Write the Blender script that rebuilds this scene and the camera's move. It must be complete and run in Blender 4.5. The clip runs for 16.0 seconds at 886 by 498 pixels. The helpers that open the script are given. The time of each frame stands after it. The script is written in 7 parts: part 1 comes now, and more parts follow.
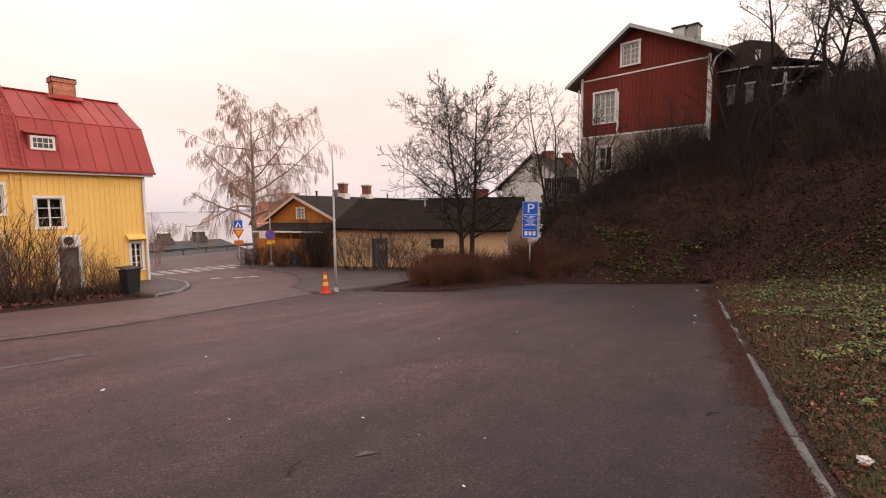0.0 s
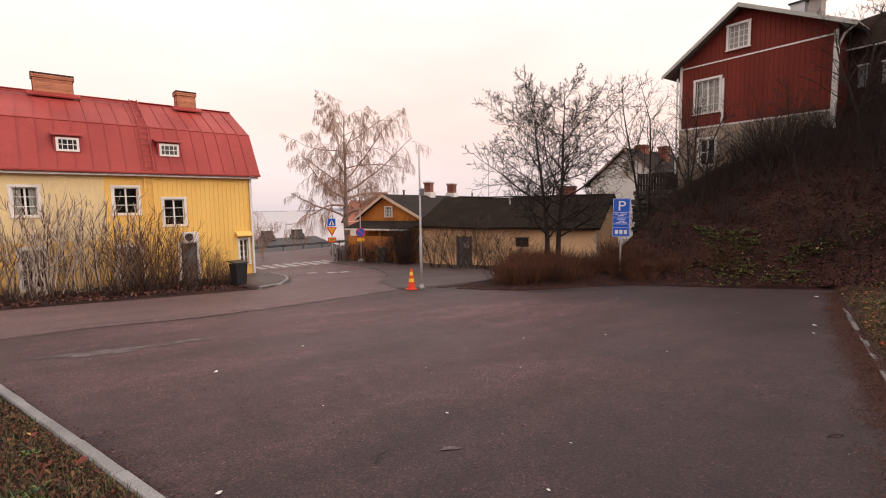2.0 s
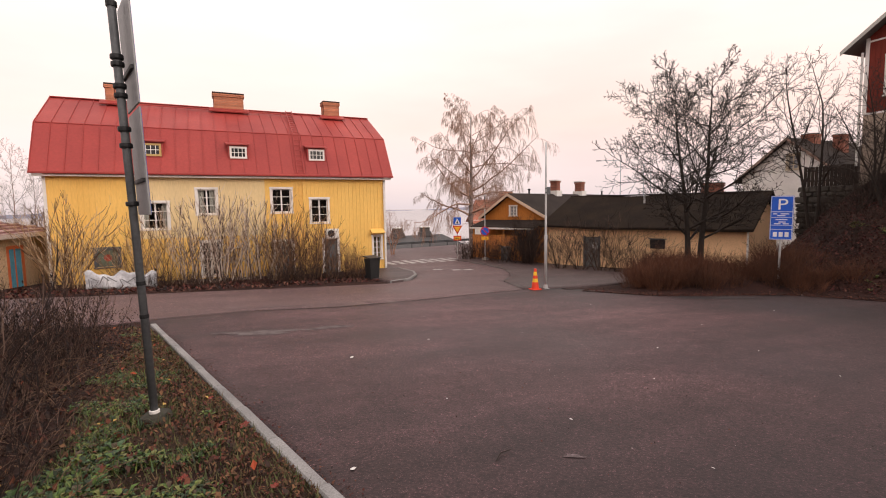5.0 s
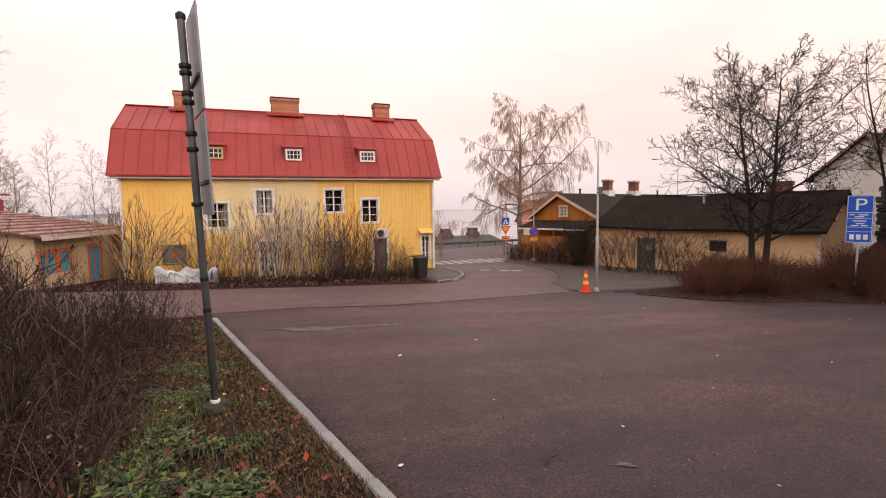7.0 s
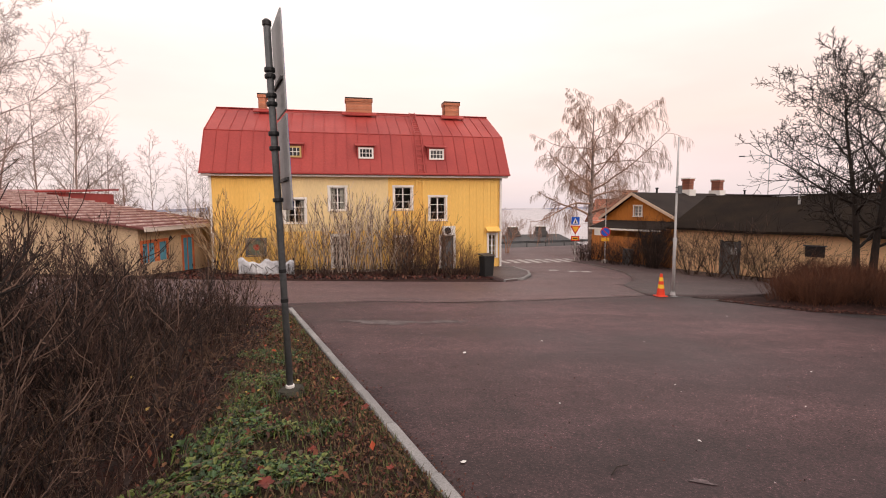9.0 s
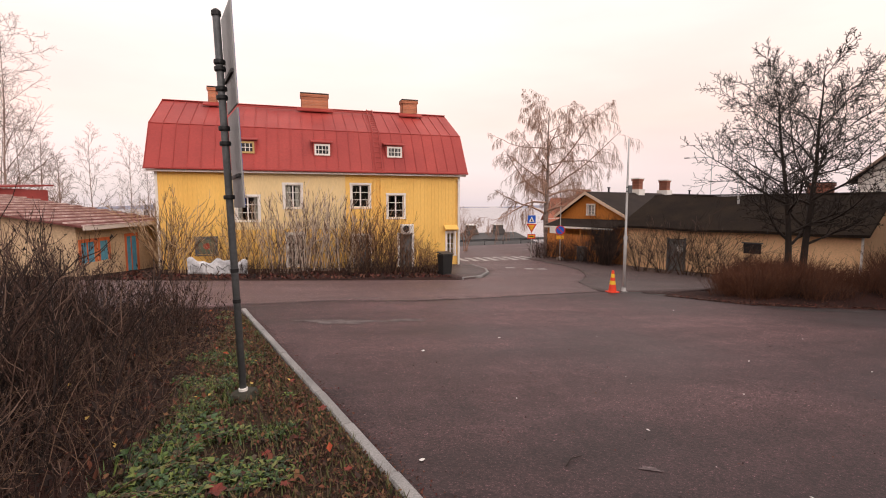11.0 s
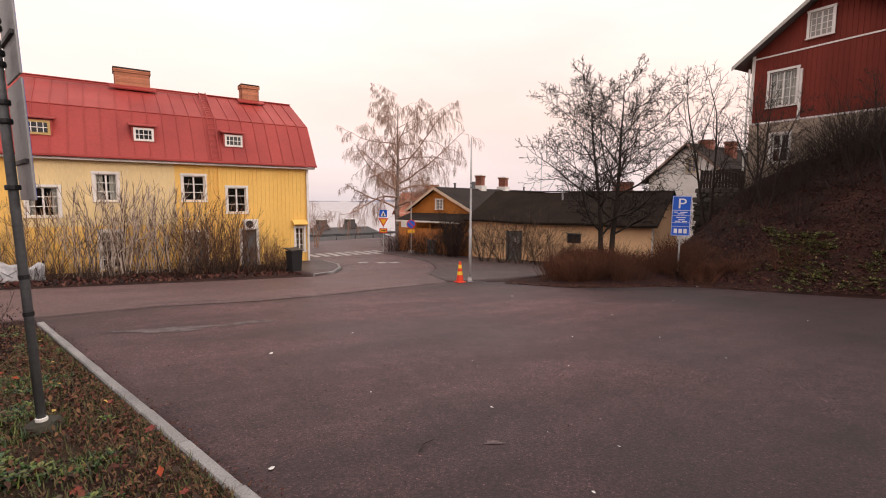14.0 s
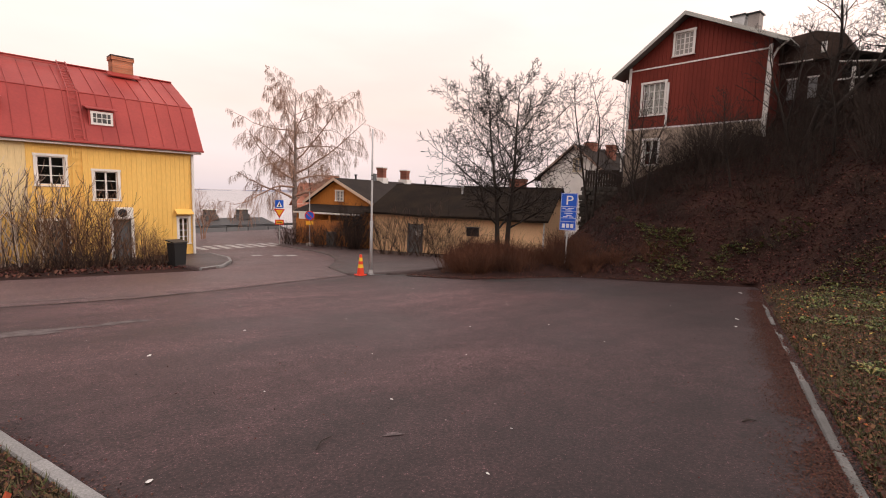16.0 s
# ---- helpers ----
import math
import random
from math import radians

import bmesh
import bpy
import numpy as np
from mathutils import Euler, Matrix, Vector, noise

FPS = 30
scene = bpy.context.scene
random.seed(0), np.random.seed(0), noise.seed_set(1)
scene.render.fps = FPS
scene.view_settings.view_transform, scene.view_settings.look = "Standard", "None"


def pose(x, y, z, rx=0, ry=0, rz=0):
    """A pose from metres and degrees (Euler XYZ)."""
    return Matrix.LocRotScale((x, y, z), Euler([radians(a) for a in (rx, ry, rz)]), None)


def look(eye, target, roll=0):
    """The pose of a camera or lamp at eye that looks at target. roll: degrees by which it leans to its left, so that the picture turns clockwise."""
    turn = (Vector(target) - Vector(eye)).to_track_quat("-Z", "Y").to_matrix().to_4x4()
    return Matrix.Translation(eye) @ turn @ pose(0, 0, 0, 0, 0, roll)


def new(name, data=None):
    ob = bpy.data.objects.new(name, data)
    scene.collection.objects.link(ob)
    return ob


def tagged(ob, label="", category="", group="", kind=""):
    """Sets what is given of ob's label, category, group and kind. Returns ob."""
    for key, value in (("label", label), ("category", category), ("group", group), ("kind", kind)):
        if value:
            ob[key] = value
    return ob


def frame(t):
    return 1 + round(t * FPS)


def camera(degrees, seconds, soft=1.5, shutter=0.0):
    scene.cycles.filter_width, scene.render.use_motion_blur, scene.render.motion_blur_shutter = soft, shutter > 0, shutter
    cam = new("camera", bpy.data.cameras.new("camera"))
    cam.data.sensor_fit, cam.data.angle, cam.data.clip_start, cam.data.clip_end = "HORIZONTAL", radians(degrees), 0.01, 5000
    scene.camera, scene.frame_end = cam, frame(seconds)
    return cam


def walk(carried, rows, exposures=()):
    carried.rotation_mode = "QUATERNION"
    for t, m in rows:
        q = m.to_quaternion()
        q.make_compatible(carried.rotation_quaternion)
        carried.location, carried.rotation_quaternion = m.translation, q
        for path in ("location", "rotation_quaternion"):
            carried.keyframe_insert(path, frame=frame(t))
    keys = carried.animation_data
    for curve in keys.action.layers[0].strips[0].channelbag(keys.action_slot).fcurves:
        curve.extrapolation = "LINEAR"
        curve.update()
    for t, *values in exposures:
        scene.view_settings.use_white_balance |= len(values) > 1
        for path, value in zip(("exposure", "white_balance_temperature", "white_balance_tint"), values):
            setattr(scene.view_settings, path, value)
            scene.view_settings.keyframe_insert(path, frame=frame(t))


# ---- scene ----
import bmesh
import random
from mathutils.geometry import delaunay_2d_cdt
from mathutils import noise as mnoise

cam = camera(85.82, 16.0, soft=1.05)
EYE = (0.0, 0.0, 1.65)
# seconds, heading, pitch, roll in degrees; the camera turns on its stand
ROWS = [
    (0.0, -51.40, -5.08, -0.53), (0.5, -49.01, -5.22, -0.76), (1.0, -46.28, -5.27, -0.76), (1.5, -43.69, -5.28, -0.80),
    (2.0, -41.29, -5.18, -0.86), (2.5, -38.45, -5.11, -0.93), (3.0, -35.50, -5.08, -1.20), (3.5, -32.66, -5.09, -1.40),
    (4.0, -29.48, -4.96, -1.27), (4.2, -28.39, -4.90, -1.17), (6.3, -25.85, -5.09, -0.85), (6.5, -26.22, -4.74, -0.48),
    (7.0, -20.71, -4.95, -0.90), (7.5, -13.66, -5.03, -0.51), (8.0, -12.88, -5.12, -0.54), (8.2, -12.61, -5.08, -0.29),
    (10.3, -14.53, -5.30, 0.23), (10.5, -15.41, -5.30, 0.24), (11.0, -17.71, -5.35, -0.02), (11.5, -19.85, -5.56, -0.12),
    (12.0, -23.02, -5.68, 0.01), (12.5, -25.92, -5.79, -0.01), (13.0, -29.09, -5.90, 0.0), (13.5, -31.84, -5.91, 0.13),
    (14.0, -35.36, -5.97, 0.38), (14.5, -37.83, -6.25, 0.63), (15.0, -40.58, -6.58, 0.92), (15.5, -43.66, -6.64, 1.31),
    (16.0, -47.23, -6.61, 1.82),
]


ARM = 0.07     # the lens sits this far in front of the pivot on which the camera turns


def heading(yaw, pitch=0.0):
    a, p = radians(yaw), radians(pitch)
    return Vector((-np.sin(a) * np.cos(p), np.cos(a) * np.cos(p), np.sin(p)))


def stand(yaw):
    return Vector(EYE) + (heading(yaw) - heading(-33.0)) * ARM


walk(cam, [(t, look(stand(yaw), stand(yaw) + heading(yaw, pitch), roll)) for t, yaw, pitch, roll in ROWS])

# ---- world and sun: overcast winter day with a warm tint, brightest behind the camera stand ----
# bearing chosen as fill: sun and sky glow brighten the yellow front
SUN_AZ, SUN_EL = 158.0, 20.0      # degrees clockwise from +y, above the horizon
world = bpy.data.worlds.new("overcast_sky")
scene.world = world
world.use_nodes = True
wn, wl = world.node_tree.nodes, world.node_tree.links
wn.clear()
w_out = wn.new("ShaderNodeOutputWorld")
w_bg = wn.new("ShaderNodeBackground")
w_tc = wn.new("ShaderNodeTexCoord")
w_sep = wn.new("ShaderNodeSeparateXYZ")
wl.new(w_tc.outputs["Generated"], w_sep.inputs[0])
w_ramp = wn.new("ShaderNodeValToRGB")
els = w_ramp.color_ramp.elements
els[0].position, els[0].color = 0.0, (0.80, 0.67, 0.70, 1)
els[1].position, els[1].color = 1.0, (1.22, 1.06, 1.0, 1)
for pos, col in ((0.07, (0.94, 0.73, 0.715, 1)), (0.16, (1.10, 0.81, 0.705, 1)), (0.28, (1.17, 0.945, 0.84, 1)), (0.42, (1.22, 1.085, 1.02, 1))):
    e = els.new(pos)
    e.color = col
wl.new(w_sep.outputs["Z"], w_ramp.inputs[0])
w_map = wn.new("ShaderNodeMapping")
w_map.inputs["Scale"].default_value = (1.6, 1.6, 6.0)
wl.new(w_tc.outputs["Generated"], w_map.inputs[0])
w_noise = wn.new("ShaderNodeTexNoise")
w_noise.inputs["Scale"].default_value = 1.3
w_noise.inputs["Detail"].default_value = 5.0
wl.new(w_map.outputs[0], w_noise.inputs[0])
w_cl = wn.new("ShaderNodeMapRange")
w_cl.inputs["From Min"].default_value, w_cl.inputs["From Max"].default_value = 0.3, 0.7
w_cl.inputs["To Min"].default_value, w_cl.inputs["To Max"].default_value = 0.93, 1.09
wl.new(w_noise.outputs[0], w_cl.inputs[0])
w_dot = wn.new("ShaderNodeVectorMath")
w_dot.operation = "DOT_PRODUCT"
sa, se = radians(SUN_AZ), radians(SUN_EL)
SUN_DIR = Vector((np.sin(sa) * np.cos(se), np.cos(sa) * np.cos(se), np.sin(se)))
w_dot.inputs[1].default_value = SUN_DIR
wl.new(w_tc.outputs["Generated"], w_dot.inputs[0])
w_glow = wn.new("ShaderNodeMapRange")
w_glow.interpolation_type = "SMOOTHSTEP"
w_glow.inputs["From Min"].default_value, w_glow.inputs["From Max"].default_value = 0.1, 1.0
w_glow.inputs["To Min"].default_value, w_glow.inputs["To Max"].default_value = 1.0, 1.5
wl.new(w_dot.outputs["Value"], w_glow.inputs[0])
w_mul = wn.new("ShaderNodeMath")
w_mul.operation = "MULTIPLY"
wl.new(w_cl.outputs[0], w_mul.inputs[0])
wl.new(w_glow.outputs[0], w_mul.inputs[1])
w_scale = wn.new("ShaderNodeVectorMath")
w_scale.operation = "SCALE"
wl.new(w_ramp.outputs[0], w_scale.inputs[0])
wl.new(w_mul.outputs[0], w_scale.inputs["Scale"])
w_sky = wn.new("ShaderNodeTexSky")
w_sky.sky_type = "NISHITA"
w_sky.sun_disc = False
w_sky.sun_elevation, w_sky.sun_rotation = se, sa
w_sk = wn.new("ShaderNodeVectorMath")
w_sk.operation = "SCALE"
w_sk.inputs["Scale"].default_value = 0.02
wl.new(w_sky.outputs[0], w_sk.inputs[0])
w_add = wn.new("ShaderNodeVectorMath")
w_add.operation = "ADD"
wl.new(w_scale.outputs[0], w_add.inputs[0])
wl.new(w_sk.outputs[0], w_add.inputs[1])
wl.new(w_add.outputs[0], w_bg.inputs["Color"])
w_bg.inputs["Strength"].default_value = 1.0
wl.new(w_bg.outputs[0], w_out.inputs["Surface"])

sun_data = bpy.data.lights.new("sun", "SUN")
sun_data.energy, sun_data.angle, sun_data.color = 0.85, radians(35), (1.0, 0.84, 0.74)
sun = new("sun", sun_data)
sun.matrix_world = look((0, 0, 60), Vector((0, 0, 60)) - SUN_DIR)


# ---- materials ----
def shade(name, a, b, big=0.6, fine=30.0, amount=0.25, rough=0.8, bump=0.3, bump_size=0.01, metal=0.0, per_object=0.0, per_island=0.0,
          stretch=(1, 1, 1), spec=0.4):
    """A surface with broad stains from colour a to colour b, fine grain, relief and, if asked, a tint that differs from piece to piece."""
    m = bpy.data.materials.new(name)
    m.use_nodes = True
    n, l = m.node_tree.nodes, m.node_tree.links
    bsdf = n["Principled BSDF"]
    geo = n.new("ShaderNodeNewGeometry")
    mp = n.new("ShaderNodeMapping")
    mp.inputs["Scale"].default_value = stretch
    l.new(geo.outputs["Position"], mp.inputs[0])
    t1 = n.new("ShaderNodeTexNoise")
    t1.inputs["Scale"].default_value, t1.inputs["Detail"].default_value = big, 4.0
    l.new(mp.outputs[0], t1.inputs[0])
    r1 = n.new("ShaderNodeMapRange")
    r1.inputs["From Min"].default_value, r1.inputs["From Max"].default_value = 0.32, 0.68
    l.new(t1.outputs[0], r1.inputs[0])
    mix = n.new("ShaderNodeMix")
    mix.data_type = "RGBA"
    mix.inputs["A"].default_value, mix.inputs["B"].default_value = (*a, 1), (*b, 1)
    l.new(r1.outputs[0], mix.inputs["Factor"])
    t2 = n.new("ShaderNodeTexNoise")
    t2.inputs["Scale"].default_value, t2.inputs["Detail"].default_value = fine, 3.0
    l.new(mp.outputs[0], t2.inputs[0])
    r2 = n.new("ShaderNodeMapRange")
    r2.inputs["From Min"].default_value, r2.inputs["From Max"].default_value = 0.25, 0.75
    r2.inputs["To Min"].default_value, r2.inputs["To Max"].default_value = 1 - amount, 1 + amount
    l.new(t2.outputs[0], r2.inputs[0])
    val = r2.outputs[0]
    for share, node, socket in ((per_object, "ShaderNodeObjectInfo", "Random"), (per_island, "ShaderNodeNewGeometry", "Random Per Island")):
        if share:
            src = n.new(node)
            r3 = n.new("ShaderNodeMapRange")
            r3.inputs["To Min"].default_value, r3.inputs["To Max"].default_value = 1 - share, 1 + share
            l.new(src.outputs[socket], r3.inputs[0])
            mm = n.new("ShaderNodeMath")
            mm.operation = "MULTIPLY"
            l.new(val, mm.inputs[0])
            l.new(r3.outputs[0], mm.inputs[1])
            val = mm.outputs[0]
    sc = n.new("ShaderNodeVectorMath")
    sc.operation = "SCALE"
    l.new(mix.outputs["Result"], sc.inputs[0])
    l.new(val, sc.inputs["Scale"])
    l.new(sc.outputs[0], bsdf.inputs["Base Color"])
    rr = n.new("ShaderNodeMapRange")
    rr.inputs["To Min"].default_value, rr.inputs["To Max"].default_value = max(0.03, rough - 0.12), min(1.0, rough + 0.12)
    l.new(t1.outputs[0], rr.inputs[0])
    l.new(rr.outputs[0], bsdf.inputs["Roughness"])
    bsdf.inputs["Metallic"].default_value = metal
    bsdf.inputs["Specular IOR Level"].default_value = spec
    if bump:
        bp = n.new("ShaderNodeBump")
        bp.inputs["Strength"].default_value, bp.inputs["Distance"].default_value = bump, bump_size
        l.new(t2.outputs[0], bp.inputs["Height"])
        l.new(bp.outputs[0], bsdf.inputs["Normal"])
    return m


def island_colours(name, cols, rough=0.8, spec=0.3, translucent=0.0):
    """Each loose piece takes one of the colours by chance."""
    m = bpy.data.materials.new(name)
    m.use_nodes = True
    n, l = m.node_tree.nodes, m.node_tree.links
    bsdf = n["Principled BSDF"]
    geo = n.new("ShaderNodeNewGeometry")
    ramp = n.new("ShaderNodeValToRGB")
    ramp.color_ramp.interpolation = "CONSTANT"
    e = ramp.color_ramp.elements
    e[0].position, e[0].color = 0.0, (*cols[0], 1)
    e[1].position, e[1].color = 1.0 / len(cols), (*cols[1], 1)
    for i in range(2, len(cols)):
        x = e.new(i / len(cols))
        x.color = (*cols[i], 1)
    l.new(geo.outputs["Random Per Island"], ramp.inputs[0])
    l.new(ramp.outputs[0], bsdf.inputs["Base Color"])
    bsdf.inputs["Roughness"].default_value = rough
    bsdf.inputs["Specular IOR Level"].default_value = spec
    return m


def plain(name, col, rough=0.5, metal=0.0):
    return shade(name, col, tuple(c * 0.85 for c in col), big=3.0, fine=60, amount=0.06, rough=rough, bump=0.05, metal=metal)


def glass(name):
    m = bpy.data.materials.new(name)
    m.use_nodes = True
    b = m.node_tree.nodes["Principled BSDF"]
    b.inputs["Base Color"].default_value = (0.9, 0.95, 0.95, 1)
    b.inputs["Transmission Weight"].default_value = 1.0
    b.inputs["Roughness"].default_value = 0.03
    b.inputs["IOR"].default_value = 1.45
    return m


def asphalt(name, dark, pale, rough, worn=0.35, light_falloff=None):
    """Old asphalt: broad damp and dusty stains, streaks, aggregate grains and single pale chips."""
    m = bpy.data.materials.new(name)
    m.use_nodes = True
    n, l = m.node_tree.nodes, m.node_tree.links
    bsdf = n["Principled BSDF"]
    geo = n.new("ShaderNodeNewGeometry")

    def tex(scale, detail, stretch=(1, 1, 1), turn=0.0):
        mp = n.new("ShaderNodeMapping")
        mp.inputs["Scale"].default_value = stretch
        mp.inputs["Rotation"].default_value = (0, 0, turn)
        l.new(geo.outputs["Position"], mp.inputs[0])
        t = n.new("ShaderNodeTexNoise")
        t.inputs["Scale"].default_value, t.inputs["Detail"].default_value = scale, detail
        l.new(mp.outputs[0], t.inputs[0])
        return t.outputs[0]

    def rng(src, a, b, c, d):
        r = n.new("ShaderNodeMapRange")
        r.inputs["From Min"].default_value, r.inputs["From Max"].default_value = a, b
        r.inputs["To Min"].default_value, r.inputs["To Max"].default_value = c, d
        l.new(src, r.inputs[0])
        return r.outputs[0]

    def times(a, b):
        q = n.new("ShaderNodeMath")
        q.operation = "MULTIPLY"
        l.new(a, q.inputs[0])
        l.new(b, q.inputs[1])
        return q.outputs[0]

    broad, streak, mid = tex(0.22, 5), tex(0.5, 4, (0.35, 2.0, 1), 0.35), tex(2.2, 5)
    grain, chips = tex(38, 6), tex(95, 2)
    mix = n.new("ShaderNodeMix")
    mix.data_type = "RGBA"
    mix.inputs["A"].default_value, mix.inputs["B"].default_value = (*dark, 1), (*pale, 1)
    l.new(rng(broad, 0.36, 0.64, 0, 1), mix.inputs["Factor"])
    val = times(rng(streak, 0.3, 0.7, 1 - worn * 0.6, 1 + worn * 0.6), rng(mid, 0.3, 0.7, 1 - worn * 0.4, 1 + worn * 0.4))
    if light_falloff:
        # uneven brightness painted into the colour: round pale middle, rims darkened as by vignetting
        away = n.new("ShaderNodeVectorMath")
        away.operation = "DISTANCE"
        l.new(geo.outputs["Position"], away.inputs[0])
        away.inputs[1].default_value = (*light_falloff[0], -0.8)
        val = times(val, rng(away.outputs["Value"], light_falloff[1] * 0.35, light_falloff[1], 1.24, 0.44))
    val = times(val, rng(grain, 0.3, 0.7, 0.4, 1.6))
    val = times(val, rng(chips, 0.62, 0.69, 1.0, 4.6))
    val = times(val, rng(tex(24, 3), 0.66, 0.71, 1.0, 2.4))
    val = times(val, rng(tex(7, 5), 0.3, 0.7, 0.82, 1.18))
    sc = n.new("ShaderNodeVectorMath")
    sc.operation = "SCALE"
    l.new(mix.outputs["Result"], sc.inputs[0])
    l.new(val, sc.inputs["Scale"])
    l.new(sc.outputs[0], bsdf.inputs["Base Color"])
    l.new(rng(broad, 0.3, 0.7, rough - 0.10, rough + 0.12), bsdf.inputs["Roughness"])
    bsdf.inputs["Specular IOR Level"].default_value = 0.34
    bp = n.new("ShaderNodeBump")
    bp.inputs["Strength"].default_value, bp.inputs["Distance"].default_value = 0.5, 0.006
    l.new(grain, bp.inputs["Height"])
    l.new(bp.outputs[0], bsdf.inputs["Normal"])
    return m


# the lot's colour carries a painted brightness falloff round one centre
ASPHALT = asphalt("asphalt_worn", (0.0362, 0.0180, 0.0205), (0.0735, 0.0388, 0.0408), 0.62, 0.48, light_falloff=((5.6, 9.4), 9.0))
ASPHALT_ROAD = asphalt("asphalt_road", (0.0826, 0.04838, 0.04956), (0.1062, 0.0649, 0.0649), 0.58, 0.25)
ASPHALT_WALK = asphalt("asphalt_walk", (0.046, 0.029, 0.029), (0.064, 0.042, 0.041), 0.6, 0.3)
TAR = shade("tar_joint", (0.020, 0.015, 0.015), (0.032, 0.024, 0.023), big=1.0, fine=40, rough=0.7)
PAINT_WORN = shade("worn_road_paint", (0.55, 0.53, 0.52), (0.22, 0.20, 0.20), big=2.5, fine=40, amount=0.3, rough=0.7)
GRANITE_OLD = shade("dirty_granite", (0.080, 0.077, 0.073), (0.145, 0.138, 0.134), big=3.0, fine=60, amount=0.35, rough=0.85, bump=0.6, per_object=0.25)
GRANITE = shade("grey_granite", (0.20, 0.195, 0.195), (0.28, 0.27, 0.265), big=2.0, fine=70, amount=0.3, rough=0.8, bump=0.6, per_object=0.12)
CONCRETE = shade("old_concrete", (0.26, 0.23, 0.215), (0.36, 0.32, 0.30), big=0.8, fine=25, amount=0.2, rough=0.9, bump=0.5)
MUSTARD = plain("dull_mustard_paint", (0.52, 0.36, 0.14), 0.7)
YELLOW = shade("yellow_board_paint", (0.86, 0.55, 0.15), (0.80, 0.49, 0.125), big=0.5, fine=18, amount=0.08, rough=0.65, stretch=(1.5, 1.5, 0.25), bump=0.15)
CREAM = shade("faded_cream_board_paint", (0.80, 0.62, 0.33), (0.72, 0.56, 0.31), big=0.6, fine=18, amount=0.08, rough=0.7, stretch=(1.5, 1.5, 0.25), bump=0.15)
RED_METAL = shade("red_painted_sheet_metal", (0.355, 0.045, 0.036), (0.270, 0.031, 0.028), big=0.45, fine=10, amount=0.12, rough=0.55, bump=0.08, per_object=0.06)
WHITE = shade("white_paint", (0.80, 0.77, 0.74), (0.68, 0.65, 0.62), big=1.5, fine=30, amount=0.07, rough=0.55, bump=0.1)
BRICK = shade("chimney_brick", (0.55, 0.22, 0.12), (0.42, 0.16, 0.09), big=1.5, fine=30, amount=0.18, rough=0.85, bump=0.5, per_object=0.22)
DARK_BRICK = shade("sooty_brick", (0.30, 0.105, 0.07), (0.20, 0.075, 0.05), big=1.5, fine=30, amount=0.2, rough=0.9, bump=0.5, per_object=0.25)
MORTAR = shade("lime_mortar", (0.42, 0.31, 0.25), (0.33, 0.25, 0.2), big=2, fine=40, rough=0.9)
GLASS = glass("window_glass")
# near-black colour stands in for the shade of unlit rooms
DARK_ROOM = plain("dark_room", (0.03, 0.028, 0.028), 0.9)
CURTAIN = shade("pale_curtain", (0.62, 0.58, 0.53), (0.5, 0.46, 0.42), big=3, fine=12, stretch=(6, 6, 0.6), amount=0.25, rough=0.9)
BLACK_METAL = plain("black_metal", (0.03, 0.03, 0.032), 0.5, 0.6)
GALV = shade("galvanised_steel", (0.42, 0.42, 0.43), (0.52, 0.51, 0.51), big=4, fine=35, amount=0.12, rough=0.55, metal=0.25, bump=0.05)
GREY_POLE = shade("weathered_grey_pole", (0.10, 0.105, 0.112), (0.145, 0.15, 0.158), big=3, fine=30, amount=0.18, rough=0.6, metal=0.3, bump=0.1)
RED_BOARD = shade("red_ochre_boards", (0.1955, 0.02932, 0.01759), (0.1368, 0.0215, 0.01368), big=0.5, fine=20, amount=0.15, rough=0.85, stretch=(1.5, 1.5, 0.3), bump=0.25)
TAN_PLASTER = shade("ochre_plaster", (0.86, 0.57, 0.33), (0.76, 0.48, 0.27), big=0.6, fine=14, amount=0.1, rough=0.9, bump=0.3)
GREY_PLASTER = shade("grey_plaster", (0.42, 0.33, 0.265), (0.27, 0.215, 0.175), big=0.7, fine=14, amount=0.15, rough=0.9, bump=0.4)
ORANGE_BOARD = shade("orange_ochre_boards", (0.50, 0.19, 0.035), (0.42, 0.155, 0.03), big=0.8, fine=20, amount=0.1, rough=0.8, stretch=(1.5, 1.5, 0.3))
FELT = shade("dark_roofing_felt", (0.024, 0.019, 0.018), (0.040, 0.031, 0.027), big=0.7, fine=25, amount=0.25, rough=0.97, bump=0.4, spec=0.12)
FELT_MOSS = shade("mossy_roofing_felt", (0.0135, 0.0088, 0.0068), (0.025, 0.0170, 0.0115), big=0.9, fine=18, amount=0.4, rough=0.97, bump=0.6, spec=0.10)
RUST_ROOF = shade("weathered_reddish_tin", (0.10, 0.026, 0.024), (0.19, 0.085, 0.078), big=0.8, fine=15, amount=0.15, rough=0.85, stretch=(0.4, 3, 1), spec=0.15)
STONE = shade("dark_field_stone", (0.036, 0.0306, 0.027), (0.0612, 0.054, 0.0468), big=2, fine=20, amount=0.3, rough=0.95, bump=0.7, per_object=0.25, per_island=0.25)
BARK_DARK = shade("dark_bark", (0.01966, 0.01361, 0.01089), (0.03025, 0.02178, 0.01755), big=3, fine=25, amount=0.3, rough=0.95, stretch=(1, 1, 0.3))
BIRCH_BARK = shade("birch_bark", (0.30, 0.235, 0.21), (0.13, 0.10, 0.09), big=2.2, fine=14, amount=0.3, rough=0.9, stretch=(1, 1, 2.0))
TWIG_BIRCH = shade("birch_twigs", (0.40, 0.25, 0.185), (0.27, 0.165, 0.125), big=1, fine=8, amount=0.2, rough=0.9, bump=0)
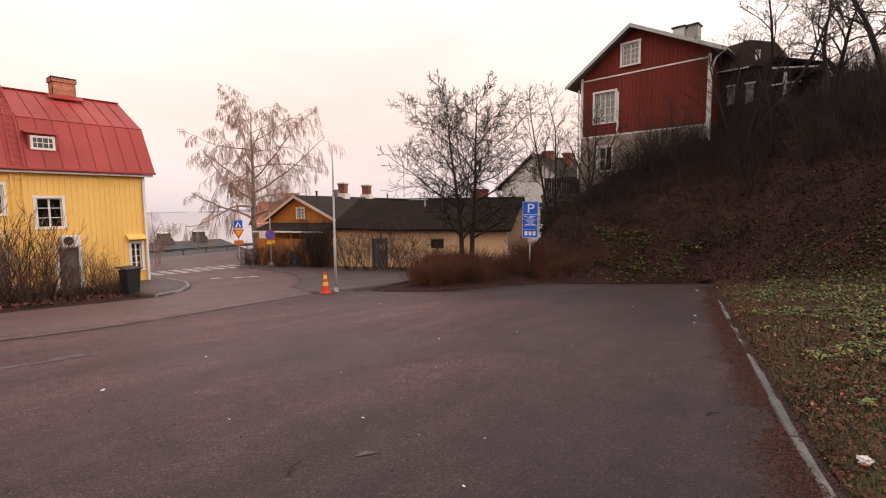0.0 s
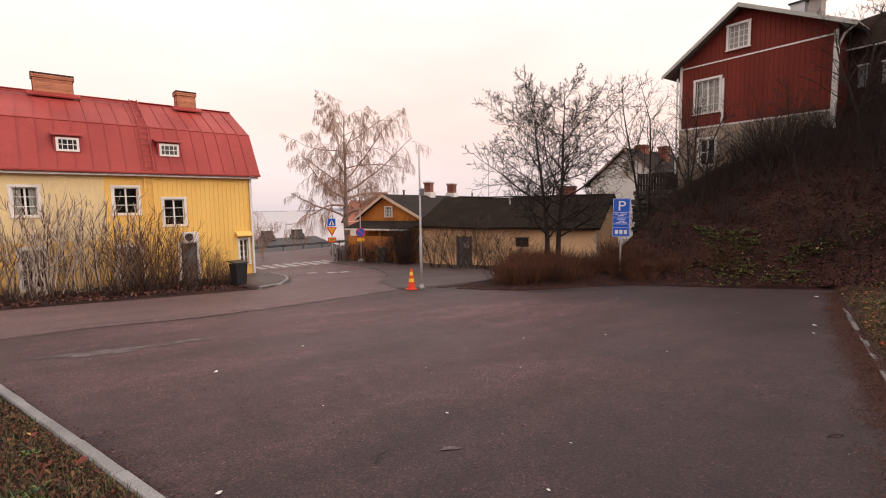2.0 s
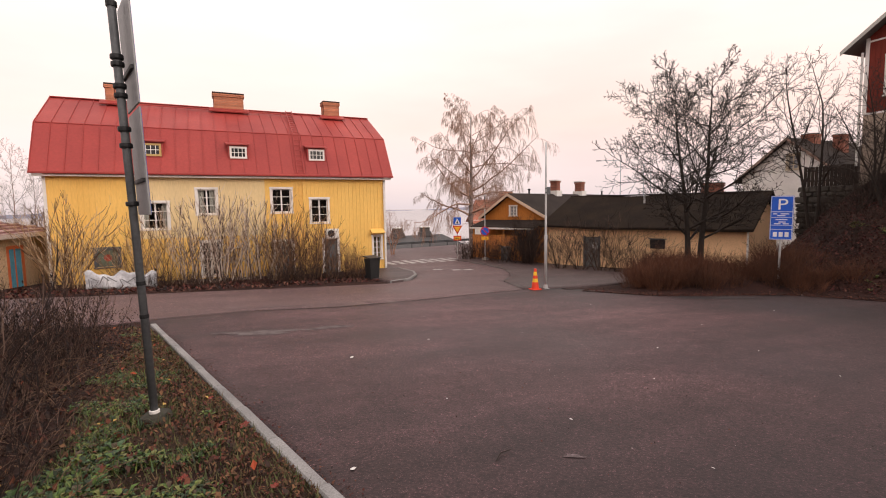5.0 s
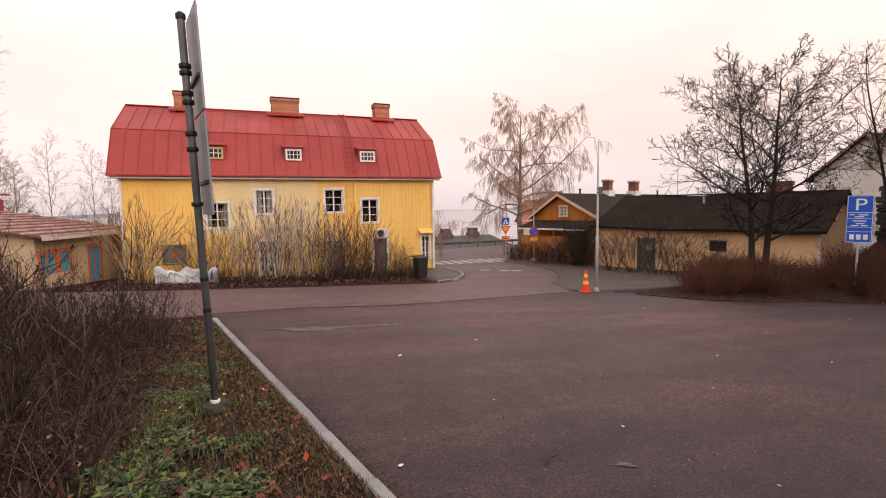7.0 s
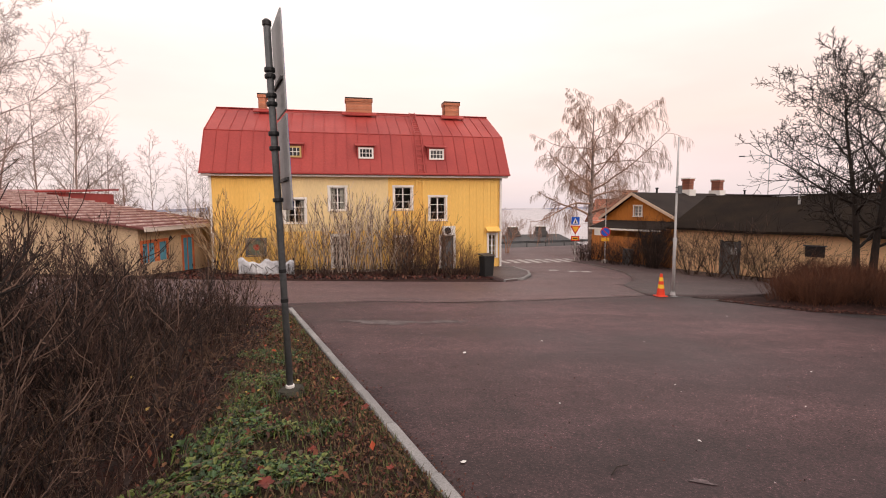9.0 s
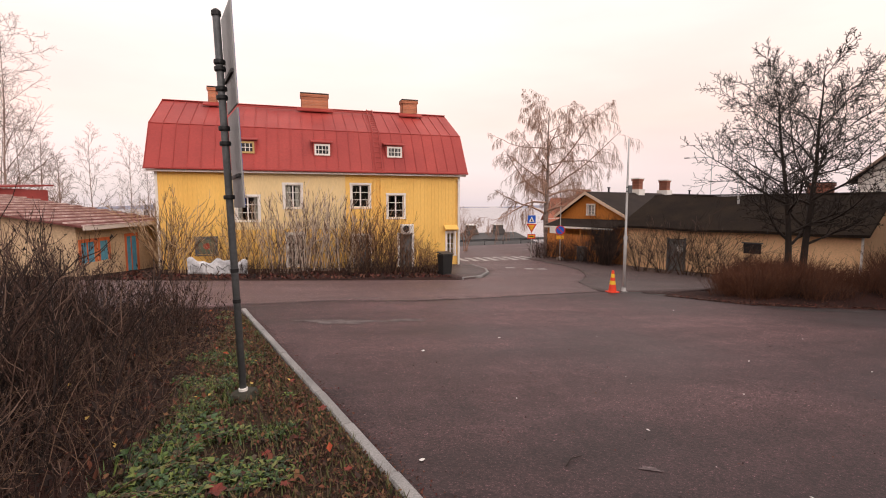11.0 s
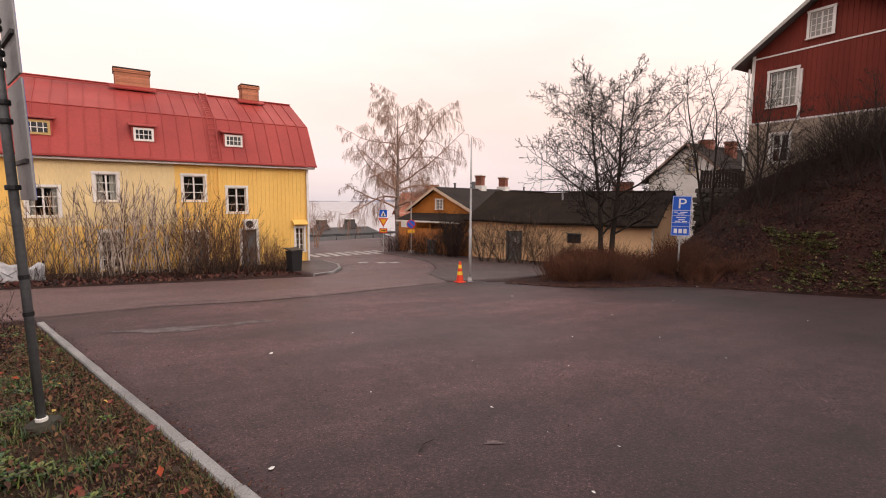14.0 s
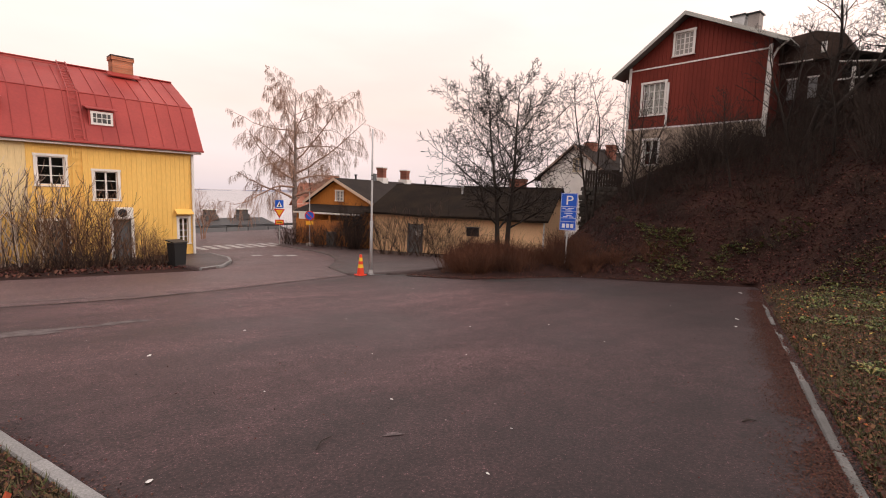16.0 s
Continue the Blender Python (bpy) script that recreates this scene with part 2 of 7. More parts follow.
TWIG_FAR = shade("far_birch_twigs", (0.3375, 0.2295, 0.1823), (0.2025, 0.135, 0.1148), big=1, fine=8, amount=0.2, rough=0.9, bump=0)
TWIG_DARK = shade("dark_twigs", (0.027, 0.01728, 0.01332), (0.0396, 0.02592, 0.0198), big=1, fine=8, amount=0.25, rough=0.9, bump=0, per_island=0.3)
TWIG_GREY = island_colours("greyish_shrub_stems", [(0.50, 0.40, 0.33), (0.15, 0.095, 0.072), (0.075, 0.046, 0.036), (0.66, 0.55, 0.46), (0.28, 0.20, 0.16)], rough=0.9)
TWIG_TAN = island_colours("tan_shrub_stems", [(0.40, 0.26, 0.15), (0.16, 0.092, 0.052), (0.085, 0.048, 0.030), (0.52, 0.38, 0.245), (0.25, 0.145, 0.08)], rough=0.9)
TWIG_BROWN = island_colours("brown_shrub_stems", [(0.20, 0.105, 0.060), (0.085, 0.045, 0.030), (0.14, 0.075, 0.048), (0.28, 0.165, 0.10), (0.055, 0.032, 0.024)], rough=0.9)
TWIG_RUST = shade("rusty_shrub_stems", (0.120, 0.046, 0.024), (0.065, 0.027, 0.015), big=1.0, fine=8, amount=0.25, rough=0.95, bump=0, per_island=0.45)
TWIG_HEDGE = island_colours("hedge_twigs", [(0.075, 0.042, 0.031), (0.014, 0.010, 0.009), (0.042, 0.024, 0.019), (0.15, 0.095, 0.072), (0.020, 0.013, 0.012), (0.060, 0.032, 0.025), (0.024, 0.015, 0.013)], rough=0.9)
LEAF_FALLEN = island_colours("fallen_leaves", [(0.070, 0.020, 0.014), (0.036, 0.014, 0.011), (0.095, 0.030, 0.020), (0.072, 0.013, 0.012), (0.028, 0.014, 0.012), (0.090, 0.036, 0.022), (0.018, 0.011, 0.010), (0.12, 0.052, 0.034)])
LEAF_WITHERED = island_colours("withered_hedge_leaves", [(0.030, 0.016, 0.013), (0.018, 0.011, 0.010), (0.050, 0.022, 0.016), (0.024, 0.014, 0.012)])
LEAF_SLOPE = island_colours("slope_leaves", [(0.068, 0.015, 0.013), (0.032, 0.011, 0.010), (0.095, 0.024, 0.019), (0.060, 0.010, 0.011), (0.022, 0.010, 0.009), (0.078, 0.027, 0.019), (0.015, 0.009, 0.008), (0.046, 0.017, 0.014), (0.11, 0.044, 0.032), (0.036, 0.013, 0.012)])
LEAF_RUST = island_colours("rusty_leaf_dust", [(0.070, 0.024, 0.014), (0.050, 0.018, 0.012), (0.095, 0.036, 0.020), (0.040, 0.016, 0.011), (0.062, 0.022, 0.015)])
LEAF_VERGE = island_colours("verge_leaves", [(0.095, 0.034, 0.020), (0.052, 0.024, 0.016), (0.135, 0.046, 0.026), (0.17, 0.085, 0.042), (0.036, 0.020, 0.015), (0.105, 0.058, 0.030), (0.080, 0.024, 0.017)])
LEAF_GREEN = island_colours("weed_leaves", [(0.080, 0.130, 0.030), (0.040, 0.078, 0.022), (0.130, 0.165, 0.038), (0.024, 0.046, 0.018), (0.15, 0.16, 0.05), (0.070, 0.050, 0.028), (0.056, 0.105, 0.042), (0.020, 0.030, 0.014)], rough=0.5)
LEAF_BANK = island_colours("bank_weed_leaves", [(0.12, 0.155, 0.042), (0.066, 0.096, 0.030), (0.19, 0.205, 0.058), (0.042, 0.058, 0.022), (0.28, 0.225, 0.085), (0.10, 0.046, 0.028), (0.11, 0.135, 0.045), (0.075, 0.032, 0.022), (0.05, 0.03, 0.02)], rough=0.6)
GRASS_BLADE = island_colours("grass_blades", [(0.075, 0.090, 0.028), (0.105, 0.095, 0.036), (0.055, 0.062, 0.022), (0.13, 0.090, 0.044), (0.075, 0.048, 0.028)], rough=0.7)
YELLOW_LEAF = island_colours("yellow_leaves", [(0.40, 0.20, 0.05), (0.45, 0.30, 0.09), (0.30, 0.055, 0.022), (0.34, 0.09, 0.03), (0.26, 0.05, 0.02)])
SIGN_BLUE = plain("sign_blue", (0.012, 0.105, 0.60), 0.4)
SIGN_WHITE = plain("sign_white", (0.82, 0.82, 0.82), 0.4)
SIGN_YELLOW = plain("sign_yellow", (0.85, 0.42, 0.03), 0.4)
SIGN_RED = plain("sign_red", (0.62, 0.03, 0.02), 0.4)
SIGN_BACK = shade("grey_sign_back", (0.20, 0.20, 0.21), (0.26, 0.26, 0.265), big=2, fine=20, amount=0.1, rough=0.5, metal=0.4)
CONE_ORANGE = plain("cone_orange", (0.78, 0.055, 0.02), 0.5)
CONE_YELLOW = plain("cone_yellow", (0.90, 0.55, 0.04), 0.4)
BLUE_PAINT = shade("blue_spray_paint", (0.06, 0.25, 0.40), (0.10, 0.33, 0.45), big=4, fine=20, amount=0.25, rough=0.6)
ORANGE_TRIM = plain("orange_trim_paint", (0.62, 0.15, 0.05), 0.6)
PAPER = plain("white_litter", (0.72, 0.70, 0.68), 0.8)
BIN_BLACK = plain("bin_plastic", (0.02, 0.02, 0.021), 0.5)


# ---- mesh helpers ----
def link_mesh(name, mesh, material, parent=None, label=""):
    ob = new(name, mesh)
    for m in material if isinstance(material, (list, tuple)) else [material]:
        if mesh.materials.get(m.name) is None:
            mesh.materials.append(m)
    if parent is not None:
        ob.parent = parent
    if label:
        ob["label"] = label
    return ob


def part(name, bm, material, parent=None, label="", smooth=False):
    mesh = bpy.data.meshes.new(name)
    bmesh.ops.recalc_face_normals(bm, faces=bm.faces[:])
    if smooth:
        for f in bm.faces:
            f.smooth = True
    bm.to_mesh(mesh)
    bm.free()
    return link_mesh(name, mesh, material, parent, label)


def raw(name, verts, faces, material, parent=None, label="", smooth=False):
    mesh = bpy.data.meshes.new(name)
    mesh.from_pydata(verts, [], faces)
    if smooth:
        mesh.polygons.foreach_set("use_smooth", [True] * len(mesh.polygons))
    mesh.update()
    return link_mesh(name, mesh, material, parent, label)


def empty(name, m, label, category, group="", kind=""):
    ob = new(name)
    ob.matrix_world = m
    return tagged(ob, label, category, group, kind)


def box(bm, x0, x1, y0, y1, z0, z1, bevel=0.0, m=None):
    vs = [bm.verts.new(p) for p in ((x0, y0, z0), (x1, y0, z0), (x1, y1, z0), (x0, y1, z0), (x0, y0, z1), (x1, y0, z1), (x1, y1, z1), (x0, y1, z1))]
    fs = [bm.faces.new([vs[i] for i in q]) for q in ((3, 2, 1, 0), (4, 5, 6, 7), (0, 1, 5, 4), (1, 2, 6, 5), (2, 3, 7, 6), (3, 0, 4, 7))]
    if bevel:
        edges = list({e for f in fs for e in f.edges})
        r = bmesh.ops.bevel(bm, geom=edges, offset=bevel, segments=1, affect="EDGES")
        vs = list({v for f in r["faces"] for v in f.verts} | {v for v in vs if v.is_valid})
    if m is not None:
        bmesh.ops.transform(bm, matrix=m, verts=vs)
    return vs


def boxed(*args, **kw):
    bm = bmesh.new()
    box(bm, *args, **kw)
    return bm


def slab(bm, ring, offset):
    """A solid from a planar ring of points and the vector by which it is thick."""
    a = [bm.verts.new(p) for p in ring]
    b = [bm.verts.new(Vector(p) + Vector(offset)) for p in ring]
    bm.faces.new(a)
    bm.faces.new(b[::-1])
    for i in range(len(a)):
        j = (i + 1) % len(a)
        bm.faces.new((a[i], b[i], b[j], a[j]))


def slabbed(ring, offset):
    bm = bmesh.new()
    slab(bm, ring, offset)
    return bm


def lathe(bm, profile, n=16, at=(0, 0, 0)):
    rings = []
    for r, z in profile:
        rings.append([bm.verts.new((at[0] + r * np.cos(2 * np.pi * i / n), at[1] + r * np.sin(2 * np.pi * i / n), at[2] + z)) for i in range(n)])
    for a, b in zip(rings, rings[1:]):
        for i in range(n):
            bm.faces.new((a[i], a[(i + 1) % n], b[(i + 1) % n], b[i]))
    bm.faces.new(rings[0][::-1])
    bm.faces.new(rings[-1])


def lathed(profile, n=16, at=(0, 0, 0)):
    bm = bmesh.new()
    lathe(bm, profile, n, at)
    return bm


class Tubes:
    """Collects tapered tubes into one mesh."""

    def __init__(self):
        self.v, self.f = [], []

    def add(self, pts, radii, n=3):
        base = len(self.v)
        for i, p in enumerate(pts):
            d = (pts[min(i + 1, len(pts) - 1)] - pts[max(i - 1, 0)]).normalized()
            u = d.orthogonal().normalized()
            w = d.cross(u)
            for k in range(n):
                a = 2 * np.pi * k / n
                self.v.append(p + (u * np.cos(a) + w * np.sin(a)) * radii[i])
        for i in range(len(pts) - 1):
            for k in range(n):
                a, b = base + i * n + k, base + i * n + (k + 1) % n
                self.f.append((a, b, b + n, a + n))

    def object(self, name, material, parent=None, label=""):
        return raw(name, [tuple(p) for p in self.v], self.f, material, parent, label, smooth=True)


# ---- the lie of the land ----
def softplus(x, k):
    return np.logaddexp(0.0, x / k) * k


KERB_CORNER = (1.35, -0.70)


def left_of_kerb(x, y):
    return -0.979 * (x - KERB_CORNER[0]) - 0.2045 * (y - KERB_CORNER[1])


def right_of_kerb(x, y):
    return 0.207 * (x - KERB_CORNER[0]) - 0.978 * (y - KERB_CORNER[1])


def street_level(x, y):
    slope = -(0.0454 * x + 0.0746 * y)
    return np.maximum(np.logaddexp(slope / 0.5, -2.25 / 0.5) * 0.5, -2.3)


FOOT_Y = [-40, -8, 0, 3, 5, 8.4, 10.5, 14, 18, 26, 60]
FOOT_X = [15, 13, 15.5, 18.0, 17.4, 17.0, 18.6, 24.5, 40, 60, 80]


def hill(x, y):
    e = x - np.interp(y, FOOT_Y, FOOT_X)
    rise = np.interp(y, [2, 5, 8, 11], [0.72, 0.68, 0.52, 0.50]) * softplus(e, 0.5)
    return (9.0 - softplus(9.0 - rise, 1.2)) * np.clip((48.0 - np.asarray(y, float)) / 12.0, 0, 1)


def land(x, y):
    """Height of the natural ground."""
    x, y = np.asarray(x, float), np.asarray(y, float)
    z = street_level(x, y)
    dl, dr = left_of_kerb(x, y), right_of_kerb(x, y)
    z = z + 0.075 * np.clip((dl + 0.03) / 0.08, 0, 1) * np.clip((12.0 - y) / 1.5, 0, 1) * (dl > -0.03)
    z = z + np.where(dr > 0, 0.07 * np.clip(dr / 0.3, 0, 1) + 0.14 * softplus(dr - 0.6, 0.4) * np.clip(x / 6, 0, 1), 0) * np.clip((22 - x) / 6, 0, 1)
    z = z + np.maximum(hill(x, y), 0)
    # low brushy bank along the far side of the parking lot
    bx = x - np.interp(y, [0, 3, 5, 8.4, 10.5, 13.5, 14.5], [17.6, 17.9, 16.9, 15.9, 12.9, 12.2, 12.2])
    z = z + 0.40 * np.clip(bx / 2.8, 0, 1) ** 1.5 * np.clip((13.4 - y) / 1.5, 0, 1) * np.clip((y + 1) / 2, 0, 1)
    # beyond the cross street the ground falls to the lake
    far = np.maximum(y - 43, 0) + np.maximum(x - 75, 0) * 0.3
    z = z - 21 * (1 - np.exp(-far / 14.0)) * np.clip((y - 40) / 10, 0, 1)
    back = np.maximum(-y - 30, 0)
    z = z + np.minimum(back * 0.03, 4)
    return z


def here(x, y):
    return float(land(x, y))


def inside(poly, x, y):
    x, y = np.asarray(x, float), np.asarray(y, float)
    hit = np.zeros(x.shape, bool)
    for (x0, y0), (x1, y1) in zip(poly, poly[1:] + poly[:1]):
        if y0 != y1:
            hit ^= ((y0 > y) != (y1 > y)) & (x < (x1 - x0) * (y - y0) / (y1 - y0) + x0)
    return hit


def sheet(name, poly, height, step, material, thick=0.0):
    """A sheet over a plan outline that follows a height function, with a skirt downwards."""
    xs, ys = [p[0] for p in poly], [p[1] for p in poly]
    pts, edges = [], []
    for (x0, y0), (x1, y1) in zip(poly, poly[1:] + poly[:1]):
        k = max(1, int(np.hypot(x1 - x0, y1 - y0) / step))
        for i in range(k):
            pts.append(Vector((x0 + (x1 - x0) * i / k, y0 + (y1 - y0) * i / k)))
    rim = len(pts)
    edges = [(i, (i + 1) % rim) for i in range(rim)]
    gx, gy = np.meshgrid(np.arange(min(xs), max(xs), step), np.arange(min(ys), max(ys), step))
    ok = inside(poly, gx, gy)
    pts += [Vector((a, b)) for a, b in zip(gx[ok] + 0.013, gy[ok] + 0.017)]
    v, _, f, *_ = delaunay_2d_cdt(pts, edges, [list(range(rim))], 1, 1e-4)
    px, py = np.array([p.x for p in v]), np.array([p.y for p in v])
    pz = height(px, py)
    bm = bmesh.new()
    bv = [bm.verts.new(p) for p in zip(px, py, pz)]
    for t in f:
        bm.faces.new([bv[i] for i in t])
    if thick:
        r = bmesh.ops.extrude_edge_only(bm, edges=[e for e in bm.edges if e.is_boundary])
        for w in r["geom"]:
            if isinstance(w, bmesh.types.BMVert):
                w.co.z -= thick
    bmesh.ops.recalc_face_normals(bm, faces=bm.faces[:])
    mesh = bpy.data.meshes.new(name)
    bm.to_mesh(mesh)
    bm.free()
    if mesh.polygons[0].normal.z < 0:
        mesh.flip_normals()
    mesh.polygons.foreach_set("use_smooth", [True] * len(mesh.polygons))
    return link_mesh(name, mesh, material)

# ---- ground, lot and streets ----
LOT = [(1.35, -0.70), (12.85, 1.72), (17.6, 2.75), (17.2, 4.6), (15.9, 8.2), (14.0, 9.3), (12.4, 10.2), (11.7, 12.0), (11.3, 13.6), (10.2, 13.95),
       (7.96, 13.55), (5.5, 13.0), (3.16, 12.75), (1.0, 13.1), (-1.30, 12.6)]
ROAD = [(-1.30, 12.6), (1.0, 13.1), (3.16, 12.75), (5.5, 13.0), (7.96, 13.55), (10.2, 13.95), (11.4, 17.1), (13.0, 18.9), (14.1, 20.6), (15.0, 22.5), (15.5, 24.8),
        (15.6, 27.5), (15.6, 29.6), (18.0, 31.8), (24, 33.2), (60, 38), (60, 48), (14.5, 41.5), (-6, 40.5), (-40, 42), (-40, 34.5), (4.5, 33.0),
        (8.6, 31.8), (9.9, 29.6), (10.1, 26.2), (9.95, 23.5), (9.3, 21.7), (8.15, 19.8), (6.8, 18.95), (2.0, 19.4), (-4, 20.1), (-9, 20.9), (-40, 27),
        (-40, 19.5), (-12, 14.0), (-4, 12.2)]
WALK_R = [(10.2, 13.95), (11.3, 13.6), (13.0, 13.4), (16, 14.0), (20.6, 15.5), (19.2, 24.0), (17.6, 31.2), (15.6, 29.6), (15.6, 27.5), (15.5, 24.8), (15.0, 22.5),
          (14.1, 20.6), (13.0, 18.9), (11.4, 17.1)]
WALK_L = [(9.9, 29.6), (10.1, 26.2), (9.95, 23.5), (9.3, 21.7), (8.15, 19.8), (7.0, 19.0), (6.6, 22.5), (7.2, 26.3), (9.2, 26.35), (9.2, 30)]


def lot_level(x, y):
    bumps = 0.012 * np.sin(x * 0.9 + 0.4 * y) * np.cos(y * 0.7 - 0.2 * x)
    return street_level(x, y) + 0.02 + bumps


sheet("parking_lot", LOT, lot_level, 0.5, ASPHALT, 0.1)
tagged(bpy.data.objects["parking_lot"], "worn dark asphalt parking area, damp and stained", "parking lot", kind="structure")
sheet("road", ROAD, lambda x, y: street_level(x, y) + 0.016, 0.8, ASPHALT_ROAD, 0.1)
tagged(bpy.data.objects["road"], "greyish asphalt street bending towards the lake", "road", kind="structure")
sheet("pavement_east", WALK_R, lambda x, y: street_level(x, y) + 0.05, 0.7, ASPHALT_WALK, 0.12)
tagged(bpy.data.objects["pavement_east"], "dark asphalt pavement round the street corner", "pavement", kind="structure")
sheet("pavement_west", WALK_L, lambda x, y: street_level(x, y) + 0.10, 0.6, ASPHALT_WALK, 0.16)
tagged(bpy.data.objects["pavement_west"], "dark asphalt pavement corner beside the yellow house", "pavement", kind="structure")


def zone_material():
    """Soil under leaves and thin grass; the grass share is a painted attribute of the mesh."""
    m = bpy.data.materials.new("soil_leaves_and_grass")
    m.use_nodes = True
    n, l = m.node_tree.nodes, m.node_tree.links
    bsdf = n["Principled BSDF"]
    geo, att = n.new("ShaderNodeNewGeometry"), n.new("ShaderNodeAttribute")
    att.attribute_name = "grass"

    def tex(scale, detail=4.0):
        t = n.new("ShaderNodeTexNoise")
        t.inputs["Scale"].default_value, t.inputs["Detail"].default_value = scale, detail
        l.new(geo.outputs["Position"], t.inputs[0])
        return t

    def ramp(src, cols):
        r = n.new("ShaderNodeValToRGB")
        e = r.color_ramp.elements
        e[0].position, e[0].color = 0.3, (*cols[0], 1)
        e[1].position, e[1].color = 0.7, (*cols[-1], 1)
        for i, c in enumerate(cols[1:-1]):
            x = e.new(0.3 + 0.4 * (i + 1) / (len(cols) - 1))
            x.color = (*c, 1)
        l.new(src, r.inputs[0])
        return r.outputs[0]

    leaf = ramp(tex(14, 6).outputs[0], [(0.012, 0.007, 0.006), (0.036, 0.013, 0.010), (0.023, 0.011, 0.009), (0.052, 0.018, 0.013)])
    green = ramp(tex(11, 6).outputs[0], [(0.026, 0.020, 0.012), (0.050, 0.052, 0.018), (0.045, 0.028, 0.017), (0.070, 0.062, 0.024)])
    patch = n.new("ShaderNodeMath")
    patch.operation = "MULTIPLY_ADD"
    l.new(tex(1.6).outputs[0], patch.inputs[0])
    patch.inputs[1].default_value = 1.6
    patch.inputs[2].default_value = -0.8
    add = n.new("ShaderNodeMath")
    add.operation = "ADD"
    add.use_clamp = True
    l.new(patch.outputs[0], add.inputs[0])
    l.new(att.outputs["Fac"], add.inputs[1])
    mul = n.new("ShaderNodeMath")
    mul.operation = "MULTIPLY"
    mul.use_clamp = True
    l.new(add.outputs[0], mul.inputs[0])
    gate = n.new("ShaderNodeMath")
    gate.operation = "MULTIPLY"
    gate.use_clamp = True
    gate.inputs[1].default_value = 3.0
    l.new(att.outputs["Fac"], gate.inputs[0])
    l.new(gate.outputs[0], mul.inputs[1])
    mix = n.new("ShaderNodeMix")
    mix.data_type = "RGBA"
    l.new(mul.outputs[0], mix.inputs["Factor"])
    l.new(leaf, mix.inputs["A"])
    l.new(green, mix.inputs["B"])
    blotch = n.new("ShaderNodeMapRange")
    blotch.inputs["From Min"].default_value, blotch.inputs["From Max"].default_value = 0.35, 0.65
    blotch.inputs["To Min"].default_value, blotch.inputs["To Max"].default_value = 0.55, 1.35
    l.new(tex(0.8, 5).outputs[0], blotch.inputs[0])
    toned = n.new("ShaderNodeVectorMath")
    toned.operation = "SCALE"
    l.new(mix.outputs["Result"], toned.inputs[0])
    l.new(blotch.outputs[0], toned.inputs["Scale"])
    l.new(toned.outputs[0], bsdf.inputs["Base Color"])
    bsdf.inputs["Roughness"].default_value = 0.95
    bsdf.inputs["Specular IOR Level"].default_value = 0.2
    bp = n.new("ShaderNodeBump")
    bp.inputs["Strength"].default_value, bp.inputs["Distance"].default_value = 0.8, 0.04
    l.new(tex(22, 5).outputs[0], bp.inputs["Height"])
    l.new(bp.outputs[0], bsdf.inputs["Normal"])
    return m


SOIL = zone_material()


def paved(x, y):
    return inside(LOT, x, y) | inside(ROAD, x, y) | inside(WALK_R, x, y) | inside(WALK_L, x, y)


def ground():
    """One sheet in rings round the lot, fine near and wide far off."""
    radii = np.concatenate([[0.0], np.arange(0.4, 9, 0.22), np.arange(9, 34, 0.4), np.geomspace(34, 3000, 40)])
    n = 320
    ang = np.arange(n) * 2 * np.pi / n
    r, a = np.meshgrid(radii[1:], ang, indexing="ij")
    x, y = r * np.sin(a), r * np.cos(a)
    z = land(x, y)
    pav = paved(x, y)
    rough = np.array([mnoise.fractal((px * 0.9, py * 0.9, 0), 0.8, 2.1, 4) for px, py in zip(x.ravel(), y.ravel())]).reshape(x.shape)
    slope = np.clip(hill(x, y) / 2.0, 0, 1)
    dl, dr = left_of_kerb(x, y), right_of_kerb(x, y)
    beside = ((dl > -0.25) & (y < 11.5)) | ((dr > -0.25) & (x < 16))
    z = np.where(pav, z - np.where(beside, 0.03, 0.10), z + rough * (0.02 + 0.16 * slope))
    z = np.where(r > 400, np.minimum(z, -26), z)
    verts = [(0, 0, here(0, 0))] + list(zip(x.ravel(), y.ravel(), z.ravel()))
    faces = [(0, 1 + (k + 1) % n, 1 + k) for k in range(n)]
    for i in range(len(radii) - 2):
        for k in range(n):
            p, q = 1 + i * n + k, 1 + i * n + (k + 1) % n
            faces.append((p, q, q + n, p + n))
    ob = raw("ground", verts, faces, SOIL, smooth=True)
    if ob.data.polygons[500].normal.z < 0:
        ob.data.flip_normals()
    g = np.where((dl > 0) & (y < 13), (0.26 + 0.25 * np.clip(dl - 0.5, 0, 1)) * np.clip((x + 1.55) / 0.8, 0, 1), 0.0)
    g = np.maximum(g, np.where((dr > 0) & (x > 0) & (x < 17), 0.60 * np.clip((16.5 - x) / 2.5, 0, 1), 0.0))
    g = np.maximum(g, np.where(hill(x, y) > 0.3, 0.10, 0.0))
    g = np.concatenate([[0.5], g.ravel()])
    attr = ob.data.attributes.new("grass", "FLOAT", "POINT")
    attr.data.foreach_set("value", g.astype(np.float32))
    return tagged(ob, "sloping ground of soil, fallen leaves and thin grass", "ground", kind="structure")


ground()

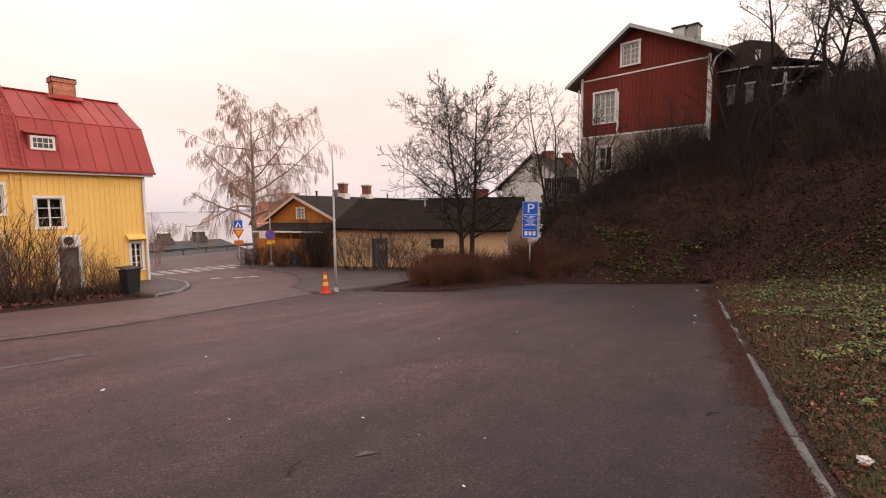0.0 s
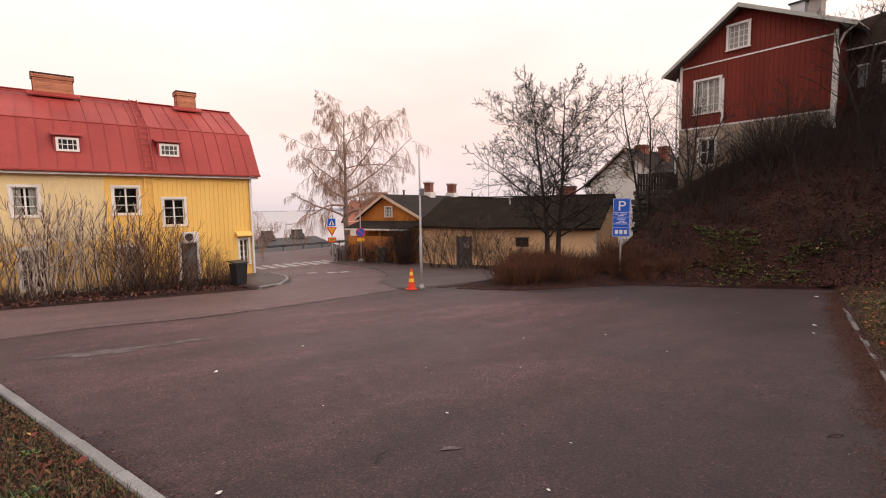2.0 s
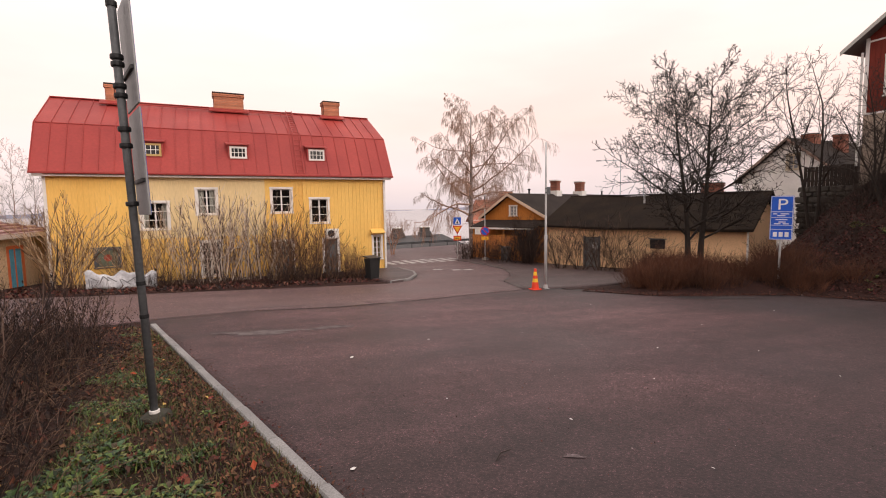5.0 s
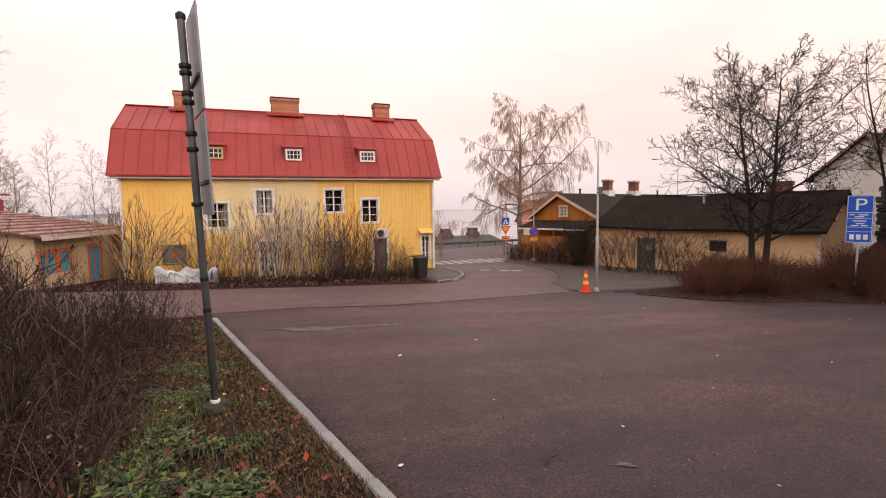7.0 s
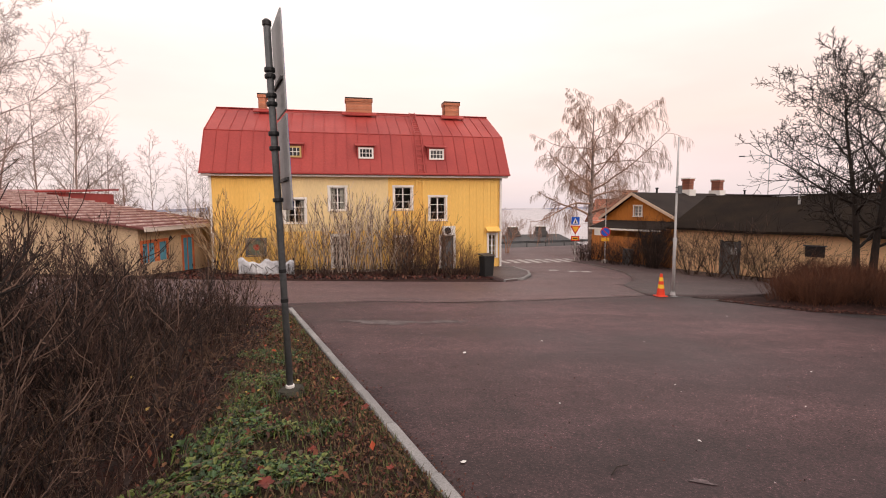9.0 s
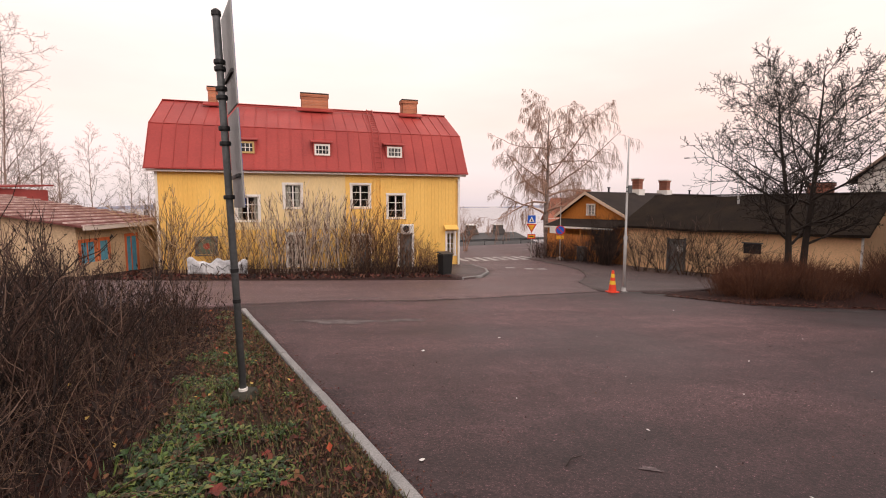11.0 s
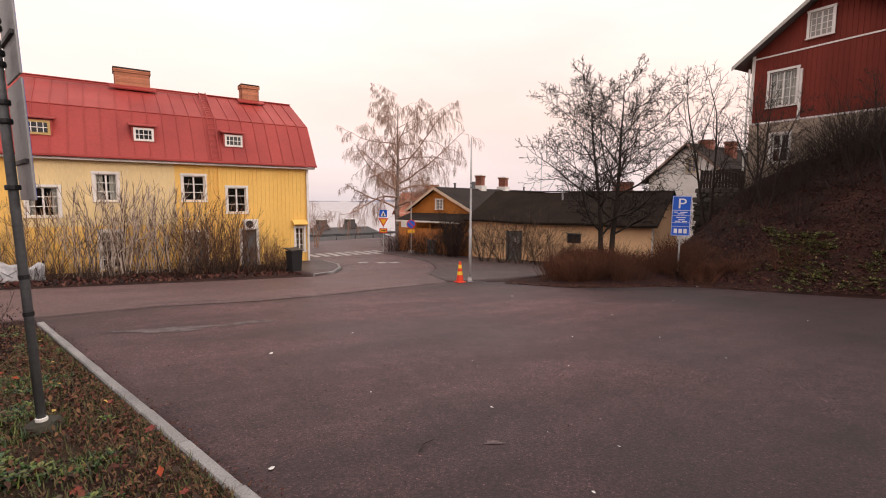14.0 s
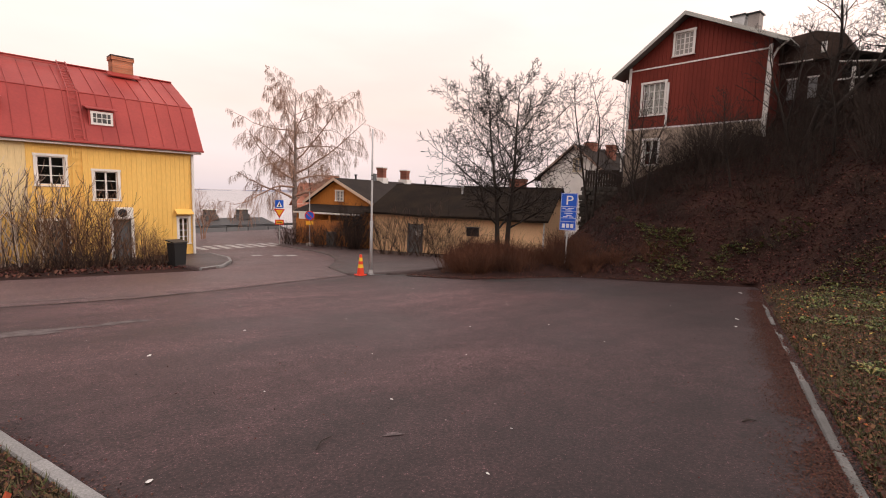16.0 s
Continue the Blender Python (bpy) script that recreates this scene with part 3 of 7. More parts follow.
# lake and far shore
WATER = bpy.data.materials.new("calm_lake_water")
WATER.use_nodes = True
wb = WATER.node_tree.nodes["Principled BSDF"]
wb.inputs["Base Color"].default_value = (0.06, 0.065, 0.07, 1)
wb.inputs["Roughness"].default_value = 0.10
wtex = WATER.node_tree.nodes.new("ShaderNodeTexNoise")
wtex.inputs["Scale"].default_value = 0.08
wbump = WATER.node_tree.nodes.new("ShaderNodeBump")
wbump.inputs["Strength"].default_value = 0.08
WATER.node_tree.links.new(wtex.outputs[0], wbump.inputs["Height"])
WATER.node_tree.links.new(wbump.outputs[0], wb.inputs["Normal"])
raw("water", [(-4500, 66, -20.5), (4500, 66, -20.5), (4500, 4600, -20.5), (-4500, 4600, -20.5)], [(0, 1, 2, 3)], WATER)
tagged(bpy.data.objects["water"], "pale calm lake under an overcast sky", "lake", kind="structure")
# the blue-grey haze of distance is mixed into the forest colour
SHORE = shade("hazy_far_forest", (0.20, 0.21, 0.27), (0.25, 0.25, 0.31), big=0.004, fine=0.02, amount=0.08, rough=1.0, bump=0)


def far_shore():
    rnd = random.Random(4)
    v, f = [], []
    n = 220
    for i in range(n + 1):
        a = radians(-75 + 150 * i / n)
        rad = 3300 + 250 * np.sin(i * 0.13)
        h = 16 + 10 * np.sin(i * 0.21) + 7 * np.sin(i * 0.067 + 1) + rnd.uniform(-2, 2)
        for d, z in ((0, -21), (15, -20.5 + h * 0.7), (160, -20.5 + h), (700, -21)):
            v.append(((rad + d) * np.sin(a), (rad + d) * np.cos(a), z))
    for i in range(n):
        for k in range(3):
            p = i * 4 + k
            f.append((p, p + 4, p + 5, p + 1))
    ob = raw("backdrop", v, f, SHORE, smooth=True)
    return tagged(ob, "hazy blue-grey wooded shore across the lake", "far shore", kind="structure")


far_shore()


# ---- kerbs ----
def kerb(name, a, b, label, width=0.13, lift=0.10, stone=GRANITE):
    thing = empty(name, Matrix.Identity(4), label, "kerb", kind="structure")
    a, b = Vector(a), Vector(b)
    d = (b - a).normalized()
    side = Vector((-d.y, d.x))
    length, s = (b - a).length, 0.0
    rnd = random.Random(name)
    sink = 0.035 if stone is GRANITE_OLD else 0.006
    while s < length - 0.2:
        e = min(length, s + 0.98 + rnd.uniform(-0.02, 0.02))
        bm = bmesh.new()
        top, bot = [], []
        for t, w in ((s + 0.006, 0), (e - 0.006, 0), (e - 0.006, width), (s + 0.006, width)):
            p = a + d * t + side * (w + rnd.uniform(-0.006, 0.006))
            z = float(street_level(p.x, p.y)) + lift + rnd.uniform(-sink, 0.008)
            top.append((p.x, p.y, z))
        vs = [bm.verts.new(p) for p in top] + [bm.verts.new((p[0], p[1], p[2] - 0.3)) for p in top]
        for q in ((0, 1, 2, 3), (7, 6, 5, 4), (0, 4, 5, 1), (1, 5, 6, 2), (2, 6, 7, 3), (3, 7, 4, 0)):
            bm.faces.new([vs[i] for i in q])
        bmesh.ops.bevel(bm, geom=[ed for ed in bm.edges if ed.verts[0].co.z > top[0][2] - 0.2 and ed.verts[1].co.z > top[0][2] - 0.2], offset=0.014, segments=1, affect="EDGES")
        part("kerb_stone", bm, stone, thing)
        s = e


kerb("kerb_west", (1.41, -0.70), (-1.06, 11.7), "row of grey granite kerb stones beside the grass", lift=0.062, width=0.105)
kerb("kerb_south", (13.2, 1.94), (1.41, -0.54), "sunken grey kerb stones half grown over", lift=0.040, width=0.088, stone=GRANITE_OLD)
CORNER = [(10.1, 26.2), (9.95, 23.5), (9.3, 21.7), (8.15, 19.8), (7.0, 19.0)]
for i in range(4):
    kerb("kerb_corner_%d" % (i + 1), CORNER[i + 1], CORNER[i], "pale rounded kerb at the pavement corner", lift=0.12, width=0.12)
CURVE = [(10.2, 13.95), (11.4, 17.1), (13.0, 18.9), (14.1, 20.6), (15.0, 22.5), (15.5, 24.8), (15.6, 27.5), (15.6, 29.6)]
for i in range(7):
    kerb("kerb_curve_%d" % (i + 1), CURVE[i + 1], CURVE[i], "low worn kerb along the bend of the street", lift=0.058, width=0.09, stone=GRANITE_OLD)


# ---- buildings ----
def wall(name, x0, x1, z0, z1, thick, openings, material, parent, label="", pale=None, top=None, m=None):
    """An upright wall along x, front at y = 0, with openings through it. pale: x and z range of a second material. top: function of x for a sloped head."""
    xs, zs = {x0, x1}, {z0, z1}
    for a, b, c, d in openings:
        xs |= {a, b}
        zs |= {c, d}
    if pale:
        xs |= {pale[0], pale[1]}
        zs |= {pale[2]}
    xs, zs = sorted(x for x in xs if x0 <= x <= x1), sorted(z for z in zs if z0 <= z <= z1)
    bm = bmesh.new()

    def solid(i, j):
        if not (0 <= i < len(xs) - 1 and 0 <= j < len(zs) - 1):
            return False
        cx, cz = (xs[i] + xs[i + 1]) / 2, (zs[j] + zs[j + 1]) / 2
        return not any(a < cx < b and c < cz < d for a, b, c, d in openings)

    def quad(ps, k=0):
        f = bm.faces.new([bm.verts.new(p) for p in ps])
        f.material_index = k

    for i in range(len(xs) - 1):
        for j in range(len(zs) - 1):
            if not solid(i, j):
                continue
            a, b, c, d = xs[i], xs[i + 1], zs[j], zs[j + 1]
            k = 1 if pale and pale[0] <= (a + b) / 2 <= pale[1] and (c + d) / 2 > pale[2] else 0
            quad([(a, 0, c), (b, 0, c), (b, 0, d), (a, 0, d)], k)
            quad([(a, thick, c), (a, thick, d), (b, thick, d), (b, thick, c)], k)
            if not solid(i - 1, j):
                quad([(a, 0, c), (a, 0, d), (a, thick, d), (a, thick, c)], k)
            if not solid(i + 1, j):
                quad([(b, 0, c), (b, thick, c), (b, thick, d), (b, 0, d)], k)
            if not solid(i, j - 1):
                quad([(a, 0, c), (a, thick, c), (b, thick, c), (b, 0, c)], k)
            if not solid(i, j + 1):
                quad([(a, 0, d), (b, 0, d), (b, thick, d), (a, thick, d)], k)
    mesh = bpy.data.meshes.new(name)
    bm.to_mesh(mesh)
    bm.free()
    ob = link_mesh(name, mesh, material, parent, label)
    if m is not None:
        ob.matrix_basis = m
    return ob


def window(parent, a, b, c, d, cols=2, rows=3, trim=WHITE, casing=0.11, m=None, curtain=0, name="window", deep=0.10, label="white-framed casement window with glazing bars", pane_mat=None):
    """A window in the opening a..b, c..d of a wall whose front is at y = 0."""
    mm = m or Matrix.Identity(4)
    bm = bmesh.new()
    for q in ((a - casing, a, c - 0.02, d), (b, b + casing, c - 0.02, d)):
        box(bm, q[0], q[1], -0.035, 0.02, q[2], q[3])
    box(bm, a - casing - 0.02, b + casing + 0.02, -0.04, 0.02, d, d + casing)
    frame_ob = part(name, bm, trim, parent, label)
    frame_ob.matrix_basis = mm
    part("window_sill", boxed(a - casing - 0.03, b + casing + 0.03, -0.07, 0.03, c - 0.075, c - 0.02, bevel=0.008), trim, frame_ob)
    bm = bmesh.new()
    s = 0.045
    for q in ((a, a + s, c, d), (b - s, b, c, d), (a + s, b - s, c, c + s), (a + s, b - s, d - s, d)):
        box(bm, q[0], q[1], deep - 0.03, deep + 0.03, q[2], q[3])
    part("sash", bm, trim, frame_ob)
    for i in range(1, cols):
        x = a + (b - a) * i / cols
        w = 0.035 if (cols == 2 or i == cols // 2) else 0.018
        part("mullion", boxed(x - w, x + w, deep - 0.028, deep + 0.028, c + s, d - s), trim, frame_ob)
    for j in range(1, rows):
        z = c + (d - c) * j / rows
        for i in range(cols):
            x0, x1 = a + (b - a) * i / cols + 0.036, a + (b - a) * (i + 1) / cols - 0.036
            part("glazing_bar", boxed(x0, x1, deep - 0.02, deep + 0.02, z - 0.016, z + 0.016), trim, frame_ob)
    pane = part("pane", boxed(a + s, b - s, deep - 0.004, deep + 0.004, c + s, d - s), pane_mat or GLASS, frame_ob)
    pane.visible_shadow = False
    if curtain:
        bm = bmesh.new()
        n = 24
        for side in (0, 1):
            x0 = a + s if side == 0 else b - s - (b - a) * 0.5 * curtain
            pts = [(x0 + (b - a) * 0.5 * curtain * i / n, deep + 0.10 + 0.025 * np.sin(i * 1.9)) for i in range(n + 1)]
            for (xa, ya), (xb, yb) in zip(pts, pts[1:]):
                bm.faces.new([bm.verts.new(p) for p in ((xa, ya, c + s), (xb, yb, c + s), (xb, yb, d - s), (xa, ya, d - s))])
        part("curtain", bm, CURTAIN, frame_ob)
    return frame_ob


def chimney(parent, x, y, w, d, z0, z1, cap=0.10, name="chimney", brick=BRICK):
    """A brick chimney of laid courses with a projecting head."""
    core = part(name, boxed(x - w / 2 + 0.012, x + w / 2 - 0.012, y - d / 2 + 0.012, y + d / 2 - 0.012, z0, z1 - 0.02), MORTAR, parent, "red brick chimney with a projecting head")
    brick_w, brick_h = 0.26, 0.085
    z, row = z0 + 0.35, 0
    meshes = {}
    while z < z1 - 0.04:
        flare = cap * 0.5 if z > z1 - 0.22 else 0.0
        bm = bmesh.new()
        for side in range(4):
            along = w if side % 2 == 0 else d
            s = -along / 2 - flare + (0.13 if row % 2 else 0.0)
            if row % 2:
                box_from(bm, side, x, y, w + 2 * flare, d + 2 * flare, -along / 2 - flare, s - 0.008, z, z + brick_h - 0.012)
            while s < along / 2 + flare - 0.02:
                e = min(s + brick_w - 0.01, along / 2 + flare)
                box_from(bm, side, x, y, w + 2 * flare, d + 2 * flare, s, e, z, z + brick_h - 0.012)
                s += brick_w
        part("brick_course", bm, brick, core)
        z += brick_h
        row += 1
    part("chimney_cap", boxed(x - w / 2 - 0.05, x + w / 2 + 0.05, y - d / 2 - 0.05, y + d / 2 + 0.05, z1 - 0.03, z1 + 0.03, bevel=0.01), BLACK_METAL, core)
    return core


def box_from(bm, side, x, y, w, d, s, e, z0, z1):
    t = 0.02
    if side == 0:
        box(bm, x + s, x + e, y - d / 2, y - d / 2 + t, z0, z1)
    elif side == 2:
        box(bm, x + s, x + e, y + d / 2 - t, y + d / 2, z0, z1)
    elif side == 1:
        box(bm, x + w / 2 - t, x + w / 2, y + s, y + e, z0, z1)
    else:
        box(bm, x - w / 2, x - w / 2 + t, y + s, y + e, z0, z1)


def battens(x0, x1, step, z0, z1, openings, material, parent, w=0.045, proud=0.022):
    """Upright cover strips that stop at the openings."""
    x = x0
    while x < x1:
        cuts = sorted((c - 0.1, d + 0.13) for a, b, c, d in openings if a - 0.14 < x < b + 0.14)
        lo = z0
        for c, d in cuts + [(z1, z1)]:
            if c - lo > 0.05:
                part("batten", boxed(x - w / 2, x + w / 2, -proud, 0.0, lo, min(c, z1)), material, parent)
            lo = max(lo, d)
        x += step


def yellow_house():
    """Long two-storey boarded house under a red gambrel roof; its street front lies along x."""
    X0, X1, D0, DEPTH = -6.2, 9.4, 26.4, 8.0
    g = -2.3
    h = empty("yellow_house", pose(0, D0, 0), "long yellow and cream boarded house with red gambrel metal roof", "house")
    front = [(-2.60, -1.58, 0.82, 2.05), (-0.27, 0.54, 1.48, 2.68), (3.21, 4.14, 1.50, 2.71), (5.20, 6.08, 0.90, 2.17),
             (-4.5, -3.67, -0.85, -0.06), (-0.19, 0.55, -1.60, 0.08), (3.25, 4.15, -1.85, 0.0), (5.78, 6.6, -2.02, 0.0), (8.66, 9.1, -1.28, 0.0)]
    wall("wall", X0, X1, g, 3.42, 0.25, front, [YELLOW, CREAM], h, "yellow boards with a faded cream stretch upstairs", pale=(-2.92, 2.86, 0.35))
    battens(X0 + 0.1, -2.95, 0.21, g, 3.3, front, YELLOW, h)
    battens(-2.9, 2.84, 0.21, 0.35, 3.3, front, CREAM, h)
    battens(-2.9, 2.84, 0.21, g, 0.35, front, YELLOW, h)
    battens(2.9, X1 - 0.1, 0.21, g, 3.3, front, YELLOW, h)
    for i, (a, b, c, d) in enumerate(front[:4]):
        window(h, a, b, c, d, 2, 3, curtain=(0.35, 0.6, 0.0, 0.0)[i])
    w = window(h, *front[4], cols=1, rows=1, label="boarded basement window, dull green", pane_mat=shade("dull_green_board", (0.13, 0.16, 0.11), (0.18, 0.18, 0.13), rough=0.8), trim=GREY_POLE, deep=0.05)
    part("red_mark", lathed([(0.16, 0), (0.16, 0.006)], 18), shade("faded_red_paint", (0.5, 0.05, 0.03), (0.4, 0.06, 0.04)), w).matrix_basis = pose(-4.08, 0.04, -0.45, 90)
    window(h, *front[5], cols=2, rows=4, label="tall dark ground-floor window behind shrubs")
    for q in (front[6], front[7]):
        door = part("door", boxed(q[0] + 0.05, q[1] - 0.05, 0.08, 0.13, q[2], q[3] - 0.05, bevel=0.005), shade("weathered_grey_door", (0.14, 0.13, 0.12), (0.09, 0.085, 0.08), rough=0.8), h, "weathered dark grey basement door")
        bm = bmesh.new()
        box(bm, q[0] - 0.08, q[0] + 0.05, -0.03, 0.13, q[2], q[3] + 0.06)
        box(bm, q[1] - 0.05, q[1] + 0.08, -0.03, 0.13, q[2], q[3] + 0.06)
        box(bm, q[0] + 0.05, q[1] - 0.05, -0.03, 0.13, q[3] - 0.05, q[3] + 0.06)
        part("door_frame", bm, WHITE, door)
        bm = bmesh.new()
        for k in range(2):
            z = q[2] + 0.25 + k * 0.78
            box(bm, q[0] + 0.16, q[1] - 0.16, 0.06, 0.082, z, z + 0.6)
        part("door_panel", bm, GREY_POLE, door)
        part("door_handle", boxed(q[1] - 0.16, q[1] - 0.06, 0.03, 0.06, q[2] + 0.95, q[2] + 0.98), GALV, door)
    window(h, *front[8], cols=2, rows=4, label="tall narrow white window at the house corner")
    canopy = part("window_canopy", slabbed([(8.45, -0.42, 0.20), (9.25, -0.42, 0.20), (9.25, 0, 0.42), (8.45, 0, 0.42)], (0, 0, 0.04)), YELLOW, h, "small yellow board canopy over the corner window")
    part("bracket", slabbed([(8.5, -0.36, 0.20), (8.5, 0, 0.39), (8.5, 0, 0.1)], (0.04, 0, 0)), YELLOW, canopy)
    part("bracket", slabbed([(9.16, -0.36, 0.20), (9.16, 0, 0.39), (9.16, 0, 0.1)], (0.04, 0, 0)), YELLOW, canopy)
    # gable ends follow the gambrel line
    KY, KZ, RZ, EZ = 0.95, 5.66, 7.36, 3.40
    prof = [(0.25, g), (DEPTH, g), (DEPTH, 3.5), (DEPTH - KY, KZ - 0.12), (DEPTH / 2, RZ - 0.12), (KY, KZ - 0.12), (0.25, 3.8)]
    part("gable_wall", slabbed([(X0, y, z) for y, z in prof], (0.24, 0, 0)), YELLOW, h)
    part("gable_wall", slabbed([(X1 - 0.24, y, z) for y, z in prof], (0.24, 0, 0)), YELLOW, h)
    part("back_wall", boxed(X0 + 0.24, X1 - 0.24, DEPTH - 0.25, DEPTH, g, 3.5), YELLOW, h)
    # unseen floor and partition, coloured near-black so the windows show room shade
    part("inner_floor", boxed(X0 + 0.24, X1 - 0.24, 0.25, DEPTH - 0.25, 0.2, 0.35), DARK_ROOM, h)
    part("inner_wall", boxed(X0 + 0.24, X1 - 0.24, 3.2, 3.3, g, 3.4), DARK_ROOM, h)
    part("plinth", boxed(X0 - 0.03, X1 + 0.03, -0.035, 0.0, g, -1.92), CONCRETE, h)
    for x in (X0 - 0.03, X1 - 0.09):
        part("corner_board", boxed(x, x + 0.12, -0.04, 0.0, -1.9, 3.3), WHITE, h)
    part("cornice", boxed(X0 - 0.3, X1 + 0.3, -0.36, 0.0, 3.24, 3.34), WHITE, h)
    # roof of standing-seam panels
    prof_roof = [(-0.42, EZ - 0.02), (KY, KZ), (DEPTH / 2, RZ)]
    x0, x1, n = X0 - 0.38, X1 + 0.38, 27
    step = (x1 - x0) / n
    for mirror in (False, True):
        for (ya, za), (yb, zb) in zip(prof_roof, prof_roof[1:]):
            if mirror:
                ya, yb = DEPTH - ya, DEPTH - yb
            d = Vector((0, yb - ya, zb - za))
            nrm = Vector((0, -d.z, d.y)).normalized() * (-1 if mirror else 1)
            bm = bmesh.new()
            a, b = Vector((0, ya, za)), Vector((0, yb, zb))
            e = Vector((step, 0, 0))
            slab(bm, [a, a + e, b + e, b], nrm * 0.03)
            s = Vector((0.03, 0, 0))
            slab(bm, [a + nrm * 0.03, a + s + nrm * 0.03, b + s + nrm * 0.03, b + nrm * 0.03], nrm * 0.035)
            bmesh.ops.recalc_face_normals(bm, faces=bm.faces[:])
            mesh = bpy.data.meshes.new("roof_panel")
            bm.to_mesh(mesh)
            bm.free()
            for i in range(n):
                ob = link_mesh("roof_panel", mesh, RED_METAL, h)
                ob.location = (x0 + i * step, 0, 0)
    part("roof_ridge", boxed(x0, x1, DEPTH / 2 - 0.12, DEPTH / 2 + 0.12, RZ + 0.02, RZ + 0.08, bevel=0.02), RED_METAL, h)
    part("roof_knee", boxed(x0, x1, KY - 0.05, KY + 0.04, KZ + 0.0, KZ + 0.06, bevel=0.02), RED_METAL, h)
    part("gutter", boxed(x0, x1, -0.52, -0.42, EZ - 0.06, EZ + 0.05, bevel=0.02), RED_METAL, h)
    part("snow_rail", boxed(x0 + 3, x1 - 4.9, 3.35, 3.42, RZ - 0.18, RZ - 0.10), RED_METAL, h)
    # dormer vents with small windows
    for i, (a, b) in enumerate(((-2.50, -1.70), (1.32, 2.06), (5.20, 5.98))):
        za, zb = 4.27, 4.80
        ya = 0.02
        d = part("dormer", boxed(a - 0.1, b + 0.1, ya, 0.9, za - 0.08, zb + 0.08), RED_METAL, h, "small roof dormer with a white barred window")
        part("dormer_roof", slabbed([(a - 0.2, ya - 0.12, zb + 0.10), (b + 0.2, ya - 0.12, zb + 0.10), (b + 0.2, 0.95, zb + 0.34), (a - 0.2, 0.95, zb + 0.34)], (0, 0, 0.05)), RED_METAL, d)
        bm = bmesh.new()
        for q in ((a - 0.03, a + 0.06, za + 0.06, zb - 0.06), (b - 0.06, b + 0.03, za + 0.06, zb - 0.06), (a - 0.03, b + 0.03, za - 0.03, za + 0.06), (a - 0.03, b + 0.03, zb - 0.06, zb + 0.03)):
            box(bm, q[0], q[1], ya - 0.03, ya + 0.01, q[2], q[3])
        part("dormer_window_frame", bm, WHITE if i else MUSTARD, d)
        part("dormer_pane", boxed(a + 0.05, b - 0.05, ya - 0.010, ya - 0.004, za + 0.05, zb - 0.05), plain("dark_pane", (0.02, 0.022, 0.025), 0.15), d)
        for k in (1, 2, 3):
            x = a + (b - a) * k / 4
            part("dormer_mullion", boxed(x - 0.014, x + 0.014, ya - 0.024, ya - 0.008, za + 0.05, zb - 0.05), WHITE, d)
        part("dormer_glazing_bar", boxed(a + 0.05, b - 0.05, ya - 0.026, ya - 0.008, (za + zb) / 2 - 0.014, (za + zb) / 2 + 0.014), WHITE, d)
    # fixed ladder on the roof and wall
    bm = bmesh.new()
    segs = [((4.62, -0.5, 3.47), (4.66, 0.86, 5.74)), ((4.66, 0.86, 5.74), (4.80, 3.85, 7.46))]
    for (a, b) in segs:
        a, b = Vector(a), Vector(b)
        for off in (-0.17, 0.17):
            slab(bm, [a + Vector((off, 0, 0)), a + Vector((off + 0.04, 0, 0)), b + Vector((off + 0.04, 0, 0)), b + Vector((off, 0, 0))], (0, -0.02, 0.05))
        k = int((b - a).length / 0.3)
        for i in range(k):
            p = a + (b - a) * (i + 0.5) / k
            box(bm, p.x - 0.16, p.x + 0.2, p.y - 0.015, p.y + 0.015, p.z + 0.02, p.z + 0.05)
    part("roof_ladder", bm, RED_METAL, h)
    bm = bmesh.new()
    for off in (4.42, 4.78):
        box(bm, off - 0.02, off + 0.02, -0.16, -0.12, -0.4, 3.3)
    for i in range(12):
        box(bm, 4.44, 4.76, -0.15, -0.13, -0.3 + i * 0.3, -0.27 + i * 0.3)
    part("wall_ladder", bm, YELLOW, h)
    for x, w in ((-4.0, 0.42), (1.55, 1.55), (7.35, 0.95)):
        chimney(h, x, DEPTH / 2 - 0.1, w, 0.7, RZ - 0.4, 8.2)
        part("chimney_flashing", slabbed([(x - w / 2 - 0.25, DEPTH / 2 - 0.75, RZ - 0.27), (x + w / 2 + 0.25, DEPTH / 2 - 0.75, RZ - 0.27), (x + w / 2 + 0.25, DEPTH / 2 - 0.4, RZ - 0.05), (x - w / 2 - 0.25, DEPTH / 2 - 0.4, RZ - 0.05)], (0, -0.02, 0.06)), RED_METAL, h)
    # drainpipe and cable boxes on the front
    part("drainpipe", lathed([(0.045, 0), (0.045, 5.0)], 8, (9.32, -0.1, -1.9)), WHITE, h)
    part("meter_box", boxed(7.95, 8.15, -0.06, 0, -0.75, -0.35), YELLOW, h)
    return h


yellow_house()
ac = empty("heat_pump", pose(6.2, 26.12, 0.02), "small white outdoor heat pump unit on the yellow wall", "heat pump")
part("casing", boxed(-0.36, 0.36, -0.14, 0.16, 0.0, 0.52, bevel=0.02), WHITE, ac)
part("fan_grille", lathed([(0.19, 0), (0.19, 0.02), (0.05, 0.03)], 20), BLACK_METAL, ac).matrix_basis = pose(-0.08, -0.14, 0.27, 90)
part("bracket", boxed(-0.28, -0.24, -0.1, 0.28, -0.05, 0.0), GALV, ac)
part("bracket", boxed(0.24, 0.28, -0.1, 0.28, -0.05, 0.0), GALV, ac)


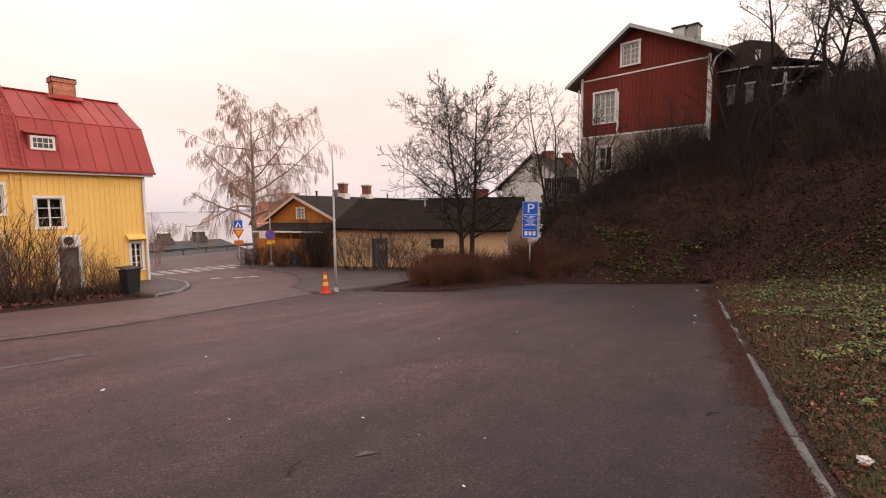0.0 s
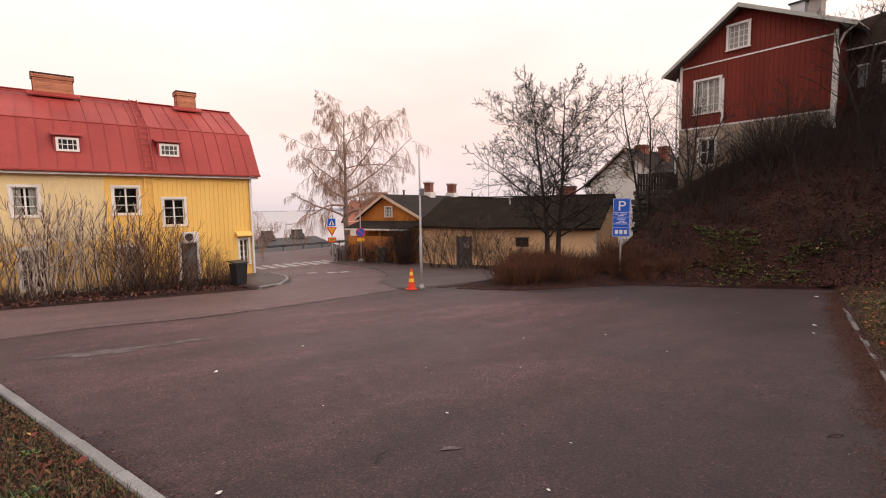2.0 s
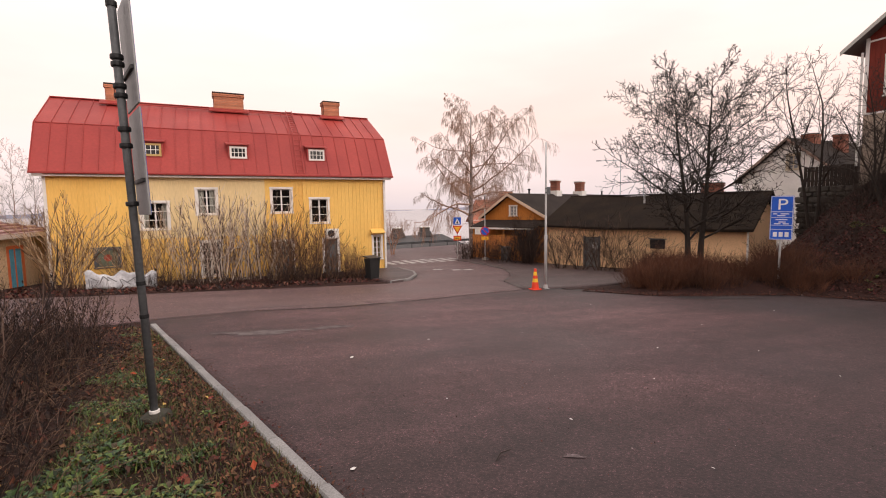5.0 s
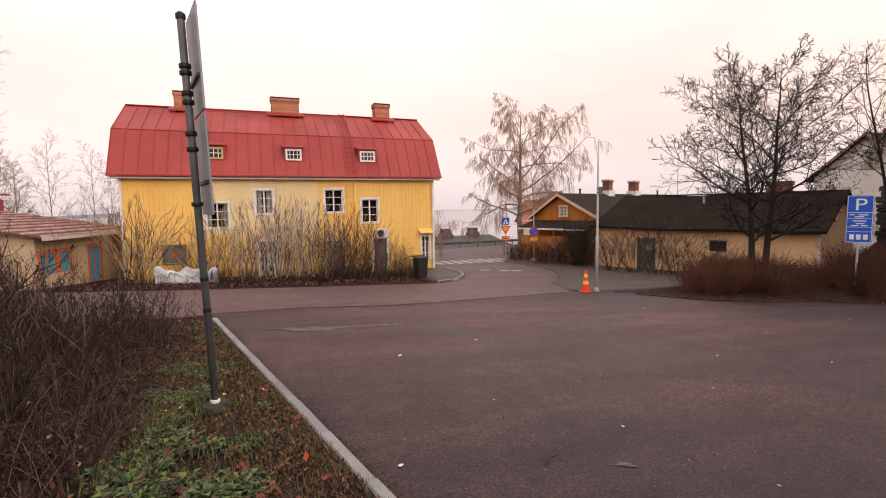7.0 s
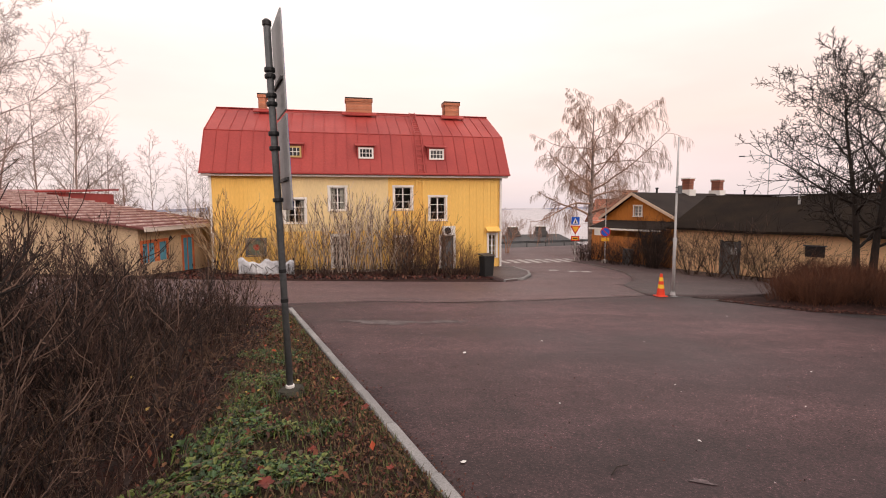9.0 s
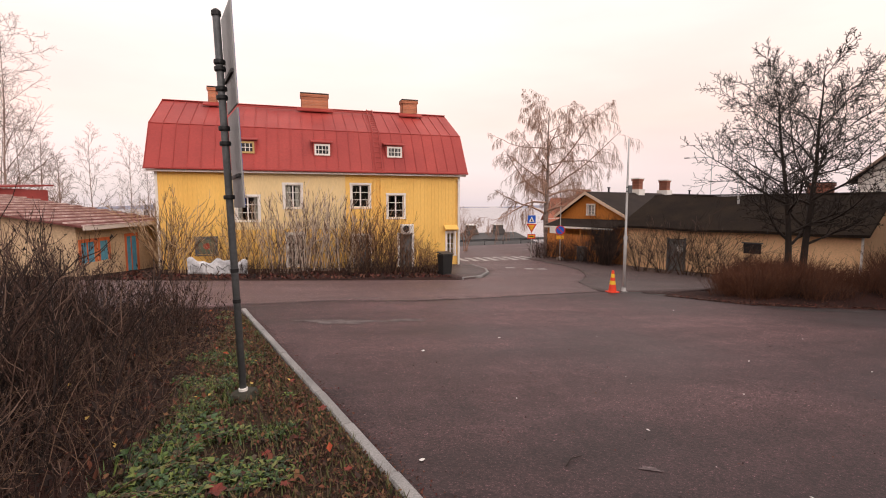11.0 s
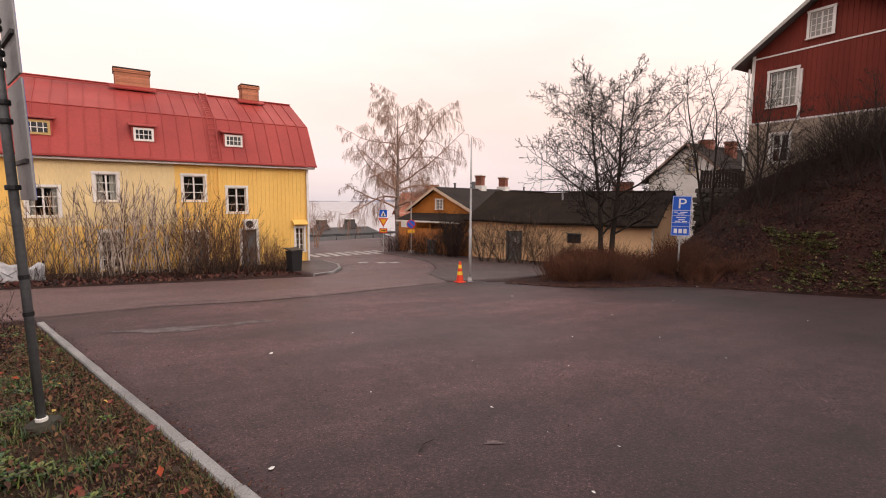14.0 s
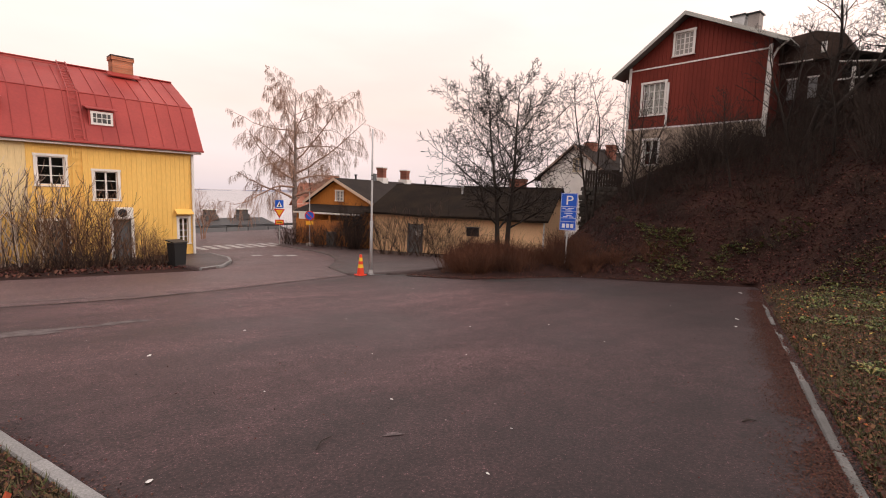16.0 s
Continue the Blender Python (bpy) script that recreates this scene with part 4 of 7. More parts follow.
def roof_pair(h, width, depth, eave, e2, apex_x, apex, mat, over=0.35, thick=0.10, verge=WHITE, front_over=0.4):
    sl, sr = (apex - eave) / apex_x, (apex - e2) / (width - apex_x)
    lift = 0.06
    a = (-over, eave - sl * over + lift)
    c = (width + over, e2 - sr * over + lift)
    p = (apex_x, apex + lift)
    for q0, q1 in ((a, p), (p, c)):
        part("roof_slope", slabbed([(q0[0], -front_over, q0[1]), (q1[0], -front_over, q1[1]), (q1[0], depth + 0.3, q1[1]), (q0[0], depth + 0.3, q0[1])], (0, 0, thick)), mat, h)
        if verge:
            part("verge_board", slabbed([(q0[0], -front_over - 0.03, q0[1] - 0.12), (q1[0], -front_over - 0.03, q1[1] - 0.12), (q1[0], -front_over - 0.03, q1[1] + thick), (q0[0], -front_over - 0.03, q0[1] + thick)], (0, 0.03, 0)), verge, h)
    return a, p, c


def facing(x, y, dx, dy):
    """Pose of a local frame whose x axis runs along (dx, dy) in plan and whose y axis points away to its left."""
    return Matrix.Translation((x, y, 0)) @ pose(0, 0, 0, 0, 0, math.degrees(math.atan2(dy, dx)))


def red_house():
    W, D = 6.65, 9.0
    h = empty("red_house", facing(26.8, 11.13, -0.094, -0.9955), "tall dark red boarded house with white trim above a plastered basement", "house")
    low, mid, eave, e2, ax, apex = 2.3, 5.46, 8.78, 9.03, 2.93, 10.85
    ops = [(0.82, 1.98, 6.20, 7.82)]
    wall("basement_wall", 0, W, low, mid, 0.3, [(1.1, 1.85, 3.55, 4.85)], GREY_PLASTER, h, "grey plaster basement wall with stains")
    wall("wall", 0, W, mid, eave, 0.25, ops, RED_BOARD, h)
    x = 0.1
    while x < W:
        top = eave + (apex - eave) * x / ax if x < ax else e2 + (apex - e2) * (W - x) / (W - ax)
        for lo, hi in ((mid, eave - 0.2), (eave - 0.12, top - 0.05)):
            cuts = [(6.05, 7.95)] if 0.7 < x < 2.1 and lo == mid else ([(8.95, 10.25)] if 2.25 < x < 3.4 and lo > mid else [])
            z = lo
            for c, d in cuts + [(hi, hi)]:
                if min(c, hi) - z > 0.05:
                    part("batten", boxed(x - 0.025, x + 0.025, -0.02, 0, z, min(c, hi)), RED_BOARD, h)
                z = d
        x += 0.2
    part("gable_wall", slabbed([(0, 0, eave), (W, 0, eave), (W, 0, e2), (ax, 0, apex)], (0, 0.25, 0)), RED_BOARD, h)
    part("side_wall", boxed(0, 0.25, 0.25, D, low, eave), RED_BOARD, h)
    part("side_wall", boxed(W - 0.25, W, 0.25, D, low, e2), RED_BOARD, h)
    part("back_wall", boxed(0.25, W - 0.25, D - 0.25, D, low, eave), RED_BOARD, h)
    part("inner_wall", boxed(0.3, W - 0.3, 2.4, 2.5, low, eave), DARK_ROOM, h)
    roof_pair(h, W, D, eave, e2, ax, apex, shade("grey_green_tin", (0.20, 0.21, 0.20), (0.28, 0.28, 0.26), big=0.5, rough=0.5), over=0.75, thick=0.07, front_over=0.55,
              verge=shade("pale_verge_paint", (0.5, 0.5, 0.46), (0.4, 0.4, 0.37)))
    window(h, *ops[0], cols=4, rows=4, curtain=1.0, label="white-framed window with drawn pale curtains")
    window(h, 2.38, 3.24, 9.02, 10.1, cols=4, rows=4, label="white-framed attic window", m=pose(0, -0.09, 0), pane_mat=plain("pale_blind", (0.30, 0.28, 0.26), 0.4), deep=0.075)
    window(h, 1.1, 1.85, 3.55, 4.85, cols=2, rows=2, label="basement window in a white frame")
    part("floor_band", boxed(0, W, -0.035, 0, mid - 0.02, mid + 0.06), WHITE, h)
    part("storey_band", boxed(0, W, -0.035, 0, eave - 0.20, eave - 0.13), WHITE, h)
    part("downpipe", boxed(2.12, 2.22, -0.07, 0, mid, 7.75), WHITE, h)
    for x in (-0.03, W - 0.12):
        part("corner_board", boxed(x, x + 0.15, -0.045, 0, mid - (0.0 if x < 0 else 0.6), eave), WHITE, h)
    part("corner_downpipe", lathed([(0.05, 0), (0.05, 5.0)], 8, (-0.12, -0.08, 3.2)), WHITE, h)
    pipe = Tubes()
    pipe.add([Vector((W + 0.7, -0.3, 8.75)), Vector((W + 0.25, -0.1, 8.5)), Vector((W + 0.06, -0.06, 8.1)), Vector((W + 0.06, -0.06, 4.2))], [0.05] * 4, 8)
    pipe.object("rain_pipe", WHITE, h)
    chim = part("chimney", boxed(4.05, 4.65, 2.4, 3.0, 9.6, 11.15), shade("sheet_metal_chimney", (0.42, 0.42, 0.43), (0.5, 0.5, 0.5), rough=0.5, metal=0.5), h, "grey sheet-clad chimney")
    part("chimney_cap", boxed(3.98, 4.70, 2.3, 3.1, 11.13, 11.19), BLACK_METAL, chim)
    chim = part("chimney", boxed(4.80, 5.3, 2.4, 3.0, 9.6, 11.10), CONCRETE, h, "grey plastered chimney")
    part("chimney_cap", boxed(4.74, 5.36, 2.3, 3.1, 11.08, 11.14), BLACK_METAL, chim)
    # side wing with a porch towards the hill
    WEATHERED = shade("dark_weathered_boards", (0.055, 0.022, 0.017), (0.035, 0.02, 0.017), stretch=(1.5, 1.5, 0.3), rough=0.9)
    part("wing_wall", boxed(W, W + 2.3, 1.6, 6.5, low, 8.1), WEATHERED, h)
    head = [(W, 8.1), (W + 2.3, 8.1), (W + 2.75, 8.25), (W + 2.35, 9.0), (W + 1.3, 9.35), (W, 9.2)]
    part("wing_roof", slabbed([(x, 1.2, z) for x, z in head], (0, 5.6, 0)), shade("brown_wing_roof", (0.060, 0.036, 0.026), (0.040, 0.024, 0.019), big=1.5, fine=18, rough=0.9), h, "bulky brown hipped roof of the side wing")
    part("wing_eave", boxed(W, W + 1.3, 1.14, 1.2, 8.07, 8.13), WHITE, h)
    part("wing_window", boxed(W + 1.55, W + 1.75, 1.15, 1.2, 8.35, 8.8), WHITE, h, "small pale attic window in the wing")
    for x in (W + 0.35, W + 1.15):
        part("narrow_pane", boxed(x, x + 0.32, 1.56, 1.6, 6.5, 7.4), plain("pale_blind_2", (0.24, 0.24, 0.25), 0.3), h)
        part("pane_trim", boxed(x - 0.06, x + 0.38, 1.54, 1.6, 7.4, 7.47), WHITE, h)
    part("porch_roof", slabbed([(W + 2.3, 0.8, 7.75), (W + 4.3, 0.8, 7.45), (W + 4.3, 4, 7.45), (W + 2.3, 4, 7.75)], (0, 0, 0.06)), WHITE, h)
    part("porch_cover", slabbed([(W + 2.2, 0.85, 8.3), (W + 4.35, 0.85, 7.58), (W + 4.35, 4, 7.58), (W + 2.2, 4, 8.3)], (0, 0, 0.06)), FELT, h)
    part("porch_rail", boxed(W + 2.3, W + 3.4, 0.86, 0.92, 7.0, 7.06), WHITE, h)
    for x in (W + 2.8, W + 4.2):
        part("porch_post", boxed(x - 0.06, x + 0.06, 0.9, 1.02, 4.5, 7.5), WHITE, h)
    return h


red_house()


def tan_building():
    """Low ochre outbuilding with a mossy dark roof, sunk behind the bank."""
    W, D = 10.85, 7.2
    h = empty("low_outbuilding", facing(19.33, 23.98, 0.329, -0.944), "low ochre plastered outbuilding with a mossy dark roof", "outbuilding")
    g, e, rz = -2.4, 0.42, 2.1
    ops = [(2.55, 3.45, g + 0.15, -0.25), (6.35, 7.15, -0.78, -0.28)]
    wall("wall", 0, W, g, e, 0.3, ops, TAN_PLASTER, h)
    for x in (0, W - 0.3):
        part("side_wall", slabbed([(x, 0.3, g), (x, D, g), (x, D, e), (x, D / 2, rz - 0.1), (x, 0.3, e + 0.02)], (0.3, 0, 0)), TAN_PLASTER, h)
    part("back_wall", boxed(0.3, W - 0.3, D - 0.3, D, g, e), TAN_PLASTER, h)
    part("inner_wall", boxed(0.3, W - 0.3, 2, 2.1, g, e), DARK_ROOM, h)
    for s in (0, 1):
        y0 = -0.45 if s == 0 else D + 0.45
        n = 14
        bm = bmesh.new()
        rows = []
        rnd = random.Random(s)
        for i in range(n + 1):
            x = -0.35 + (W + 0.7) * i / n
            sag = 0.05 * np.sin(i * 0.9) - 0.06 * np.sin(np.pi * i / n)
            rows.append([Vector((x, y0, e - 0.16 + sag * 0.5)), Vector((x, (y0 + D / 2) / 2, (e - 0.16 + rz) / 2 + sag)), Vector((x, D / 2, rz + sag))])
        up = Vector((0, 0, 0.12))
        top = [[bm.verts.new(p + up) for p in r] for r in rows]
        bot = [[bm.verts.new(p) for p in r] for r in rows]
        for i in range(n):
            for k in range(2):
                bm.faces.new((top[i][k], top[i + 1][k], top[i + 1][k + 1], top[i][k + 1]))
                bm.faces.new((bot[i][k], bot[i][k + 1], bot[i + 1][k + 1], bot[i + 1][k]))
            bm.faces.new((bot[i][0], bot[i + 1][0], top[i + 1][0], top[i][0]))
        for i in (0, n):
            for k in range(2):
                bm.faces.new((bot[i][k], bot[i][k + 1], top[i][k + 1], top[i][k]))
        part("roof_slope", bm, FELT_MOSS, h)
    part("ridge_cap", boxed(-0.35, W + 0.35, D / 2 - 0.12, D / 2 + 0.12, rz + 0.04, rz + 0.12), FELT, h)
    door = part("door", boxed(2.6, 3.4, 0.1, 0.15, g + 0.15, -0.3), shade("grey_plank_door", (0.13, 0.13, 0.13), (0.2, 0.19, 0.18), rough=0.8), h, "grey weathered plank door")
    part("door_frame", boxed(2.47, 2.6, -0.02, 0.12, g + 0.15, -0.2), GREY_POLE, door)
    part("door_frame", boxed(3.4, 3.53, -0.02, 0.12, g + 0.15, -0.2), GREY_POLE, door)
    part("door_notice", boxed(3.0, 3.3, 0.085, 0.098, -1.0, -0.6), PAPER, door)
    hatch = part("hatch", boxed(6.35, 7.15, 0.06, 0.10, -0.78, -0.28), BLACK_METAL, h, "dark iron wall hatch")
    part("hatch_frame", boxed(6.28, 7.22, -0.02, 0.03, -0.28, -0.22), GREY_POLE, hatch)
    part("downpipe", lathed([(0.045, 0), (0.045, 2.6)], 8, (W + 0.06, -0.06, g + 0.2)), WHITE, h)
    part("vent_pipe", lathed([(0.06, 0), (0.06, 0.5), (0.09, 0.5), (0.09, 0.58)], 10, (5.0, 2.6, 1.6)), GALV, h)
    chimney(h, 8.1, 4.6, 1.0, 0.7, 1.2, 2.75, brick=DARK_BRICK)
    return h


tan_building()


def orange_house():
    W, D = 5.55, 19.0
    h = empty("orange_house", facing(19.9, 32.4, 0.329, -0.944), "orange ochre boarded house with a dark felt roof", "house")
    g, e, ax, apex = -2.4, 0.85, 2.45, 2.42
    wall("wall", 0, W, g, e, 0.2, [], ORANGE_BOARD, h)
    part("gable_wall", slabbed([(0, 0, e), (W, 0, e), (ax, 0, apex)], (0, 0.2, 0)), ORANGE_BOARD, h)
    part("side_wall", boxed(0, 0.2, 0.2, D, g, e), ORANGE_BOARD, h)
    part("side_wall", boxed(W - 0.2, W, 0.2, D, g, e), ORANGE_BOARD, h)
    part("back_wall", slabbed([(0.2, D - 0.2, g), (W - 0.2, D - 0.2, g), (W - 0.2, D - 0.2, e), (ax, D - 0.2, apex), (0.2, D - 0.2, e)], (0, 0.2, 0)), ORANGE_BOARD, h)
    roof_pair(h, W, D, e, e, ax, apex, FELT, over=0.35, thick=0.10, front_over=0.4, verge=shade("pale_peach_verge", (0.62, 0.47, 0.36), (0.5, 0.38, 0.3)))
    window(h, 2.5, 3.1, 0.92, 1.62, cols=2, rows=3, m=pose(0, -0.12, 0), pane_mat=plain("pale_room_pane", (0.24, 0.24, 0.25), 0.2), casing=0.07)
    x = 0.1
    while x < W:
        top = e + (apex - e) * (x / ax if x < ax else (W - x) / (W - ax))
        if not 2.35 < x < 3.25:
            part("batten", boxed(x - 0.02, x + 0.02, -0.02, 0, g, top), ORANGE_BOARD, h)
        x += 0.22
    for y, w in ((6.4, 0.58), (10.6, 0.66)):
        c = chimney(h, ax, y, w, 0.6, 1.9, 3.68, brick=DARK_BRICK)
        part("chimney_base", boxed(ax - w / 2 - 0.12, ax + w / 2 + 0.12, y - 0.42, y + 0.42, 2.2, 2.85), WHITE, c)
        part("white_head", boxed(ax - w / 2 - 0.075, ax + w / 2 + 0.075, y - 0.385, y + 0.385, 3.66, 3.75), WHITE, c)
    for y in (2.5, 15.0):
        part("roof_vent", lathed([(0.07, 0), (0.07, 0.45), (0.12, 0.45), (0.12, 0.52)], 10, (ax, y, apex)), BLACK_METAL, h)
    # porch with a flat dark roof in front of the gable
    p = part("porch_roof", slabbed([(-0.1, -1.7, 0.02), (W + 0.1, -1.7, 0.02), (W + 0.1, 0, 0.48), (-0.1, 0, 0.48)], (0, 0, 0.10)), FELT, h, "dark felt porch roof with a pale edge")
    part("porch_edge", boxed(-0.12, W + 0.12, -1.76, -1.70, -0.06, 0.06), WHITE, p)
    for x in (0.15, 1.5, 3.0, 4.4, W - 0.1):
        part("porch_post", boxed(x - 0.05, x + 0.05, -1.6, -1.5, g, 0.0), ORANGE_BOARD, h)
    part("porch_wall", boxed(0.2, W - 0.2, -1.48, -1.42, g, -0.55), BLACK_METAL, h)
    return h


orange_house()


def board_fence():
    """Orange board fence between the pavement and the orange house."""
    a, b = Vector((17.75, 30.7)), Vector((19.35, 24.15))
    f = empty("board_fence", facing(a.x, a.y, b.x - a.x, b.y - a.y), "orange upright board fence beside the pavement", "fence")
    L = (b - a).length
    mesh = boxed(0, 0.135, -0.012, 0.012, -2.2, -0.46, bevel=0.004)
    me = bpy.data.meshes.new("board")
    mesh.to_mesh(me)
    mesh.free()
    me.materials.append(shade("fence_orange", (0.52, 0.20, 0.05), (0.42, 0.15, 0.04), rough=0.8, per_object=0.12))
    rnd = random.Random(5)
    for i in range(int(L / 0.145)):
        ob = new("board", me)
        ob.parent = f
        ob.matrix_basis = pose(i * 0.145, rnd.uniform(-0.006, 0.006), rnd.uniform(-0.02, 0.02), 0, 0, 0)
    for z in (-1.95, -0.75):
        part("rail", boxed(0, L, 0.012, 0.05, z, z + 0.09), ORANGE_BOARD, f)
    for i in range(5):
        part("post", boxed(i * L / 4 - 0.05, i * L / 4 + 0.05, 0.05, 0.15, -2.4, -0.7), ORANGE_BOARD, f)
    part("cap_board", boxed(0, L, -0.03, 0.07, -0.45, -0.415), ORANGE_BOARD, f)


board_fence()


def white_house():
    W, D = 6.6, 9.0
    h = empty("white_house", facing(38.35, 23.5, 0.0, -1.0), "white boarded house with a dark roof on the slope", "house")
    g, e, ax, apex = -2.4, 3.45, 3.3, 6.1
    part("wall", boxed(0, W, 0, 0.2, g, e), WHITE, h)
    part("gable_wall", slabbed([(0, 0, e), (W, 0, e), (ax, 0, apex)], (0, 0.2, 0)), WHITE, h)
    z = g
    while z < apex - 0.25:
        a = 0 if z < e else ax * (z - e) / (apex - e) + 0.1
        b = W if z < e else W - (W - ax) * (z - e) / (apex - e) - 0.1
        part("clapboard", slabbed([(a, -0.035, z), (b, -0.035, z), (b, -0.008, z + 0.17), (a, -0.008, z + 0.17)], (0, 0.008, 0)), WHITE, h)
        z += 0.175
    part("side_wall", boxed(0, 0.2, 0.2, D, g, e), WHITE, h)
    part("side_wall", boxed(W - 0.2, W, 0.2, D, g, e), WHITE, h)
    part("back_wall", boxed(0.2, W - 0.2, D - 0.2, D, g, e), WHITE, h)
    roof_pair(h, W, D, e, e, ax, apex, FELT, over=0.5, thick=0.10, front_over=0.45, verge=shade("brownish_verge", (0.3, 0.2, 0.16), (0.24, 0.16, 0.13)))
    window(h, 3.3, 3.98, 3.95, 4.95, cols=2, rows=3, m=pose(0, -0.12, 0), pane_mat=plain("dusky_pane", (0.16, 0.16, 0.18), 0.2), casing=0.12, deep=0.09,
           trim=shade("ochre_window_trim", (0.5, 0.42, 0.3), (0.4, 0.33, 0.24)))
    chimney(h, 3.4, 2.6, 0.8, 1.0, 5.2, 6.6, brick=DARK_BRICK)
    chimney(h, 4.3, 4.8, 0.7, 0.8, 4.6, 6.55, brick=DARK_BRICK)
    return h


white_house()


def stone_wall():
    """Dark dry-stone retaining wall under a plank fence."""
    w = empty("stone_retaining_wall", facing(27.2, 13.75, 0.05, -1.0), "dark dry-stone retaining wall on the slope", "stone wall")
    part("core", boxed(0, 3.0, 0.12, 0.7, -0.6, 2.35), STONE, w)
    rnd = random.Random(8)
    z = -0.5
    while z < 2.3:
        hgt = rnd.uniform(0.2, 0.34)
        x = rnd.uniform(-0.2, 0)
        while x < 2.9:
            ln = rnd.uniform(0.28, 0.6)
            bm = boxed(x + 0.01, x + ln - 0.015, rnd.uniform(-0.06, 0.03), 0.3, z + 0.008, z + hgt - 0.012, bevel=0.045)
            for v in bm.verts:
                v.co += Vector((rnd.uniform(-0.03, 0.03), rnd.uniform(-0.03, 0.03), rnd.uniform(-0.025, 0.025)))
            part("stone", bm, STONE, w)
            x += ln
        z += hgt
    f = empty("plank_fence", facing(27.3, 13.7, 0.05, -1.0), "dark weathered plank fence on the stone wall", "fence")
    for i in range(14):
        part("plank", boxed(i * 0.16, i * 0.16 + 0.14, 0.1, 0.125, 2.3, 3.35 + rnd.uniform(-0.03, 0.03)), BARK_DARK, f)
    part("rail", boxed(0, 2.3, 0.125, 0.17, 2.6, 2.68), BARK_DARK, f)
    part("rail", boxed(0, 2.3, 0.125, 0.17, 3.1, 3.18), BARK_DARK, f)


stone_wall()


def left_shed():
    """Plastered garage row with a ribbed tin roof, beyond the street."""
    L, D = 6.85, 10.0
    h = empty("graffiti_garage", facing(-8.15, 22.4, 0.2045, 0.979), "low plastered garage with ribbed tin roof and blue graffiti", "garage")
    # local x runs along the eaves side, y points into the building
    g, e, rz = -1.9, 0.78, 2.40
    ops = [(0.25, 1.15, -0.75, 0.1), (1.5, 2.1, -0.75, 0.1), (3.55, 4.45, -1.55, 0.15)]
    WARM = shade("dull_yellow_plaster", (0.60, 0.44, 0.285), (0.44, 0.32, 0.205), big=0.7, fine=14, rough=0.9)
    wall("wall", 0, L, g, e, 0.25, ops, WARM, h)
    for x in (0, L - 0.25):
        part("gable_wall", slabbed([(x, 0.25, g), (x, D, g), (x, D, rz), (x, 0.25, e + 0.06)], (0.25, 0, 0)), WARM, h)
    part("back_wall", boxed(0.25, L - 0.25, D - 0.25, D, g, rz), WARM, h)
    part("roof", slabbed([(-0.45, -0.55, e - 0.05), (L + 0.45, -0.55, e - 0.05), (L + 0.45, D + 0.2, rz + 0.08), (-0.45, D + 0.2, rz + 0.08)], (0, 0, 0.07)), RUST_ROOF, h)
    RIB = shade("bleached_roof_rib", (0.62, 0.48, 0.45), (0.36, 0.22, 0.20), big=2, fine=12, rough=0.85, spec=0.15)
    for i in range(17):
        f = i / 16
        y, z = -0.55 + (D + 0.75) * f, e + 0.02 + (rz + 0.13 - e) * f
        part("roof_rib", boxed(-0.45, L + 0.45, y - 0.05, y + 0.05, z - 0.02, z + 0.06, bevel=0.012), RIB, h)
    part("eave_board", boxed(-0.45, L + 0.45, -0.6, -0.55, e - 0.14, e + 0.04), shade("pale_eave", (0.6, 0.52, 0.46), (0.5, 0.42, 0.38)), h)
    for a, b, c, d in ops:
        bm = bmesh.new()
        for q in ((a - 0.14, a, c, d), (b, b + 0.14, c, d), (a - 0.14, b + 0.14, d, d + 0.14)):
            box(bm, q[0], q[1], -0.025, 0.02, q[2], q[3])
        f = part("orange_surround", bm, ORANGE_TRIM, h, "orange painted surround")
        part("painted_panel", boxed(a, b, 0.03, 0.06, c, d), BLUE_PAINT, f, "boarded opening sprayed blue")
        if b - a > 0.8:
            part("panel_bar", boxed((a + b) / 2 - 0.03, (a + b) / 2 + 0.03, 0.005, 0.03, c, d), ORANGE_TRIM, f)
    h2 = empty("red_roofed_shed", facing(-19.3, 33.0, 0.98, -0.2), "long low shed with a red metal roof", "shed")
    part("wall", boxed(-9, 4, 0, 4, -3, 1.7), WARM, h2)
    part("red_fascia", boxed(-9.1, 4.1, -0.12, 4.1, 1.7, 2.55), RED_METAL, h2, "red sheet-metal cladding under the roof")
    part("roof", slabbed([(-9.3, -0.3, 2.55), (4.3, -0.3, 2.55), (4.3, 4.4, 2.8), (-9.3, 4.4, 2.8)], (0, 0, 0.10)), RED_METAL, h2)


left_shed()


